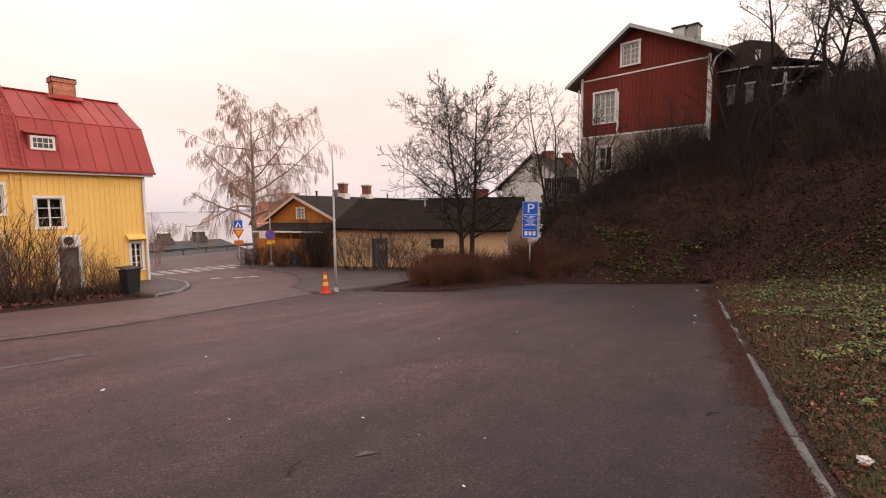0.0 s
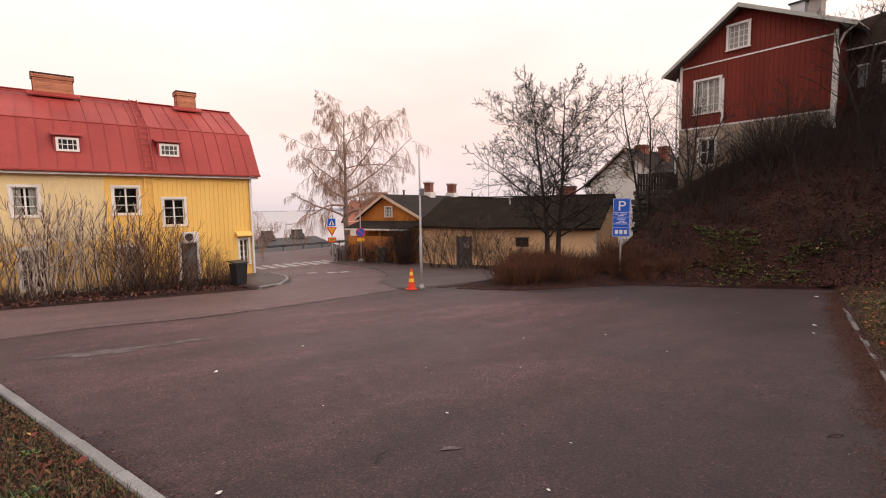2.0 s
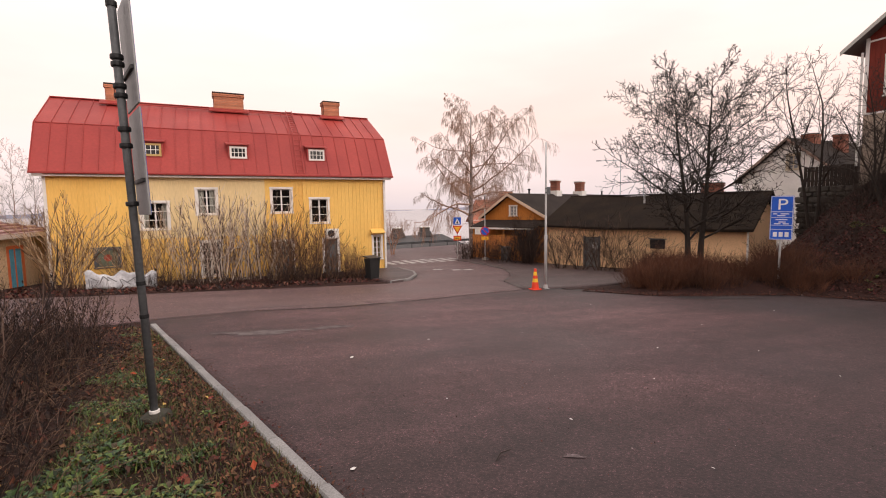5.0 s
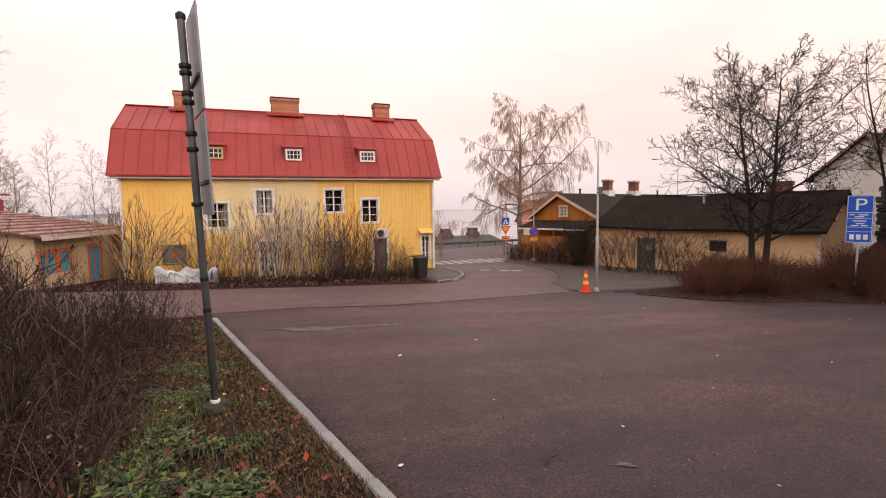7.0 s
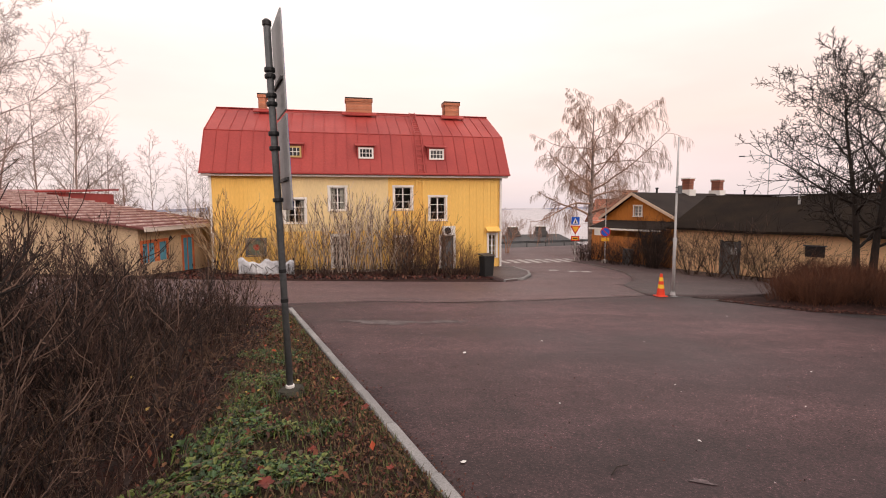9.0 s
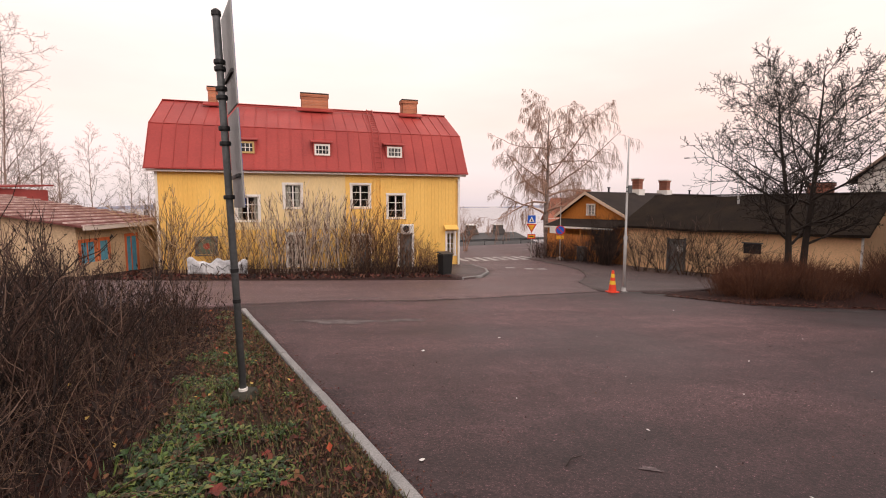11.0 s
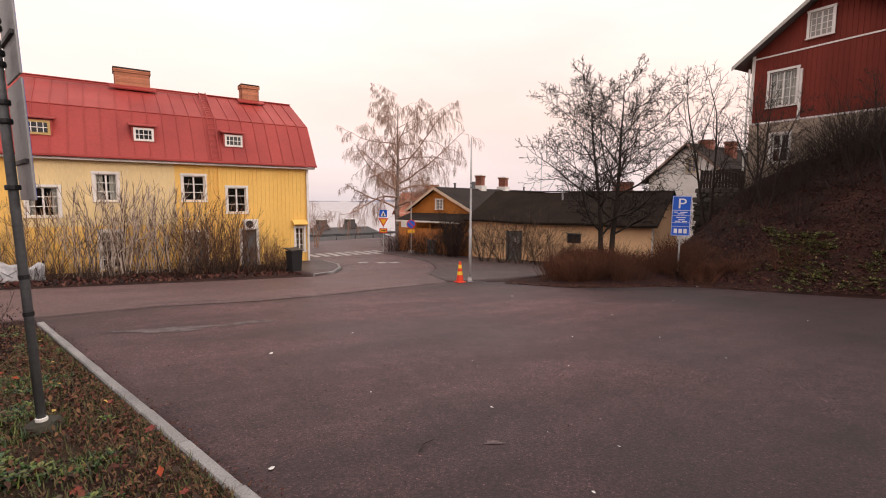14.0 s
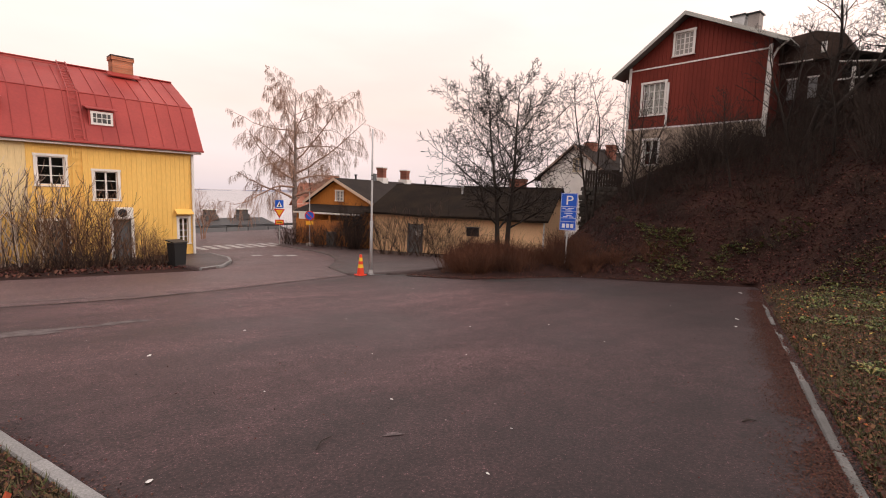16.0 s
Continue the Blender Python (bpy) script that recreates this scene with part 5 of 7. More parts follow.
def lakeside_roof():
    """Dark long roof with two stubby chimneys below the far street."""
    h = empty("lakeside_house", facing(14.0, 57.5, 1.0, 0.06), "low house below the street, only its dark roof showing", "house")
    W = 20.0
    SOOT = shade("sooty_grey_plaster", (0.085, 0.078, 0.078), (0.12, 0.11, 0.108), big=2, fine=20, rough=0.9)
    part("wall", boxed(0.3, W - 0.3, 0.6, 9.0, -16.0, -4.5), CONCRETE, h)
    for y0, y1 in ((-0.2, 5.0), (10.2, 5.0)):
        part("roof_slope", slabbed([(-0.4, y0, -4.6), (W + 0.4, y0, -4.6), (W - 2.2, y1, -2.5), (1.5, y1, -2.5)], (0, 0, 0.12)), shade("grey_slate_felt", (0.075, 0.07, 0.072), (0.10, 0.095, 0.095), rough=0.8), h)
    for x in (10.6, 14.9):
        c = part("chimney", boxed(x - 0.8, x + 0.8, 4.4, 5.6, -2.9, -2.0, bevel=0.02), SOOT, h, "dark square chimney")
        part("chimney_collar", slabbed([(x - 0.95, 4.2, -2.6), (x + 0.95, 4.2, -2.6), (x + 0.6, 4.2, -1.85), (x - 0.6, 4.2, -1.85)], (0, 1.2, 0)), SOOT, c)
        part("chimney_cap", boxed(x - 0.78, x + 0.78, 4.3, 5.7, -1.30, -1.20), WHITE, c)
        part("chimney_stem", boxed(x - 0.6, x + 0.6, 4.5, 5.5, -2.0, -1.30), SOOT, c)


lakeside_roof()


def red_roof_house():
    h = empty("red_roofed_house", facing(30.5, 52.5, 0.9, -0.43), "white house with a red tiled roof behind the birch", "house")
    part("wall", boxed(0, 7.5, 0, 8, -6, -0.1), WHITE, h)
    for y0, y1 in ((-0.5, 4), (8.5, 4)):
        part("roof_slope", slabbed([(-0.4, y0, -0.6), (7.9, y0, -0.6), (7.0, y1, 2.4), (0.6, y1, 2.4)], (0, 0, 0.12)), shade("brownish_red_tiles", (0.30, 0.10, 0.06), (0.38, 0.14, 0.09), fine=9, rough=0.8), h)
    chimney(h, 4.6, 3.4, 1.7, 0.9, 1.4, 3.5)


red_roof_house()

# bank below the far street: guard rail
rail = empty("guard_rail", facing(-2.0, 42.0, 1.0, 0.045), "grey steel guard rail along the far street", "guard rail")
part("beam", slabbed([(0, 0, -1.92), (0, -0.05, -1.86), (0, 0, -1.80), (0, -0.05, -1.74), (0, 0, -1.68), (0, 0.02, -1.68), (0, 0.02, -1.92)], (46, 0, 0)), GREY_POLE, rail)
for i in range(24):
    part("post", boxed(i * 2 - 0.04, i * 2 + 0.04, 0.02, 0.1, -2.5, -1.66), GREY_POLE, rail)


# ---- signs, poles and street things ----
def letter(name, text, size, material, parent, m, label=""):
    cu = bpy.data.curves.new(name, "FONT")
    cu.body, cu.size, cu.extrude = text, size, 0.002
    cu.align_x = "CENTER"
    dg_ob = bpy.data.objects.new(name, cu)
    mesh = bpy.data.meshes.new_from_object(dg_ob)
    bpy.data.objects.remove(dg_ob)
    ob = link_mesh(name, mesh, material, parent, label)
    ob.matrix_basis = m
    return ob


def upright(x, y, z, yaw=0.0, lean_x=0.0, lean_y=0.0):
    return pose(x, y, z, lean_x, lean_y, yaw)


def parking_sign():
    """Blue parking sign with supplementary plates on a slightly leaning post; its face looks along local -y."""
    s = empty("parking_sign", upright(17.2, 9.22, here(17.2, 9.22), -62.0, 0, 0.4), "blue parking sign with payment plates on a leaning steel post", "traffic sign")
    part("post", lathed([(0.032, -0.3), (0.032, 2.72), (0.03, 2.74)], 12), GALV, s)
    W, z0, z1 = 0.63, 1.32, 2.78
    bm = bmesh.new()
    box(bm, -W / 2, W / 2, -0.062, -0.050, z0, z1, bevel=0.004)
    plate = part("plate", bm, SIGN_BLUE, s)
    bm = bmesh.new()
    for q in ((-W / 2 + 0.012, -W / 2 + 0.026, z0 + 0.012, z1 - 0.012), (W / 2 - 0.026, W / 2 - 0.012, z0 + 0.012, z1 - 0.012),
              (-W / 2 + 0.012, W / 2 - 0.012, z0 + 0.012, z0 + 0.026), (-W / 2 + 0.012, W / 2 - 0.012, z1 - 0.026, z1 - 0.012),
              (-W / 2 + 0.02, W / 2 - 0.02, 2.245, 2.262), (-W / 2 + 0.02, W / 2 - 0.02, 2.06, 2.072), (-W / 2 + 0.02, W / 2 - 0.02, 1.80, 1.812), (-W / 2 + 0.02, W / 2 - 0.02, 1.66, 1.672)):
        box(bm, q[0], q[1], -0.066, -0.062, q[2], q[3])
    part("border", bm, SIGN_WHITE, plate, "white border lines")
    letter("letter", "P", 0.52, SIGN_WHITE, plate, pose(0.01, -0.065, 2.325, 90), "white letter P").scale = (1.15, 1, 1)
    for z, spans in ((2.17, ((-0.24, -0.12), (-0.03, 0.2))), (2.11, ((-0.12, 0.1),)), (1.98, ((-0.16, 0.16),)), (1.90, ((-0.08, 0.12),)), (1.84, ((-0.2, -0.02), (0.04, 0.2)))):
        for a, b in spans:
            part("text_bar", boxed(a, b, -0.066, -0.062, z, z + 0.028), SIGN_WHITE, plate)
    for x in (-0.16, 0.0, 0.16):
        part("payment_symbol", boxed(x - 0.055, x + 0.055, -0.066, -0.062, 1.42, 1.58), SIGN_WHITE, plate)
    for z in (1.5, 1.95, 2.5):
        part("clamp", lathed([(0.045, 0), (0.045, 0.05)], 12, (0, 0, z)), GALV, s)
    part("bracket", boxed(-0.2, 0.2, -0.05, -0.03, 2.62, 2.66), GALV, s)


parking_sign()


def sign_back():
    """The near sign seen from behind: a grey pole with two plates clamped edge-on."""
    bx, by = -0.51, 4.97
    s = empty("double_sign_on_pole", upright(bx, by, here(bx, by) - 0.02, 6.0, 0, -1.6), "leaning grey pole with two grey-backed sign plates and black clamps", "traffic sign")
    part("pole", lathed([(0.033, -0.1), (0.033, 3.66), (0.025, 3.68)], 16), GREY_POLE, s, smooth=True)
    part("pole_cap", lathed([(0.042, 3.65), (0.042, 3.69), (0.02, 3.71)], 16), BLACK_METAL, s)
    part("collar", lathed([(0.044, 0.09), (0.044, 0.12), (0.036, 0.125)], 16), WHITE, s, "pale collar at the foot")
    bm = bmesh.new()
    lathe(bm, [(0.15, -0.15), (0.14, 0.04), (0.11, 0.085), (0.05, 0.095)], 14)
    for v in bm.verts:
        v.co.x += 0.02 * math.sin(v.co.y * 30)
        v.co.y *= 1.1
    part("footing", bm, shade("mossy_concrete", (0.022, 0.022, 0.014), (0.05, 0.046, 0.035), big=4, fine=30, rough=0.95), s, "rough mossy concrete footing")
    turn = pose(0.085, 0.0, 0, 0, 0, 0) @ pose(0, 0, 0, 0, 0, 7.5)
    for z0, z1 in ((2.82, 3.72), (1.90, 2.79)):
        p = part("plate", boxed(-0.008, 0.008, -0.29, 0.31, z0, z1, bevel=0.003), SIGN_BACK, s)
        p.matrix_basis = turn
        rib = part("stiffener", boxed(-0.030, -0.008, -0.26, 0.28, z0 + 0.28, z0 + 0.31), BLACK_METAL, p)
        face = part("face", boxed(0.008, 0.011, -0.28, 0.30, z0 + 0.01, z1 - 0.01), SIGN_BLUE, p)
    for z in (1.98, 2.48, 2.62, 2.90, 2.98, 3.16, 3.22):
        part("clamp", lathed([(0.048, 0), (0.051, 0.01), (0.051, 0.03), (0.048, 0.04)], 14, (0, 0, z)), BLACK_METAL, s)
    for z in (0.98, 1.28):
        part("strap", lathed([(0.038, 0), (0.038, 0.035)], 12, (0, 0, z)), BLACK_METAL, s)


sign_back()


def lamp_pole():
    x, y = 11.03, 13.79
    s = empty("steel_pole", upright(x, y, here(x, y)), "slender bare galvanised pole with a small box", "pole")
    part("pole", lathed([(0.055, 0), (0.055, 1.9), (0.040, 1.95), (0.034, 4.2), (0.026, 5.3)], 14), GALV, s, smooth=True)
    part("base_plate", lathed([(0.16, 0.0), (0.16, 0.04), (0.085, 0.05), (0.075, 0.16), (0.057, 0.17)], 14), GALV, s)
    part("collar", lathed([(0.066, 1.86), (0.066, 1.97), (0.05, 1.99)], 14), GALV, s)
    part("box", boxed(0.0, 0.16, -0.07, 0.07, 3.45, 3.72, bevel=0.012), GREY_POLE, s)
    part("strap", lathed([(0.042, 0), (0.042, 0.03)], 12, (0, 0, 3.50)), BLACK_METAL, s)
    part("strap", lathed([(0.042, 0), (0.042, 0.03)], 12, (0, 0, 3.64)), BLACK_METAL, s)


lamp_pole()


def cone():
    x, y = 10.46, 13.66
    s = empty("traffic_cone", upright(x, y, here(x, y) + 0.03), "orange traffic cone with yellow bands on worn asphalt", "traffic cone")
    part("base", boxed(-0.17, 0.17, -0.17, 0.17, 0, 0.04, bevel=0.012), CONE_ORANGE, s)
    prof = lambda a, b: [(0.135 - 0.105 * a, 0.04 + a * 0.80), (0.135 - 0.105 * b, 0.04 + b * 0.80)]
    for name, a, b, m in (("body", 0.0, 0.30, CONE_ORANGE), ("band", 0.30, 0.46, CONE_YELLOW), ("body", 0.46, 0.60, CONE_ORANGE), ("band", 0.60, 0.76, CONE_YELLOW), ("tip", 0.76, 0.90, CONE_ORANGE)):
        part(name, lathed(prof(a, b), 18), m, s, smooth=False)


cone()


def small_signs():
    x, y = 16.2, 30.2
    s = empty("yield_sign", upright(x, y, here(x, y), -28), "yellow give-way triangle under a pedestrian crossing sign", "traffic sign")
    part("post", lathed([(0.035, 0), (0.035, 3.0)], 10), GALV, s)
    tri = part("triangle", slabbed([(-0.36, -0.05, 2.42), (0.36, -0.05, 2.42), (0, -0.05, 1.80)], (0, -0.012, 0)), SIGN_RED, s, "red-bordered triangle")
    part("triangle_field", slabbed([(-0.24, -0.064, 2.355), (0.24, -0.064, 2.355), (0, -0.064, 1.94)], (0, -0.006, 0)), SIGN_YELLOW, tri)
    sq = part("crossing_plate", boxed(-0.27, 0.27, -0.062, -0.05, 2.50, 3.02, bevel=0.003), SIGN_BLUE, s, "blue crossing plate with white triangle")
    part("white_triangle", slabbed([(-0.19, -0.066, 2.57), (0.19, -0.066, 2.57), (0, -0.066, 2.94)], (0, -0.004, 0)), SIGN_WHITE, sq)
    part("black_figure_bar", slabbed([(-0.07, -0.071, 2.60), (0.07, -0.071, 2.60), (0.0, -0.071, 2.86)], (0, -0.003, 0)), BLACK_METAL, sq)
    pl = part("lower_plate", boxed(-0.28, 0.28, -0.062, -0.05, 1.36, 1.70, bevel=0.003), SIGN_RED, s, "red and yellow supplementary plate")
    part("plate_field", boxed(-0.21, 0.21, -0.067, -0.062, 1.43, 1.63), SIGN_YELLOW, pl)
    part("plate_bar", boxed(-0.15, 0.15, -0.071, -0.067, 1.50, 1.56), BLACK_METAL, pl)
    x, y = 17.2, 28.05
    s = empty("no_parking_sign", upright(x, y, here(x, y), -31.5), "round blue and red no-parking sign on a grey post", "traffic sign")
    part("post", lathed([(0.035, 0), (0.035, 3.6)], 10), GALV, s)
    part("foot", lathed([(0.24, 0), (0.22, 0.2), (0.05, 0.26)], 12), CONCRETE, s)
    disc = part("disc", lathed([(0.32, 0), (0.32, 0.012)], 28), SIGN_RED, s)
    disc.matrix_basis = pose(0, -0.05, 2.05, 90)
    part("disc_field", lathed([(0.26, 0.013), (0.26, 0.018)], 28), SIGN_BLUE, disc)
    part("slash", boxed(-0.27, 0.27, -0.03, 0.03, 0.019, 0.024), SIGN_RED, disc).matrix_basis = pose(0, 0, 0, 0, 0, -45)
    part("plate", boxed(-0.24, 0.24, -0.06, -0.05, 1.45, 1.68), SIGN_YELLOW, s)


small_signs()


def bins():
    for i, (x, y, rz) in enumerate(((6.85, 21.2, 10),)):
        b = empty("wheelie_bin", upright(x, y, here(x, y) + 0.02, rz), "black plastic wheelie bin beside the shrubs", "bin")
        bm = bmesh.new()
        vs = box(bm, -0.26, 0.26, -0.3, 0.3, 0.06, 0.98)
        for v in vs:
            if v.co.z < 0.5:
                v.co.x *= 0.8
                v.co.y *= 0.8
        part("body", bm, BIN_BLACK, b)
        part("lid", slabbed([(-0.3, -0.34, 0.99), (0.3, -0.34, 0.99), (0.3, 0.33, 1.06), (-0.3, 0.33, 1.06)], (0, 0, 0.04)), BIN_BLACK, b)
        part("handle", boxed(-0.2, 0.2, 0.33, 0.37, 0.94, 0.98), BIN_BLACK, b)
        for s in (-0.2, 0.2):
            part("wheel", lathed([(0.1, -0.03), (0.1, 0.03)], 14), BLACK_METAL, b).matrix_basis = pose(s, 0.24, 0.1, 0, 90)
    # barrel-like pale post box by the orange fence
    g = empty("electric_cabinet", upright(18.2, 27.0, here(18.2, 27.0), -72), "grey street cabinet by the orange fence", "cabinet")
    part("body", boxed(-0.3, 0.3, -0.16, 0.16, 0.05, 0.95, bevel=0.01), GREY_POLE, g)
    part("roof", boxed(-0.33, 0.33, -0.19, 0.19, 0.95, 1.0, bevel=0.008), GREY_POLE, g)
    part("plinth", boxed(-0.28, 0.28, -0.14, 0.14, -0.1, 0.05), CONCRETE, g)
    part("door_seam", boxed(-0.005, 0.005, -0.165, -0.16, 0.1, 0.9), BLACK_METAL, g)


bins()


def tarp():
    """White sheet with dark spray marks hung low in front of the basement wall."""
    t = empty("painted_tarp", upright(-4.3, 22.7, -1.36, 0), "low white tarpaulin with dark illegible spray marks", "tarpaulin")
    n, m_ = 26, 5
    rnd = random.Random(12)
    verts, faces = [], []
    for j in range(m_ + 1):
        for i in range(n + 1):
            u, v = i / n, j / m_
            verts.append((u * 2.4, 0.05 * math.sin(u * 17) + 0.03 * math.sin(v * 5 + u * 9), v * (0.62 + 0.09 * math.sin(u * 13 + 1) + 0.06 * math.sin(u * 29)) - 0.10 * u + 0.03 * math.sin(u * 11)))
    for j in range(m_):
        for i in range(n):
            a = j * (n + 1) + i
            faces.append((a, a + 1, a + n + 2, a + n + 1))
    sh = raw("sheet", verts, faces, shade("dirty_white_sheet", (0.62, 0.62, 0.64), (0.42, 0.42, 0.45), big=2.5, fine=12, rough=0.8), t, smooth=True)
    sh.modifiers.new("thick", "SOLIDIFY").thickness = 0.01
    for k in range(11):
        x = 0.12 + k * 0.205
        tilt, tall = rnd.uniform(-60, 60), rnd.uniform(0.07, 0.2)
        part("spray_bar", boxed(-0.018, 0.018, -0.105, -0.09, -tall, tall), SIGN_BACK, t).matrix_basis = pose(x + rnd.uniform(-0.06, 0.06), 0, 0.34 - 0.03 * x + rnd.uniform(-0.1, 0.1), 0, tilt, 0)
    for x in (0.05, 1.2, 2.35):
        part("stake", boxed(x - 0.03, x + 0.03, 0.08, 0.14, -0.3, 0.66), BARK_DARK, t)


tarp()


def far_lamps():
    for x, y, hgt, arm in ((48.3, 45.3, 9.6, 2.4), (45.0, 38.8, 8.2, 0.0), (47.0, 39.5, 7.4, 0.0)):
        s = empty("street_lamp" if arm else "mast", upright(x, y, -2.3, -45), "tall grey street lamp beyond the roofs" if arm else "thin grey mast beyond the roofs", "street lamp" if arm else "mast")
        part("pole", lathed([(0.07, 0), (0.04, hgt)], 10), GALV, s)
        if arm:
            part("arm", boxed(-arm, 0, -0.035, 0.035, hgt - 0.07, hgt), GALV, s)
            part("lamp_head", boxed(-arm - 0.6, -arm, -0.12, 0.12, hgt - 0.08, hgt + 0.04, bevel=0.03), GREY_POLE, s)
        else:
            part("head", lathed([(0.05, hgt), (0.07, hgt + 0.05), (0.07, hgt + 0.2), (0.02, hgt + 0.25)], 10), GALV, s)


far_lamps()


# ---- road markings, joints, stains and litter ----
def flat(name, ring, material, parent=None, label="", lift=0.006, base=lot_level):
    return raw(name, [(x, y, float(base(x, y)) + lift) for x, y in ring], [tuple(range(len(ring)))], material, parent, label)


road_z = lambda x, y: street_level(x, y) + 0.016
ROAD_OB, LOT_OB = bpy.data.objects["road"], bpy.data.objects["parking_lot"]
for i in range(8):
    x = 10.7 + i * 0.72
    flat("crossing_stripe", [(x, 29.0), (x + 0.42, 29.0), (x + 0.50, 31.4), (x + 0.08, 31.4)], PAINT_WORN, ROAD_OB, base=road_z)
for x, y in ((11.5, 24.2), (12.3, 23.4), (12.9, 23.1)):
    flat("yield_mark", [(x, y), (x + 0.5, y - 0.1), (x + 0.55, y + 0.45), (x + 0.05, y + 0.5)], PAINT_WORN, ROAD_OB, base=road_z)
flat("edge_line", [(-1.2, 14.42), (1.3, 13.85), (3.8, 13.15), (3.82, 13.23), (1.32, 13.93), (-1.18, 14.5)], shade("ghost_of_road_paint", (0.19, 0.155, 0.155), (0.10, 0.075, 0.075), big=3, fine=40, amount=0.35, rough=0.75), ROAD_OB, base=road_z)
for i in range(3):
    x = 19 + i * 6.0
    flat("lane_dash", [(x, 36.4 + 0.13 * i * 6), (x + 3, 36.8 + 0.13 * i * 6), (x + 3, 36.92 + 0.13 * i * 6), (x, 36.52 + 0.13 * i * 6)], PAINT_WORN, ROAD_OB, base=road_z)


def ribbon(name, pts, width, material, base, parent, lift=0.005, wob=0.015, seed=1):
    rnd = random.Random(seed)
    v, f = [], []
    pts = [Vector(p) for p in pts]
    dense = []
    for a, b in zip(pts, pts[1:]):
        k = max(2, int((b - a).length / 0.2))
        dense += [a + (b - a) * i / k for i in range(k)]
    dense.append(pts[-1])
    for i, p in enumerate(dense):
        d = (dense[min(i + 1, len(dense) - 1)] - dense[max(i - 1, 0)]).normalized()
        s = Vector((-d.y, d.x))
        p = p + s * rnd.uniform(-wob, wob)
        w = width * rnd.uniform(0.6, 1.3)
        for q in (p - s * w / 2, p + s * w / 2):
            v.append((q.x, q.y, float(base(q.x, q.y)) + lift))
    for i in range(len(dense) - 1):
        f.append((2 * i, 2 * i + 2, 2 * i + 3, 2 * i + 1))
    return raw(name, v, f, material, parent)


ribbon("asphalt_joint", [(-1.3, 12.6), (1.0, 13.1), (3.16, 12.75), (5.5, 13.0), (7.96, 13.55), (10.2, 13.95)], 0.07, TAR, lot_level, LOT_OB, lift=0.014)
ribbon("crack", [(6.9, 7.6), (7.2, 8.2), (7.05, 8.8), (7.5, 9.5)], 0.010, TAR, lot_level, LOT_OB, wob=0.04, seed=3)
ribbon("crack", [(4.4, 2.2), (5.1, 3.2), (5.0, 4.1), (5.9, 5.2)], 0.003, TAR, lot_level, LOT_OB, wob=0.06, seed=4)
DUST = shade("dried_pale_stain", (0.13, 0.105, 0.105), (0.070, 0.050, 0.050), big=5, fine=25, amount=0.3, rough=0.85)


def blot(name, cx, cy, rx, ry, turn, material, seed, base=lot_level, parent=LOT_OB, lift=0.006):
    rnd = random.Random(seed)
    n = 28
    ring = []
    ph = [rnd.uniform(0, 6) for _ in range(4)]
    for i in range(n):
        a = 2 * np.pi * i / n
        k = 1 + 0.22 * math.sin(3 * a + ph[0]) + 0.14 * math.sin(5 * a + ph[1]) + 0.10 * math.sin(9 * a + ph[2])
        u, w = rx * k * math.cos(a), ry * k * math.sin(a)
        ring.append((cx + u * math.cos(turn) - w * math.sin(turn), cy + u * math.sin(turn) + w * math.cos(turn)))
    pts = [(cx, cy, float(base(cx, cy)) + lift)] + [(x, y, float(base(x, y)) + lift) for x, y in ring]
    return raw(name, pts, [(0, i + 1, (i + 1) % n + 1) for i in range(n)], material, parent)


blot("pale_stain", 0.85, 9.72, 0.72, 0.26, -0.25, DUST, 2)
blot("pale_stain", 2.15, 9.60, 0.46, 0.15, -0.03, DUST, 5)
DARK_STAIN = shade("damp_dark_stain", (0.016, 0.011, 0.011), (0.026, 0.018, 0.018), big=1.5, fine=50, amount=0.3, rough=0.6)
for i, (x, y, a, b, t) in enumerate(((11.9, 12.3, 0.9, 0.25, 2.0), (13.4, 9.0, 1.2, 0.25, -0.6), (11.0, 13.5, 0.75, 0.16, 0.05))):
    blot("damp_stain", x, y, a, b, t, DARK_STAIN, 20 + i)


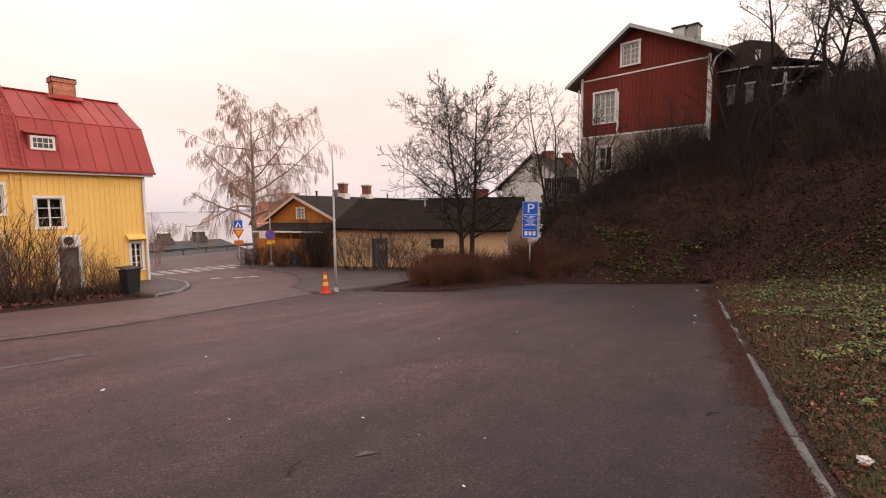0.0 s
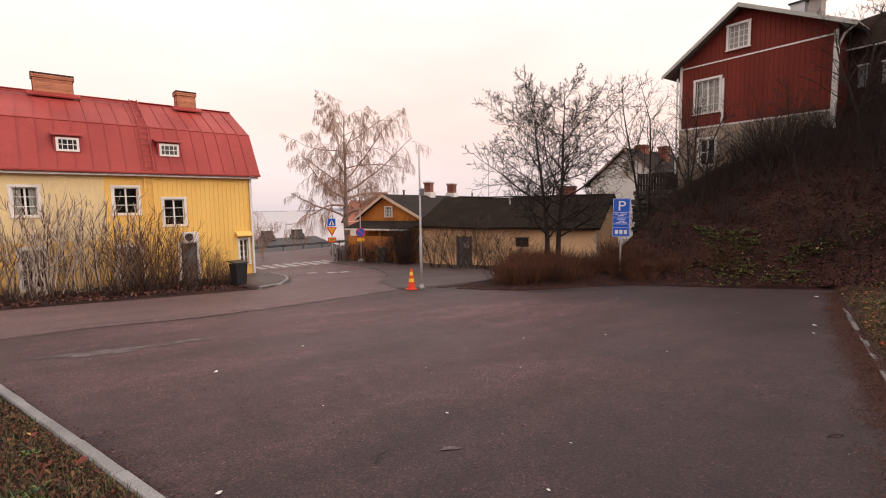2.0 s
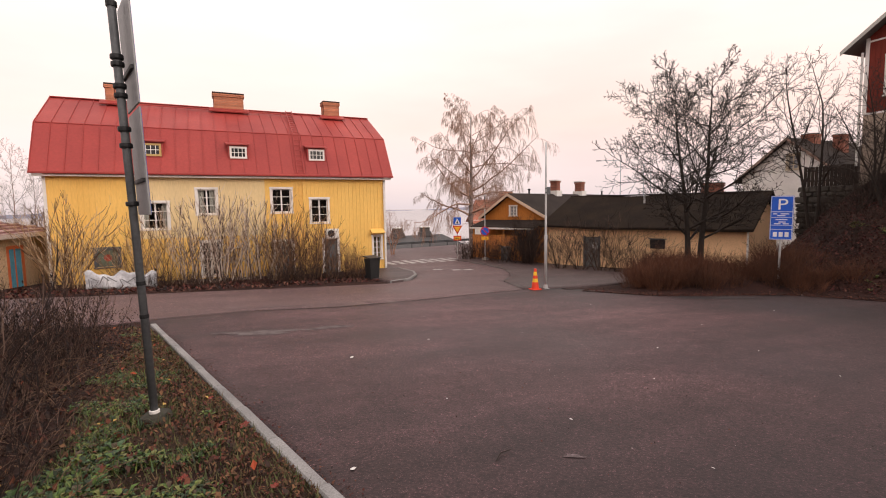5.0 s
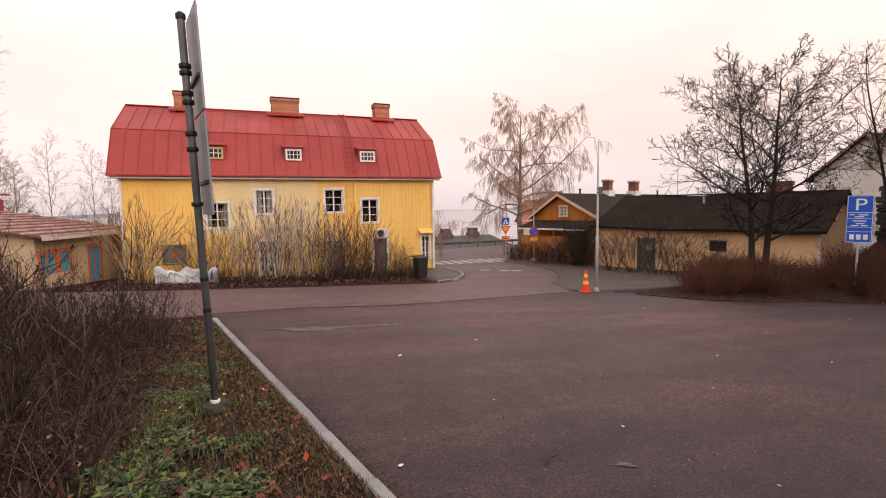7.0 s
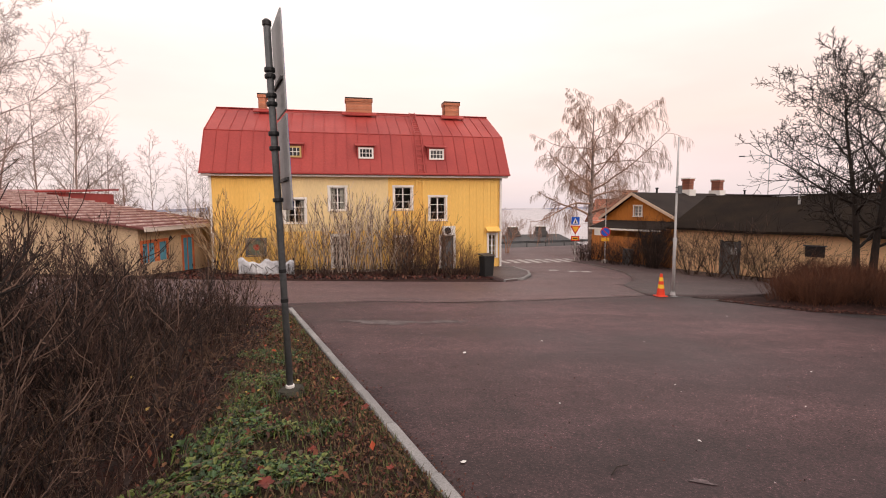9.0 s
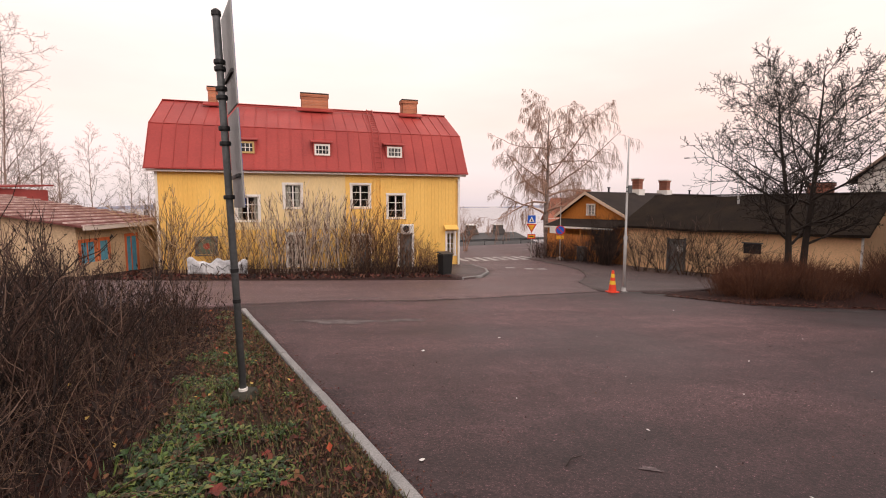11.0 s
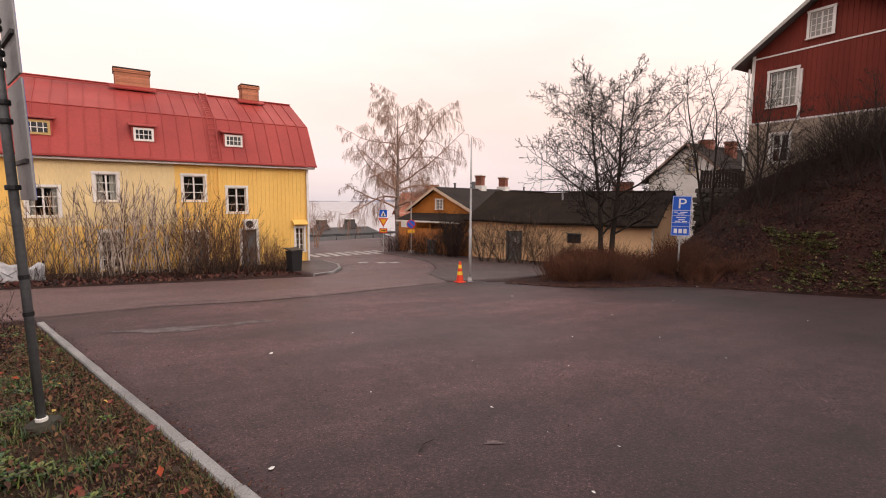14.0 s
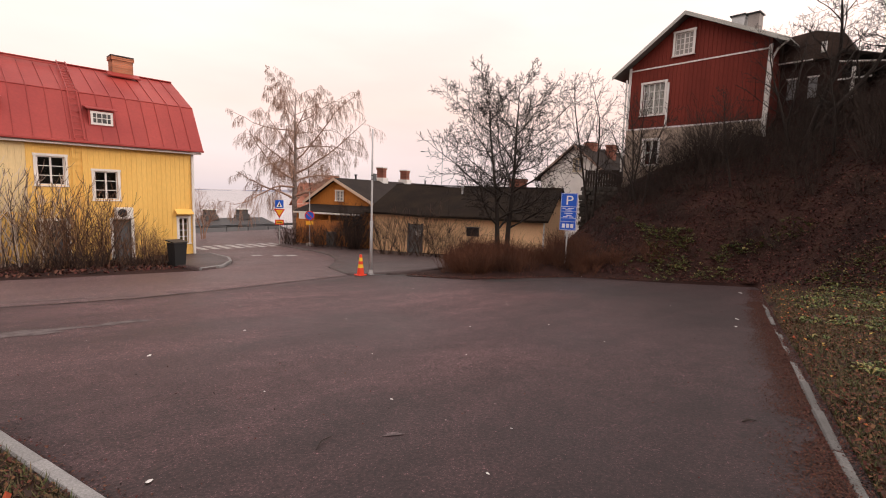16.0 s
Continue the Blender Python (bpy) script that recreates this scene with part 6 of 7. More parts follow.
def litter():
    rnd = random.Random(31)
    spots = [(1.83, 6.77, 0.07), (0.87, 3.30, 0.055), (15.25, 2.77, 0.1), (10.51, 1.9, 0.07), (9.61, 1.75, 0.06), (2.95, 3.32, 0.035), (2.46, 1.78, 0.03), (3.39, 7.46, 0.04),
             (4.76, 3.9, 0.02), (6.3, 5.1, 0.03), (5.2, 7.2, 0.025), (7.4, 4.2, 0.03), (3.9, 4.8, 0.02), (8.8, 6.1, 0.03), (6.8, 2.9, 0.025), (12.2, 6.6, 0.05), (9.3, 9.7, 0.05), (4.4, 9.9, 0.03),
             (11.4, 3.4, 0.035), (3.2, 2.1, 0.02), (2.2, 4.4, 0.022), (16.2, 8.0, 0.09)]
    for x, y, s in spots:
        s *= 0.62
        bm = bmesh.new()
        n = 7
        c = bm.verts.new((0, 0, s * 0.35))
        ring = [bm.verts.new((s * rnd.uniform(0.7, 1.2) * math.cos(2 * np.pi * i / n), 0.6 * s * rnd.uniform(0.7, 1.2) * math.sin(2 * np.pi * i / n), rnd.uniform(0.0, 0.25) * s)) for i in range(n)]
        for i in range(n):
            bm.faces.new((c, ring[i], ring[(i + 1) % n]))
        ob = part("litter", bm, PAPER)
        ob.matrix_world = pose(x, y, float(lot_level(x, y)) + 0.004, 0, 0, rnd.uniform(0, 180))
        tagged(ob, "small scrap of white paper litter on asphalt", "litter", "paper scraps on the lot")
    bm = bmesh.new()
    bmesh.ops.create_icosphere(bm, subdivisions=3, radius=0.038)
    for v in bm.verts:
        v.co *= 0.62 + 0.75 * rnd.random()
        v.co.z *= 0.8
    ob = part("plastic_bag", bm, PAPER)
    ob.matrix_world = pose(4.14, -0.31, here(4.14, -0.31) + 0.035)
    tagged(ob, "crumpled white plastic bag in the grass", "bag")
    # flattened pale mark of an old sticker
    blot("pale_mark", 2.44, 2.71, 0.075, 0.032, -0.6, shade("pale_mark_paint", (0.16, 0.12, 0.125), (0.05, 0.035, 0.035), big=14, fine=60, amount=0.5), 9)
    t = Tubes()
    t.add([Vector((1.85, 2.9, float(lot_level(1.85, 2.9)) + 0.012)), Vector((1.95, 2.99, float(lot_level(1.95, 2.99)) + 0.02)), Vector((2.07, 3.02, float(lot_level(2.07, 3.02)) + 0.012))], [0.004, 0.005, 0.003], 5)
    tagged(t.object("stick", BARK_DARK), "short dark broken twig on the asphalt", "twig", "twigs on the lot")
    t = Tubes()
    t.add([Vector((4.74, 0.73, float(lot_level(4.74, 0.73)) + 0.008)), Vector((4.8, 0.7, float(lot_level(4.8, 0.7)) + 0.016)), Vector((4.85, 0.65, float(lot_level(4.85, 0.65)) + 0.008))], [0.007, 0.008, 0.004], 5)
    tagged(t.object("stick", BARK_DARK), "short dark broken twig on the asphalt", "twig", "twigs on the lot")


litter()


# ---- trees and shrubs ----
UP = Vector((0, 0, 1))


def limb(t, rnd, p, d, length, radius, level, spec, oval=False, fine=0.006):
    """One branch with its side branches. spec: per level (segments, children, child length share, angle, bend up, wander, sides)."""
    segs, kids, share, angle, lift, wander, sides, tip = spec[level]
    pts, rad = [p], [radius]
    d = d.normalized()
    step = length / segs
    dirs = [d]
    for i in range(segs):
        d = (d + UP * lift * (1.0 / segs) + Vector((rnd.gauss(0, wander), rnd.gauss(0, wander), rnd.gauss(0, wander)))).normalized()
        p = p + d * step
        pts.append(p)
        dirs.append(d)
        rad.append(radius * (1 - (1 - tip) * (i + 1) / segs))
    t[min(level, len(t) - 1)].add(pts, rad, sides)
    if level + 1 >= len(spec):
        return
    turn = rnd.uniform(0, 6.28)
    for k in range(kids):
        low = oval[0] if isinstance(oval, tuple) else 0.22
        f = 0.18 + 0.8 * (k + rnd.random()) / kids if level else low + (1 - low) * (k + rnd.random() * 0.8) / kids
        x = f * segs
        i = min(int(x), segs - 1)
        q = pts[i].lerp(pts[i + 1], x - i)
        dd = dirs[i + 1]
        side = dd.orthogonal().normalized()
        turn += 2.4 + rnd.uniform(-0.5, 0.5)
        side.rotate(Matrix.Rotation(turn, 3, dd))
        a = radians(angle * rnd.uniform(0.7, 1.25))
        nd = dd * math.cos(a) + side * math.sin(a)
        ln = length * share * rnd.uniform(0.65, 1.15) * ((0.28 + 0.80 * math.sin(math.pi * f ** 0.7) if oval else 1.3 - 1.0 * f) if level == 0 else (1.15 - 0.6 * f))
        if level == 0 and isinstance(oval, tuple):
            # oval: (lowest fork, fullest height, reach in metres) of a rounded crown
            low, full, reach = oval
            ln = reach * rnd.uniform(0.72, 1.08) * math.sqrt(max(0.06, 1 - ((f - full) / (1.04 - full)) ** 2)) if f > full else reach * rnd.uniform(0.72, 1.08) * (0.72 + 0.28 * (f - low) / (full - low))
        limb(t, rnd, q, nd, ln, max(rad[i] * (0.50 if oval and level == 0 else 0.55), fine), level + 1, spec, oval, fine)


def bare_tree(name, at, seed, label, stems, spec, bark, twig, trunk_r, group="", oval=False, fine=0.006):
    """A leafless tree: stems as (lean x, lean y, length); trunk and crown are parts."""
    rnd = random.Random(seed)
    x, y = at
    ob = empty(name, pose(x, y, here(x, y) - 0.05), label, "tree", group)
    trunk, crown = Tubes(), Tubes()
    for lx, ly, ln in stems:
        limb((trunk, crown), rnd, Vector((max(-0.13, min(0.13, lx * 8)), max(-0.13, min(0.13, ly * 8)), 0)), Vector((lx, ly, 1)), ln, trunk_r, 0, spec, oval, fine)
    trunk.object("trunk", bark, ob)
    crown.object("crown", twig, ob, "fine bare twigs")
    return ob, crown


# segments, children, child length share, angle, lift, wander, sides, tip
SPREADING = [(9, 18, 0.50, 54, 0.12, 0.03, 9, 0.10), (6, 8, 0.46, 42, 0.45, 0.08, 5, 0.2), (5, 7, 0.50, 44, 0.20, 0.13, 3, 0.45), (3, 4, 0.6, 44, 0.05, 0.16, 3, 0.6), (2, 0, 0, 0, 0, 0.2, 3, 0.7)]
CROWNED = [(10, 19, 0.47, 64, 0.05, 0.03, 9, 0.12), (9, 11, 0.42, 44, 0.42, 0.10, 6, 0.18), (6, 6, 0.52, 44, 0.30, 0.13, 4, 0.4), (4, 3, 0.60, 46, 0.15, 0.17, 3, 0.6), (2, 0, 0, 0, 0, 0.2, 3, 0.7)]
bare_tree("lot_tree", (16.75, 12.0), 11, "twin-stemmed bare deciduous tree above rusty brush", [(-0.018, 0.020, 6.3), (0.018, -0.020, 7.1)], CROWNED, BARK_DARK, BARK_DARK, 0.125, oval=(0.20, 0.36, 3.9), fine=0.0090)

BIRCH = [(12, 26, 0.48, 62, 0.02, 0.04, 9, 0.08), (9, 11, 0.34, 48, -0.15, 0.12, 5, 0.16), (6, 8, 0.55, 50, -1.1, 0.13, 3, 0.5), (5, 4, 1.05, 36, -2.8, 0.10, 3, 0.6), (4, 0, 0, 0, -2.6, 0.08, 3, 0.6)]
bare_tree("birch", (21.05, 36.2), 14, "tall bare weeping birch behind the orange fence", [(-0.022, 0.012, 11.6)], BIRCH, BIRCH_BARK, TWIG_BIRCH, 0.26, oval=(0.22, 0.36, 7.6), fine=0.0085)

SLIM = [(9, 26, 0.30, 44, 0.05, 0.03, 6, 0.12), (4, 9, 0.45, 42, 0.2, 0.10, 3, 0.35), (3, 4, 0.5, 40, 0.0, 0.14, 3, 0.5), (2, 0, 0, 0, 0, 0.15, 3, 0.6)]
FAR_TREES = ((-20.5, 44.5, 14.5), (-17.7, 52, 8.0), (-15.2, 52.8, 7.0), (-24.5, 46, 11.0), (-16.8, 43.5, 5.5), (-23, 39, 8.0), (-13.2, 54, 5.0),
             (-27.5, 44, 14.0), (-19.2, 47, 7.5), (-26, 41, 8.0), (-22, 50, 9.0), (-25.3, 52, 10.0), (-11.5, 52, 4.0))
for i, (x, y, top) in enumerate(FAR_TREES):
    bare_tree("distant_birch", (x, y), 40 + i, "slender pale bare birch beyond the garages", [(0.02, 0.0, top - here(x, y))], SLIM, TWIG_FAR, TWIG_FAR, 0.11, "birches beyond the garages", fine=0.010)
bare_tree("street_tree", (-19.3, 28.9), 77, "bare birch reaching over the garage roof", [(0.08, 0.1, 13.5), (-0.1, 0.1, 12.0)], SPREADING, TWIG_FAR, TWIG_FAR, 0.13, oval=True, fine=0.009)

SAPLING = [(8, 17, 0.42, 46, 0.1, 0.08, 6, 0.15), (4, 7, 0.45, 44, 0.3, 0.10, 3, 0.35), (3, 4, 0.5, 38, 0.1, 0.14, 3, 0.5), (2, 0, 0, 0, 0, 0.15, 3, 0.6)]
for i, (x, y, hgt, stems) in enumerate(((24.2, 11.6, 8.3, 2), (21.9, 8.2, 4.5, 2), (23.2, 9.2, 5.5, 2), (25.0, 3.2, 6.2, 2), (23.0, 1.8, 4.5, 1),
                                        (22.2, 4.6, 4.0, 1))):
    rnd = random.Random(300 + i)
    bare_tree("hillside_tree", (x, y), 300 + i, "dark bare young tree on the leafy slope", [(rnd.uniform(-0.25, 0.12), rnd.uniform(-0.2, 0.2), hgt * rnd.uniform(0.85, 1.0)) for _ in range(stems)], SAPLING, BARK_DARK, TWIG_DARK, 0.022 + 0.006 * hgt, "young trees on the slope")
GNARLED = [(8, 9, 0.5, 52, 0.1, 0.10, 8, 0.15), (6, 7, 0.46, 46, 0.35, 0.15, 5, 0.25), (5, 6, 0.5, 46, 0.15, 0.17, 3, 0.45), (3, 3, 0.6, 46, 0.05, 0.18, 3, 0.6), (2, 0, 0, 0, 0, 0.2, 3, 0.7)]
for i, (x, y, hgt, lx, ly) in enumerate(((24.3, 2.9, 8.2, 0.02, -0.12), (24.6, 0.0, 4.6, 0.0, 0.10), (22.6, -1.7, 6.6, -0.05, 0.12))):
    bare_tree("crest_tree", (x, y), 350 + i, "gnarled dark bare tree near the crest of the slope", [(lx, ly, hgt), (lx - 0.2, ly - 0.32, hgt * 0.8)], GNARLED, BARK_DARK, BARK_DARK, 0.12, "trees on the crest", oval=(0.3, 0.5, 2.6), fine=0.008)
bare_tree("corner_tree", (13.6, 36.5), 91, "small pale bare tree past the yellow house", [(0.0, 0, 3.6), (0.2, 0.1, 3.0), (-0.2, 0, 3.0)], SAPLING, TWIG_BIRCH, TWIG_BIRCH, 0.05)
bare_tree("garden_tree", (27.5, 44.0), 92, "bare garden tree behind the orange house", [(0.0, 0, 8.5), (0.2, 0.1, 7.0)], SPREADING, BARK_DARK, TWIG_BIRCH, 0.09)


def shrub_geo(seed, stems, height, spread, twigs, r0, seg=4, lean=0.35, arch=0.0, wander=0.08, flare=(0.5, 1.1), taper=0.75, buds=0, long=(0.10, 0.26), simple=False):
    """Stems that fan out from a patch, each with short side twigs."""
    rnd = random.Random(seed)
    t = Tubes()
    for _ in range(stems):
        a, q = rnd.uniform(0, 2 * np.pi), spread * math.sqrt(rnd.random())
        p = Vector((q * math.cos(a), q * math.sin(a), -0.05))
        d = Vector((math.cos(a) * lean * rnd.random() + rnd.gauss(0, 0.08), math.sin(a) * lean * rnd.random() + rnd.gauss(0, 0.08), 1)).normalized()
        h = height * rnd.uniform(0.6, 1.05)
        pts, rad = [p], [r0]
        for i in range(seg):
            d = (d + Vector((rnd.gauss(0, wander), rnd.gauss(0, wander), -arch * (i + 1) / seg))).normalized()
            p = p + d * h / seg
            pts.append(p)
            rad.append(r0 * (1 - taper * (i + 1) / seg))
        t.add(pts, rad, 3)
        for _k in range(twigs):
            f = rnd.uniform(0.25, 0.98) * seg
            i = min(int(f), seg - 1)
            q = pts[i].lerp(pts[i + 1], f - i)
            dd = (pts[i + 1] - pts[i]).normalized()
            s = dd.orthogonal().normalized()
            s.rotate(Matrix.Rotation(rnd.uniform(0, 6.28), 3, dd))
            e = (dd + s * rnd.uniform(*flare)).normalized()
            ln = h * rnd.uniform(*long)
            tip = q + (e + UP * 0.25).normalized() * ln
            t.add([q, tip] if simple else [q, q + e * ln * 0.5, tip], [r0 * 0.5, r0 * 0.3] if simple else [r0 * 0.5, r0 * 0.42, r0 * 0.3], 3)
            if rnd.random() < buds:
                # withered seed heads
                for _j in range(2):
                    o = Vector((rnd.gauss(0, 0.6), rnd.gauss(0, 0.6), 1)).normalized()
                    b = rnd.uniform(0.006, 0.013)
                    c = q.lerp(tip, rnd.uniform(0.55, 1.0)) + o * 0.006
                    t.add([c - o * b, c, c + o * b * 1.5], [0.0015, b * 0.5, 0.001], 4)
    return t


def shrub(name, x, y, geo, material, label, group, size=1.0, turn=0.0):
    ob = empty(name, pose(x, y, here(x, y), 0, 0, turn) @ Matrix.Diagonal((size, size, size, 1)), label, "shrub", group)
    st = geo.object("bush", material, ob) if isinstance(geo, Tubes) else new("bush", geo)
    if not isinstance(geo, Tubes):
        st.parent = ob
    return ob


rnd = random.Random(70)
TALL = [shrub_geo(500 + i, 27, 4.0, 0.42, 13, 0.020, seg=8, lean=0.32, wander=0.13, flare=(0.3, 0.9), taper=0.62, long=(0.05, 0.16)).object("bush", TWIG_GREY if i else TWIG_TAN).data for i in range(3)]
LOWB = [shrub_geo(520 + i, 55, 1.35, 0.55, 8, 0.009, lean=0.8, wander=0.14).object("bush", TWIG_HEDGE).data for i in range(2)]
MIDB = [shrub_geo(530 + i, 30, 2.4, 0.40, 9, 0.013, seg=6, lean=0.5, wander=0.12, flare=(0.3, 0.9)).object("bush", TWIG_BROWN).data for i in range(2)]
for o in [o for o in bpy.data.objects if o.name.startswith("bush") and o.parent is None]:
    bpy.data.objects.remove(o)
CLUMPS = ((-5.4, 1.0), (-4.9, 0.9), (-2.6, 0.8), (-1.7, 0.85), (-0.7, 1.0), (0.1, 1.08), (0.9, 0.9), (1.6, 1.05), (2.4, 1.0), (-3.3, 0.55), (2.9, 0.8))
for i, (x, size) in enumerate(CLUMPS):
    shrub("lilac_shrub", x + rnd.uniform(-0.1, 0.1), 24.1 + rnd.uniform(-0.6, 0.4), TALL[(0, 0, 0, 0, 1, 2, 1, 2, 1, 0, 0)[i]], TWIG_TAN, "tall leafless tan-stemmed shrub before the yellow house", "shrubs before the yellow house", size * rnd.uniform(0.95, 1.05), rnd.uniform(0, 360))
for x, size in ((3.4, 1.3), (3.9, 1.5), (4.5, 1.4), (5.1, 1.0), (6.0, 0.85), (6.5, 0.72), (6.9, 0.5)):
    shrub("brown_shrub", x, 23.2 + rnd.uniform(-0.4, 0.4), MIDB[rnd.randrange(2)], TWIG_BROWN, "leafless brown shrub before the yellow house", "shrubs before the yellow house", size, rnd.uniform(0, 360))
for x, y, size in ((5.6, 22.6, 0.5), (6.2, 22.3, 0.55), (6.6, 22.0, 0.48), (3.8, 22.7, 0.6), (4.6, 22.8, 0.62)):
    shrub("brown_shrub", x, y, MIDB[0], TWIG_BROWN, "low dense brown shrub at the street edge", "shrubs before the yellow house", size, x * 90)
for i in range(20):
    if 1 <= i <= 4:
        continue
    shrub("low_brush", -5.2 + i * 0.61, 21.9 + rnd.uniform(-0.6, 0.8), LOWB[i % 2], TWIG_DARK, "low tangled dark brush along the street edge", "low brush along the street", rnd.uniform(0.45, 0.75) * (1.0 if i < 13 else 1.1), rnd.uniform(0, 360))
for x, y, s in ((17.6, 26.4, 1.0), (18.2, 25.2, 1.15), (17.3, 27.4, 0.8), (17.2, 29.2, 0.9), (16.95, 29.9, 0.85), (18.4, 24.4, 1.1)):
    shrub("dark_bush", x, y, LOWB[rnd.randrange(2)], TWIG_DARK, "dense brown bush against the orange fence", "bushes by the orange fence", s * 1.45, rnd.uniform(0, 360))
ARCH = [shrub_geo(540 + i, 30, 3.3, 0.4, 10, 0.014, seg=7, lean=1.1, arch=0.16) for i in range(5)]
for g, (x, y, s) in zip(ARCH, ((17.8, 20.9, 0.95), (18.2, 19.8, 1.0), (18.6, 18.7, 1.05), (19.0, 17.6, 0.95), (19.2, 16.6, 0.8))):
    shrub("arching_shrub", x, y, g, TWIG_HEDGE, "arching bare shrub before the ochre outbuilding", "shrubs before the outbuilding", s)
for x, y, s in ((-7.2, 30.6, 0.95), (-6.9, 32.0, 1.05), (-7.6, 31.4, 1.0)):
    shrub("lilac_shrub", x, y, TALL[1], TWIG_GREY, "tall leafless grey shrub between garage and house", "shrubs behind the yellow house", s, x * 50)
shrub("red_topped_shrub", 18.35, 24.7, shrub_geo(551, 150, 3.0, 0.35, 9, 0.014, lean=0.30, wander=0.12), TWIG_DARK, "upright dark shrub in front of the orange porch", "bushes by the orange fence")


def thicket(name, label, category, spots, variants, material, seed):
    """Many shrubs that nobody could count, as one mesh."""
    rnd = random.Random(seed)
    base = [(np.array([tuple(v) for v in g.v]), np.array(g.f)) for g in variants]
    vs, fs, off = [], [], 0
    for x, y, s in spots:
        v, f = base[rnd.randrange(len(base))]
        a = rnd.uniform(0, 6.28)
        c, n = math.cos(a) * s, math.sin(a) * s
        w = np.stack([v[:, 0] * c - v[:, 1] * n + x, v[:, 0] * n + v[:, 1] * c + y, v[:, 2] * s * rnd.uniform(0.8, 1.2) + here(x, y)], 1)
        vs.append(w)
        fs.append(f + off)
        off += len(v)
    vs, fs = np.concatenate(vs), np.concatenate(fs)
    ob = raw(name, vs.tolist(), fs.tolist(), material)
    return tagged(ob, label, category, kind="stuff")


# rusty brush along the far edge of the lot
rnd = random.Random(81)
BR = [shrub_geo(600 + i, 56, 1.1, 0.45, 5, 0.0068, seg=3, lean=0.9, wander=0.12, simple=True) for i in range(4)]
spots = []
edge = [(12.6, 11.9), (13.2, 10.6), (14.4, 9.9), (15.9, 9.2), (16.9, 7.6), (17.6, 5.6)]
for (x0, y0), (x1, y1) in zip(edge, edge[1:]):
    for _ in range(30):
        f, d = rnd.random(), 0.4 + 3.6 * rnd.random() ** 1.1
        nx, ny = (y0 - y1), (x1 - x0)
        n = math.hypot(nx, ny)
        x, y = x0 + (x1 - x0) * f + nx / n * d, y0 + (y1 - y0) * f + ny / n * d
        if not bool(paved(x, y)) and float(hill(x, y)) < 0.55:
            spots.append((x, y, rnd.uniform(0.7, 1.1) * (0.75 if d < 0.8 else 1.0)))
for _ in range(45):
    x, y = rnd.uniform(16.3, 18.4), rnd.uniform(7.4, 13.0)
    spots.append((x, y, rnd.uniform(0.45, 0.8)))
thicket("rusty_brush", "dense leafless rusty-brown brush along the lot", "brush", spots, BR, TWIG_RUST, 5)

# dark thicket on the slope
DK = [shrub_geo(620 + i, 24, 1.9, 0.5, 6, 0.010, lean=0.9, arch=0.10, wander=0.13, simple=True) for i in range(4)]
spots = []
while len(spots) < 520:
    x, y = rnd.uniform(17.5, 31), rnd.uniform(-9, 13)
    hh = float(hill(x, y))
    inside_house = 25.8 < x and 3.2 < y < 12
    if hh > 0.8 and not inside_house and rnd.random() < 0.04 + 0.035 * hh * hh:
        spots.append((x, y, rnd.uniform(0.55, 1.05) * (0.6 + 0.09 * min(hh, 5)) * (1.0 if hh < 6 else 0.7)))
for y in (7.6, 6.9, 6.1, 5.4, 4.7, 4.0):
    spots += [(25.6 + rnd.uniform(-0.9, 0.1), y + 1.6, rnd.uniform(0.7, 1.0)), (25.9 + rnd.uniform(-0.9, 0.1), y, rnd.uniform(0.6, 1.2))]
spots += [(23.9 + rnd.uniform(-0.8, 0.9), 6.3 + rnd.uniform(-1.3, 1.2), rnd.uniform(1.2, 1.6)) for _ in range(7)]
thicket("slope_thicket", "dark tangled undergrowth on the steep slope", "undergrowth", spots, DK, TWIG_DARK, 6)

# near hedge of thin dark stems beside the grass
HG = [shrub_geo(640 + i, 8, 1.5, 0.34, 15, (0.0065, 0.008, 0.0055, 0.0095, 0.007)[i], seg=7, lean=(0.15, 0.35, 0.22, 0.12, 0.5)[i], arch=(0.0, 0.03, 0.0, 0.0, 0.08)[i],
                wander=0.13, flare=(0.35, 1.1), taper=0.6, buds=0.55, long=(0.07, 0.22)) for i in range(5)]
spots = []
for _ in range(74):
    y = rnd.uniform(2.2, 9.6)
    x = -1.65 - 0.06 * (y - 4) - 4.6 * rnd.random() ** 1.2
    spots.append((x, y, (1.28 if x < -2.8 else 0.98) * rnd.uniform(0.65, 1.15) * (0.82 if y > 8 else 1.0)))
for _ in range(36):
    spots.append((rnd.uniform(-6.2, -2.7), rnd.uniform(3.2, 7.5), rnd.uniform(0.85, 1.15)))
for _ in range(14):
    spots.append((rnd.uniform(-9, -4), rnd.uniform(6, 11.5), rnd.uniform(0.9, 1.3)))
for _ in range(70):
    y = rnd.uniform(0.8, 4.2)
    spots.append((-1.55 - 0.06 * y - 2.2 * rnd.random(), y, rnd.uniform(0.4, 0.95)))
for _ in range(34):
    spots.append((rnd.uniform(-2.4, -1.15), rnd.uniform(1.1, 2.7), rnd.uniform(0.35, 0.7)))
for _ in range(12):
    # tall single shoots that stand above the rest
    spots.append((rnd.uniform(-3.6, -2.2), rnd.uniform(2.4, 4.5), rnd.uniform(1.15, 1.4)))
for _ in range(92):
    y = rnd.uniform(2.6, 9.0)
    back = rnd.random() ** 0.8
    spots.append((-1.12 - 0.08 * max(0, y - 4) - 1.7 * back, y, (0.42 + 0.42 * back) * rnd.uniform(0.6, 1.2) * (0.85 if y > 7 else 1.0)))
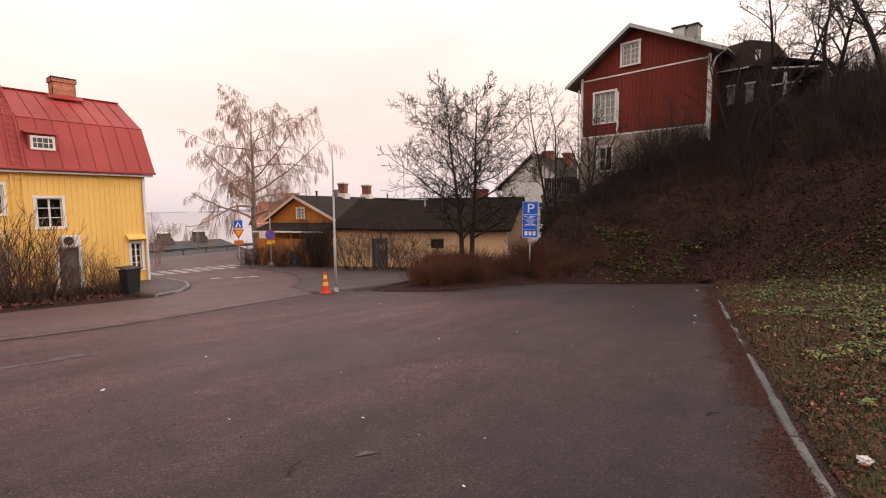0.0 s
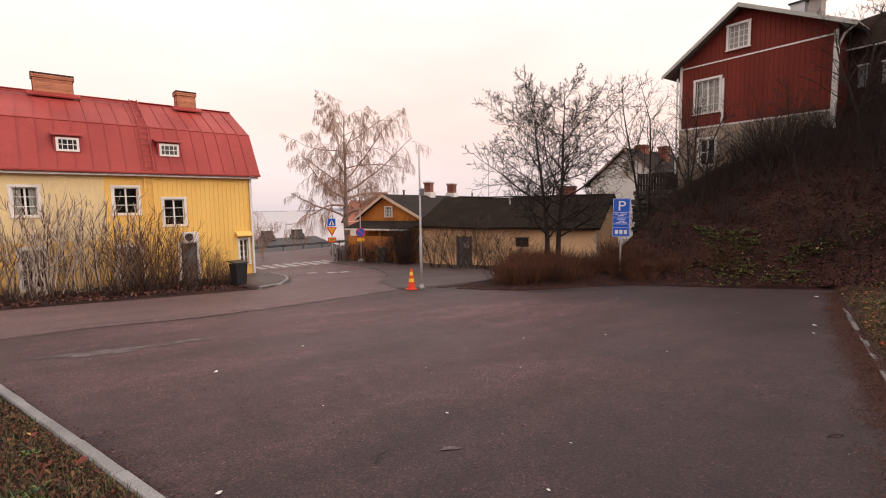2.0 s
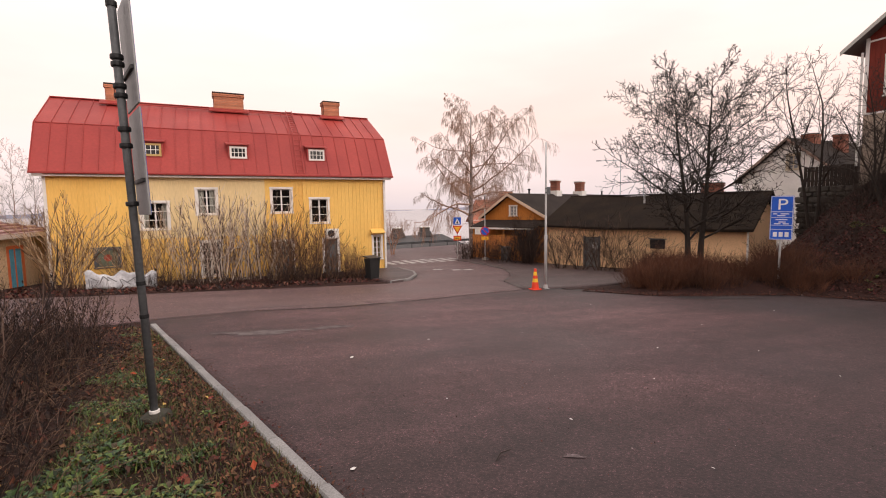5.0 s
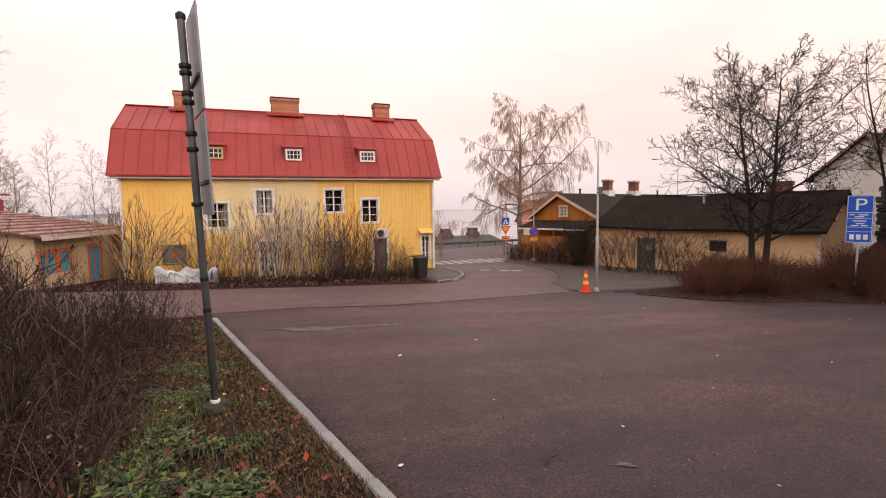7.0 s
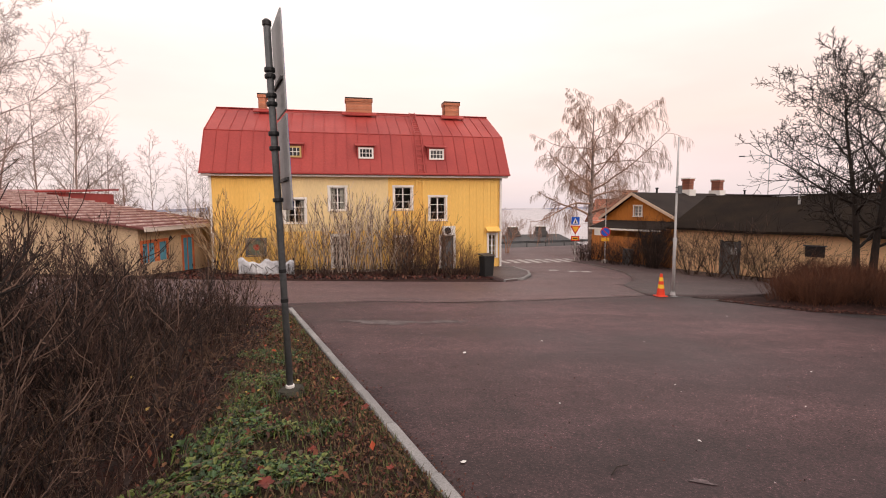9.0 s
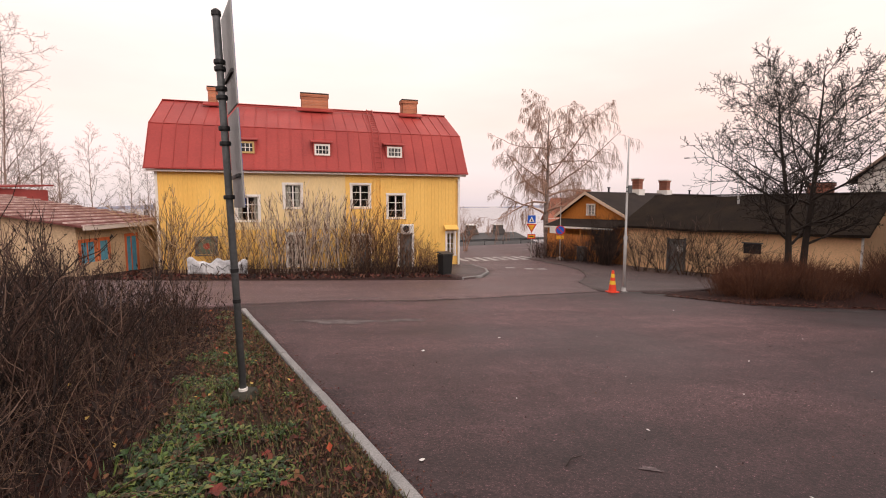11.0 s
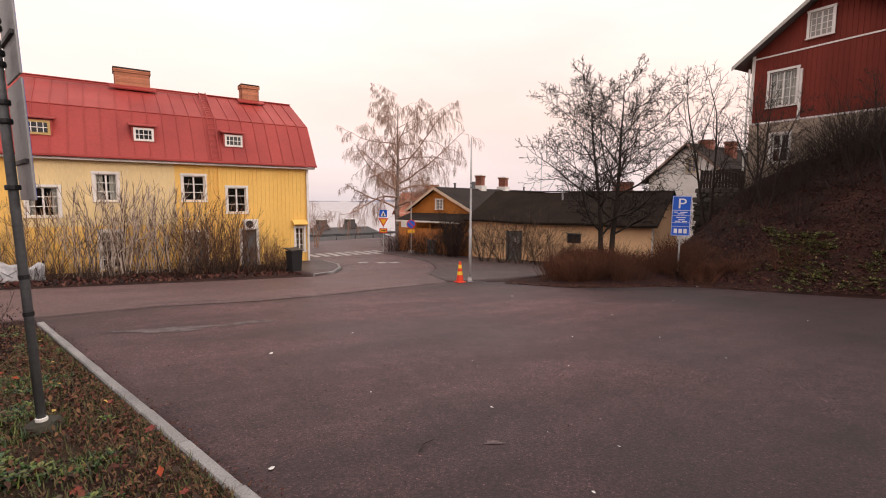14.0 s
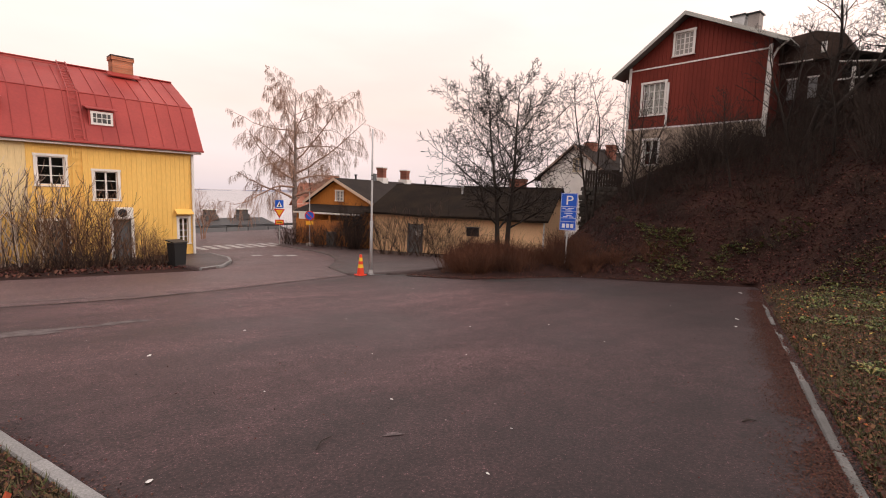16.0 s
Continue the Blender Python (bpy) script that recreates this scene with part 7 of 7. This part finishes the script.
for _ in range(14):
    # a few single tall shoots at the rim, against the street
    spots.append((rnd.uniform(-2.2, -1.45), rnd.uniform(6.2, 9.6), rnd.uniform(0.5, 0.8)))
thicket("hedge", "overgrown hedge of thin dark leafless stems", "hedge", spots, HG, TWIG_HEDGE, 7)
STRAW = shade("dry_straw_stems", (0.19, 0.115, 0.075), (0.10, 0.058, 0.040), big=2.0, fine=10, amount=0.25, rough=0.9, bump=0, per_island=0.4)
SW = [shrub_geo(660 + i, 7, 1.05, 0.25, 0, 0.0032, seg=8, lean=1.6, arch=0.30, wander=0.07) for i in range(4)]
spots = [(-1.15 - 1.5 * rnd.random(), rnd.uniform(1.6, 7.5), rnd.uniform(0.6, 1.1)) for _ in range(90)]
thicket("dry_stalks", "thin bent straw-coloured stalks at the foot of the hedge", "dry stalks", spots, SW, STRAW, 8)


# ---- leaves, weeds and grass blades ----
def scatter(name, label, category, pts, normals_up, size, material, seed, fold=0.25, tilt=0.35, lift=0.012, aspect=0.62):
    """Small folded leaves lying on the ground, one mesh."""
    r = np.random.default_rng(seed)
    pts = np.array(pts)
    n = len(pts)
    z = land(pts[:, 0], pts[:, 1]) if normals_up is None else normals_up(pts[:, 0], pts[:, 1])
    a = r.uniform(0, 2 * np.pi, n)
    s = size * r.uniform(0.6, 1.3, n)
    tx, ty = r.normal(0, tilt, n), r.normal(0, tilt, n)
    local = np.array([(-1, 0, 0), (-0.2, -aspect, 1), (1, 0, 0), (-0.2, aspect, 1)])
    v = np.zeros((n, 4, 3))
    for k, (u, w, f) in enumerate(local):
        du, dw = u * s / 2, w * s / 2
        v[:, k, 0] = pts[:, 0] + du * np.cos(a) - dw * np.sin(a)
        v[:, k, 1] = pts[:, 1] + du * np.sin(a) + dw * np.cos(a)
        v[:, k, 2] = z + lift + f * fold * s * 0.5 + du * tx + dw * ty + np.abs(tx) * s * 0.4
    faces = np.arange(n * 4).reshape(n, 4)
    ob = raw(name, v.reshape(-1, 3).tolist(), np.concatenate([faces[:, [0, 1, 2]], faces[:, [0, 2, 3]]]).tolist(), material)
    return tagged(ob, label, category, kind="stuff")


r = np.random.default_rng(3)
# slope
x, y = r.uniform(15, 31, 190000), r.uniform(-10, 13, 190000)
keep = (hill(x, y) > 0.12) & ~((x > 25.9) & (y > 3.5) & (y < 12)) & ~paved(x, y)
pts = np.stack([x, y], 1)[keep][:105000]
rough_land = lambda px, py: land(px, py) + np.array([mnoise.fractal((a * 0.9, b * 0.9, 0), 0.8, 2.1, 4) for a, b in zip(px, py)]) * (0.02 + 0.16 * np.clip(hill(px, py) / 2.0, 0, 1))
scatter("slope_leaves", "thick brown fallen leaves over the slope", "fallen leaves", pts, rough_land, 0.066, LEAF_SLOPE, 1, tilt=0.45, lift=0.02)
# along the south kerb and its grass
u, w = r.uniform(0.5, 15.5, 26000), r.normal(-0.10, 0.13, 26000)
px, py = KERB_CORNER[0] + 0.978 * u + 0.207 * w, KERB_CORNER[1] + 0.207 * u - 0.978 * w
pts = np.stack([px, py], 1)
inn = right_of_kerb(px, py) < 0
scatter("kerb_leaves", "rusty leaf crumbs gathered along the sunken kerb", "fallen leaves", pts[inn & (right_of_kerb(px, py) > -0.75)], lambda a, b: lot_level(a, b), 0.019, LEAF_FALLEN, 2, tilt=0.3, lift=0.004)
u, w = r.uniform(0.5, 16, 22000), r.uniform(0.02, 5.0, 22000)
px, py = KERB_CORNER[0] + 0.978 * u + 0.207 * w, KERB_CORNER[1] + 0.207 * u - 0.978 * w
scatter("bank_leaves", "brown fallen leaves in the grass bank", "fallen leaves", np.stack([px, py], 1)[:16000], None, 0.046, LEAF_VERGE, 3, lift=0.02)
scatter("bank_yellow_leaves", "scattered yellow leaves in the grass bank", "fallen leaves", np.stack([px, py], 1)[16000:17000], None, 0.055, YELLOW_LEAF, 4, lift=0.035)
# west verge
u, w = r.uniform(1.0, 12.5, 12000), r.uniform(0.14, 3.6, 12000)
px, py = KERB_CORNER[0] - 0.2045 * u - 0.979 * w, KERB_CORNER[1] + 0.979 * u - 0.2045 * w
far_enough = np.hypot(px, py) > 1.2
near = np.stack([px, py], 1)[far_enough]
scatter("verge_leaves", "small brown leaves among the verge weeds", "fallen leaves", near[:4000], None, 0.045, LEAF_VERGE, 5, lift=0.045, tilt=0.6)
scatter("verge_bright_leaves", "scattered orange maple leaves on the verge", "fallen leaves", near[5200:5300], None, 0.06, YELLOW_LEAF, 6, lift=0.05)
u2 = r.uniform(0.8, 12.3, 2600)
w2 = -np.abs(r.normal(0, 0.12, 2600))
scatter("gutter_leaves", "leaf crumbs along the west kerb", "fallen leaves", np.stack([KERB_CORNER[0] - 0.2045 * u2 - 0.979 * w2, KERB_CORNER[1] + 0.979 * u2 - 0.2045 * w2], 1), lambda a, b: lot_level(a, b), 0.022, LEAF_FALLEN, 7, lift=0.005)
# brush edge of the lot
t_, d_ = r.uniform(0, 1, 5000), r.exponential(0.5, 5000)
ex, ey = np.interp(t_, np.linspace(0, 1, 7), [11.6, 12.5, 14.0, 15.9, 17.0, 17.5, 17.6]), np.interp(t_, np.linspace(0, 1, 7), [12.5, 10.2, 9.3, 8.2, 4.8, 3.2, 2.8])
scatter("edge_leaves", "dark leaf litter at the far edge of the lot", "fallen leaves", np.stack([ex + d_ * 0.7 - 0.15, ey + d_ * 0.4 - 0.1], 1), lambda a, b: np.maximum(land(a, b), lot_level(a, b) * 1.0), 0.05, LEAF_FALLEN, 8, lift=0.015)
bx, by = r.uniform(-7, 7.5, 4200), r.uniform(20.0, 24.5, 4200)
ok = ~paved(bx, by)
scatter("shrub_bed_leaves", "brown leaves under the house shrubs", "fallen leaves", np.stack([bx, by], 1)[ok], None, 0.12, LEAF_FALLEN, 9, lift=0.03, tilt=0.5)


def rosettes(name, label, centres, leaves, size, material, seed):
    """Low weeds: rings of upturned leaves, one mesh."""
    rr = np.random.default_rng(seed)
    v, f = [], []
    cz = land(centres[:, 0], centres[:, 1])
    for (cx, cy), z in zip(centres, cz):
        s0 = size * rr.uniform(0.5, 1.25)
        for k in range(leaves):
            a = 2 * np.pi * (k + rr.random()) / leaves
            ln, wd, hi = s0 * rr.uniform(0.6, 1.2), s0 * rr.uniform(0.12, 0.30), s0 * rr.uniform(0.2, 0.95)
            c, s = np.cos(a), np.sin(a)
            b = len(v)
            for along, across, up in ((0.05, 0, 0), (0.55, -1, 0.8), (0.55, 1, 0.8), (0.55, 0, 0.68), (1.0, 0, 0.75)):
                v.append((cx + c * along * ln - s * across * wd, cy + s * along * ln + c * across * wd, z + 0.01 + hi * up))
            f += [(b, b + 1, b + 3), (b, b + 3, b + 2), (b + 1, b + 4, b + 3), (b + 3, b + 4, b + 2)]
    ob = raw(name, v, f, material)
    return tagged(ob, label, "weeds", kind="stuff")


def blades(name, label, pts, height, material, seed):
    rr = np.random.default_rng(seed)
    n = len(pts)
    z = land(pts[:, 0], pts[:, 1])
    a = rr.uniform(0, 2 * np.pi, n)
    h = height * rr.uniform(0.4, 1.2, n)
    b = h * rr.uniform(0.3, 1.1, n)
    w = 0.004 + 0.05 * h
    c, s = np.cos(a), np.sin(a)
    v = np.zeros((n, 3, 3))
    v[:, 0] = np.stack([pts[:, 0] - s * w, pts[:, 1] + c * w, z - 0.01], 1)
    v[:, 1] = np.stack([pts[:, 0] + s * w, pts[:, 1] - c * w, z - 0.01], 1)
    v[:, 2] = np.stack([pts[:, 0] + c * b, pts[:, 1] + s * b, z + h], 1)
    ob = raw(name, v.reshape(-1, 3).tolist(), np.arange(n * 3).reshape(n, 3).tolist(), material)
    return tagged(ob, label, "grass", kind="stuff")


u, w = r.uniform(0.8, 12.3, 15000), 0.22 + 2.6 * r.random(15000) ** 0.9
px, py = KERB_CORNER[0] - 0.2045 * u - 0.979 * w, KERB_CORNER[1] + 0.979 * u - 0.2045 * w
clump = np.array([mnoise.noise((a * 1.3, b * 1.3, 3.0)) for a, b in zip(px, py)])
ok = (clump + 0.30 * np.clip(w - 0.8, -0.5, 0.6) > -0.06) & (np.hypot(px, py) > 1.0) & (px > -1.08 - 0.25 * np.clip(py - 5, 0, 1) - 0.2 * np.sin(py * 2.7) * np.cos(py * 4.3))
rosettes("verge_weeds", "low green leafy weeds on the verge", np.stack([px, py], 1)[ok][:8200], 6, 0.052, LEAF_GREEN, 1)
big = ok & (px < -0.35) & (px > -1.25) & (py < 4.4)
rosettes("broad_weeds", "broad-leaved green weeds at the foot of the hedge", np.stack([px, py], 1)[big][:360], 6, 0.085, LEAF_GREEN, 6)
u, w = r.uniform(0.6, 12.5, 24000), 0.04 + 2.4 * r.random(24000) ** 1.3
px, py = KERB_CORNER[0] - 0.2045 * u - 0.979 * w, KERB_CORNER[1] + 0.979 * u - 0.2045 * w
blades("verge_grass", "thin short grass on the verge", np.stack([px, py], 1)[px > -1.15], 0.065, GRASS_BLADE, 2)
lush = np.array([mnoise.noise((a * 1.1, b * 1.1, 15.0)) for a, b in zip(px, py)]) + 0.5 * np.clip(w - 0.7, -0.6, 0.6) > 0.02
lush &= px > -1.1 - 0.22 * np.sin(py * 2.3) * np.cos(py * 5.1 + 1.0)
blades("verge_tufts", "fresh green grass tufts on the verge", np.stack([px, py], 1)[lush] + r.normal(0, 0.02, (int(lush.sum()), 2)), 0.085, LEAF_GREEN, 12)
u, w = r.uniform(0.5, 15.5, 9000), 0.25 + 4.8 * r.random(9000)
px, py = KERB_CORNER[0] + 0.978 * u + 0.207 * w, KERB_CORNER[1] + 0.207 * u - 0.978 * w
clump = np.array([mnoise.noise((a * 0.9, b * 0.9, 7.0)) for a, b in zip(px, py)])
ok = clump + 0.30 * np.clip(w - 1.1, -1, 1) + 0.12 * np.clip((px - 9) / 4, -1, 1) > 0.0
rosettes("bank_weeds", "green leafy weeds on the grass bank", np.stack([px, py], 1)[ok][:5200], 6, 0.085, LEAF_BANK, 3)
u, w = r.uniform(0.5, 16, 32000), r.uniform(0.15, 5.2, 32000)
px, py = KERB_CORNER[0] + 0.978 * u + 0.207 * w, KERB_CORNER[1] + 0.207 * u - 0.978 * w
blades("bank_grass", "thin yellowish grass on the bank", np.stack([px, py], 1), 0.06, GRASS_BLADE, 4)
x, y = r.uniform(16.5, 25, 9000), r.uniform(-4, 9, 9000)
clump = np.array([mnoise.noise((a * 0.6, b * 0.6, 11.0)) for a, b in zip(x, y)])
ok = (clump > 0.20) & (hill(x, y) > 0.15) & (hill(x, y) < 1.9) & ~paved(x, y)
rosettes("slope_weeds", "patches of green weeds low on the slope", np.concatenate([np.stack([x, y], 1)[ok][:1100], np.stack([r.normal(17.9, 0.5, 170), r.normal(5.5, 0.6, 170)], 1)]), 6, 0.12, LEAF_BANK, 5)

# dead leaves still hanging in the hedge
rr = np.random.default_rng(17)
hy = rr.uniform(2.2, 10, 3600)
hx = -1.05 - 0.01 * hy - 3.6 * rr.random(3600) ** 1.3
hz = rr.uniform(0.05, 1.0, 3600) * np.clip(0.5 - 0.45 * (hx + 1.2), 0.5, 1.45)
scatter("hedge_dead_leaves", "withered dark leaves hanging in the hedge", "dead leaves", np.stack([hx, hy], 1), lambda a, b: land(a, b) + hz, 0.034, LEAF_WITHERED, 18, fold=0.7, tilt=0.9)

u, w = r.uniform(0.8, 12.4, 9000), 0.035 + np.abs(r.normal(0, 0.45, 9000))
px, py = KERB_CORNER[0] - 0.2045 * u - 0.979 * w, KERB_CORNER[1] + 0.979 * u - 0.2045 * w
ok = np.hypot(px, py) > 1.2
scatter("verge_edge_leaves", "brown leaf crumbs between weeds and kerb", "fallen leaves", np.stack([px, py], 1)[ok], None, 0.030, LEAF_VERGE, 21, lift=0.025, tilt=0.5)

u, w = r.uniform(0.6, 11, 13000), 0.01 + 1.9 * r.random(13000) ** 1.3
px, py = KERB_CORNER[0] + 0.978 * u + 0.207 * w, KERB_CORNER[1] + 0.207 * u - 0.978 * w
far_off = np.hypot(px, py) > 1.5
scatter("bank_edge_leaves", "leaf crumbs in the grass beside the sunken kerb", "fallen leaves", np.stack([px, py], 1)[far_off], None, 0.030, LEAF_VERGE, 31, lift=0.02, tilt=0.5)
u, w = r.uniform(0.6, 11, 26000), 0.01 + 2.4 * r.random(26000) ** 1.2
px, py = KERB_CORNER[0] + 0.978 * u + 0.207 * w, KERB_CORNER[1] + 0.207 * u - 0.978 * w
far_off = np.hypot(px, py) > 1.2
blades("bank_edge_grass", "short yellowing grass beside the sunken kerb", np.stack([px, py], 1)[far_off], 0.05, GRASS_BLADE, 32)


# single maple leaves with five lobes, lying on the verge and the bank
MAPLE = shade("red_maple_leaf", (0.19, 0.028, 0.016), (0.11, 0.020, 0.013), big=6, fine=40, amount=0.25, rough=0.6, per_object=0.35)


def maple_leaf(x, y, size, turn, seed):
    q = random.Random(seed)
    ring = []
    for i in range(20):
        a = 2 * math.pi * i / 20
        k = 1.0 if i % 4 == 0 else (0.62 if i % 4 == 2 else 0.80)
        ring.append((size * k * math.cos(a), size * k * math.sin(a), size * (0.10 + 0.28 * k * q.random())))
    ob = raw("maple_leaf", [(0, 0, 0)] + ring, [(0, i + 1, (i + 1) % 20 + 1) for i in range(20)], MAPLE)
    ob.matrix_world = pose(x, y, here(x, y) + 0.045, q.uniform(-18, 18), q.uniform(-18, 18), turn)
    tagged(ob, "curled red maple leaf lying on the verge", "leaf", "maple leaves on the verge")


for i, (x, y, size) in enumerate(((0.03, 4.43, 0.075), (0.21, 4.33, 0.065), (-0.49, 3.03, 0.08), (-0.23, 3.49, 0.05), (-0.10, 3.0, 0.045), (-0.75, 3.9, 0.055), (-0.35, 5.6, 0.06), (0.30, 3.1, 0.04),
                                  (-0.62, 2.6, 0.05), (-0.05, 5.3, 0.05), (5.6, -0.35, 0.05), (7.4, -0.2, 0.06), (9.0, -0.5, 0.07))):
    maple_leaf(x, y, size * 0.75, i * 71, 900 + i)

# rusty leaf dust in the gutter of the sunken kerb
u, w = r.uniform(0.4, 12.5, 42000), -np.abs(r.normal(0.02, 0.17, 42000))
px, py = KERB_CORNER[0] + 0.978 * u + 0.207 * w, KERB_CORNER[1] + 0.207 * u - 0.978 * w + 0.12
patchy = np.array([mnoise.noise((a * 1.7, b * 1.7, 21.0)) for a, b in zip(px, py)])
ok = (patchy - 1.1 * np.abs(w) > -0.62) & (right_of_kerb(px, py) < 0.0)
scatter("gutter_dust", "rusty leaf dust and needles in the gutter", "fallen leaves", np.stack([px, py], 1)[ok], lambda a, b: lot_level(a, b), 0.015, LEAF_RUST, 41, tilt=0.25, lift=0.004)

# leaf mould under the hedge
hx, hy = r.uniform(-5.0, -0.95, 11000), r.uniform(0.8, 9.5, 11000)
ok = hx < -1.0 - 0.25 * r.random(11000)
scatter("hedge_leaf_mould", "dark rotting leaves on the soil under the hedge", "fallen leaves", np.stack([hx, hy], 1)[ok], None, 0.048, LEAF_WITHERED, 51, tilt=0.45, lift=0.018)

# crumbs of leaf and grit strewn over the lot
lx, ly = r.uniform(-0.5, 17, 2600), r.uniform(-0.3, 12.5, 2600)
ok = inside(LOT, lx, ly) & (np.hypot(lx, ly) > 1.4)
strewn = np.stack([lx, ly], 1)[ok]
scatter("lot_leaf_crumbs", "tiny dark leaf crumbs strewn over the asphalt", "leaf crumbs", strewn[:900], lambda a, b: lot_level(a, b), 0.020, LEAF_FALLEN, 52, tilt=0.3, lift=0.004)
GRIT = island_colours("pale_grit", [(0.30, 0.24, 0.24), (0.20, 0.15, 0.15), (0.42, 0.36, 0.35), (0.14, 0.10, 0.10)])
scatter("lot_grit", "pale grit and paper crumbs strewn over the asphalt", "grit", strewn[900:1250], lambda a, b: lot_level(a, b), 0.013, GRIT, 53, tilt=0.2, lift=0.003, aspect=0.8)
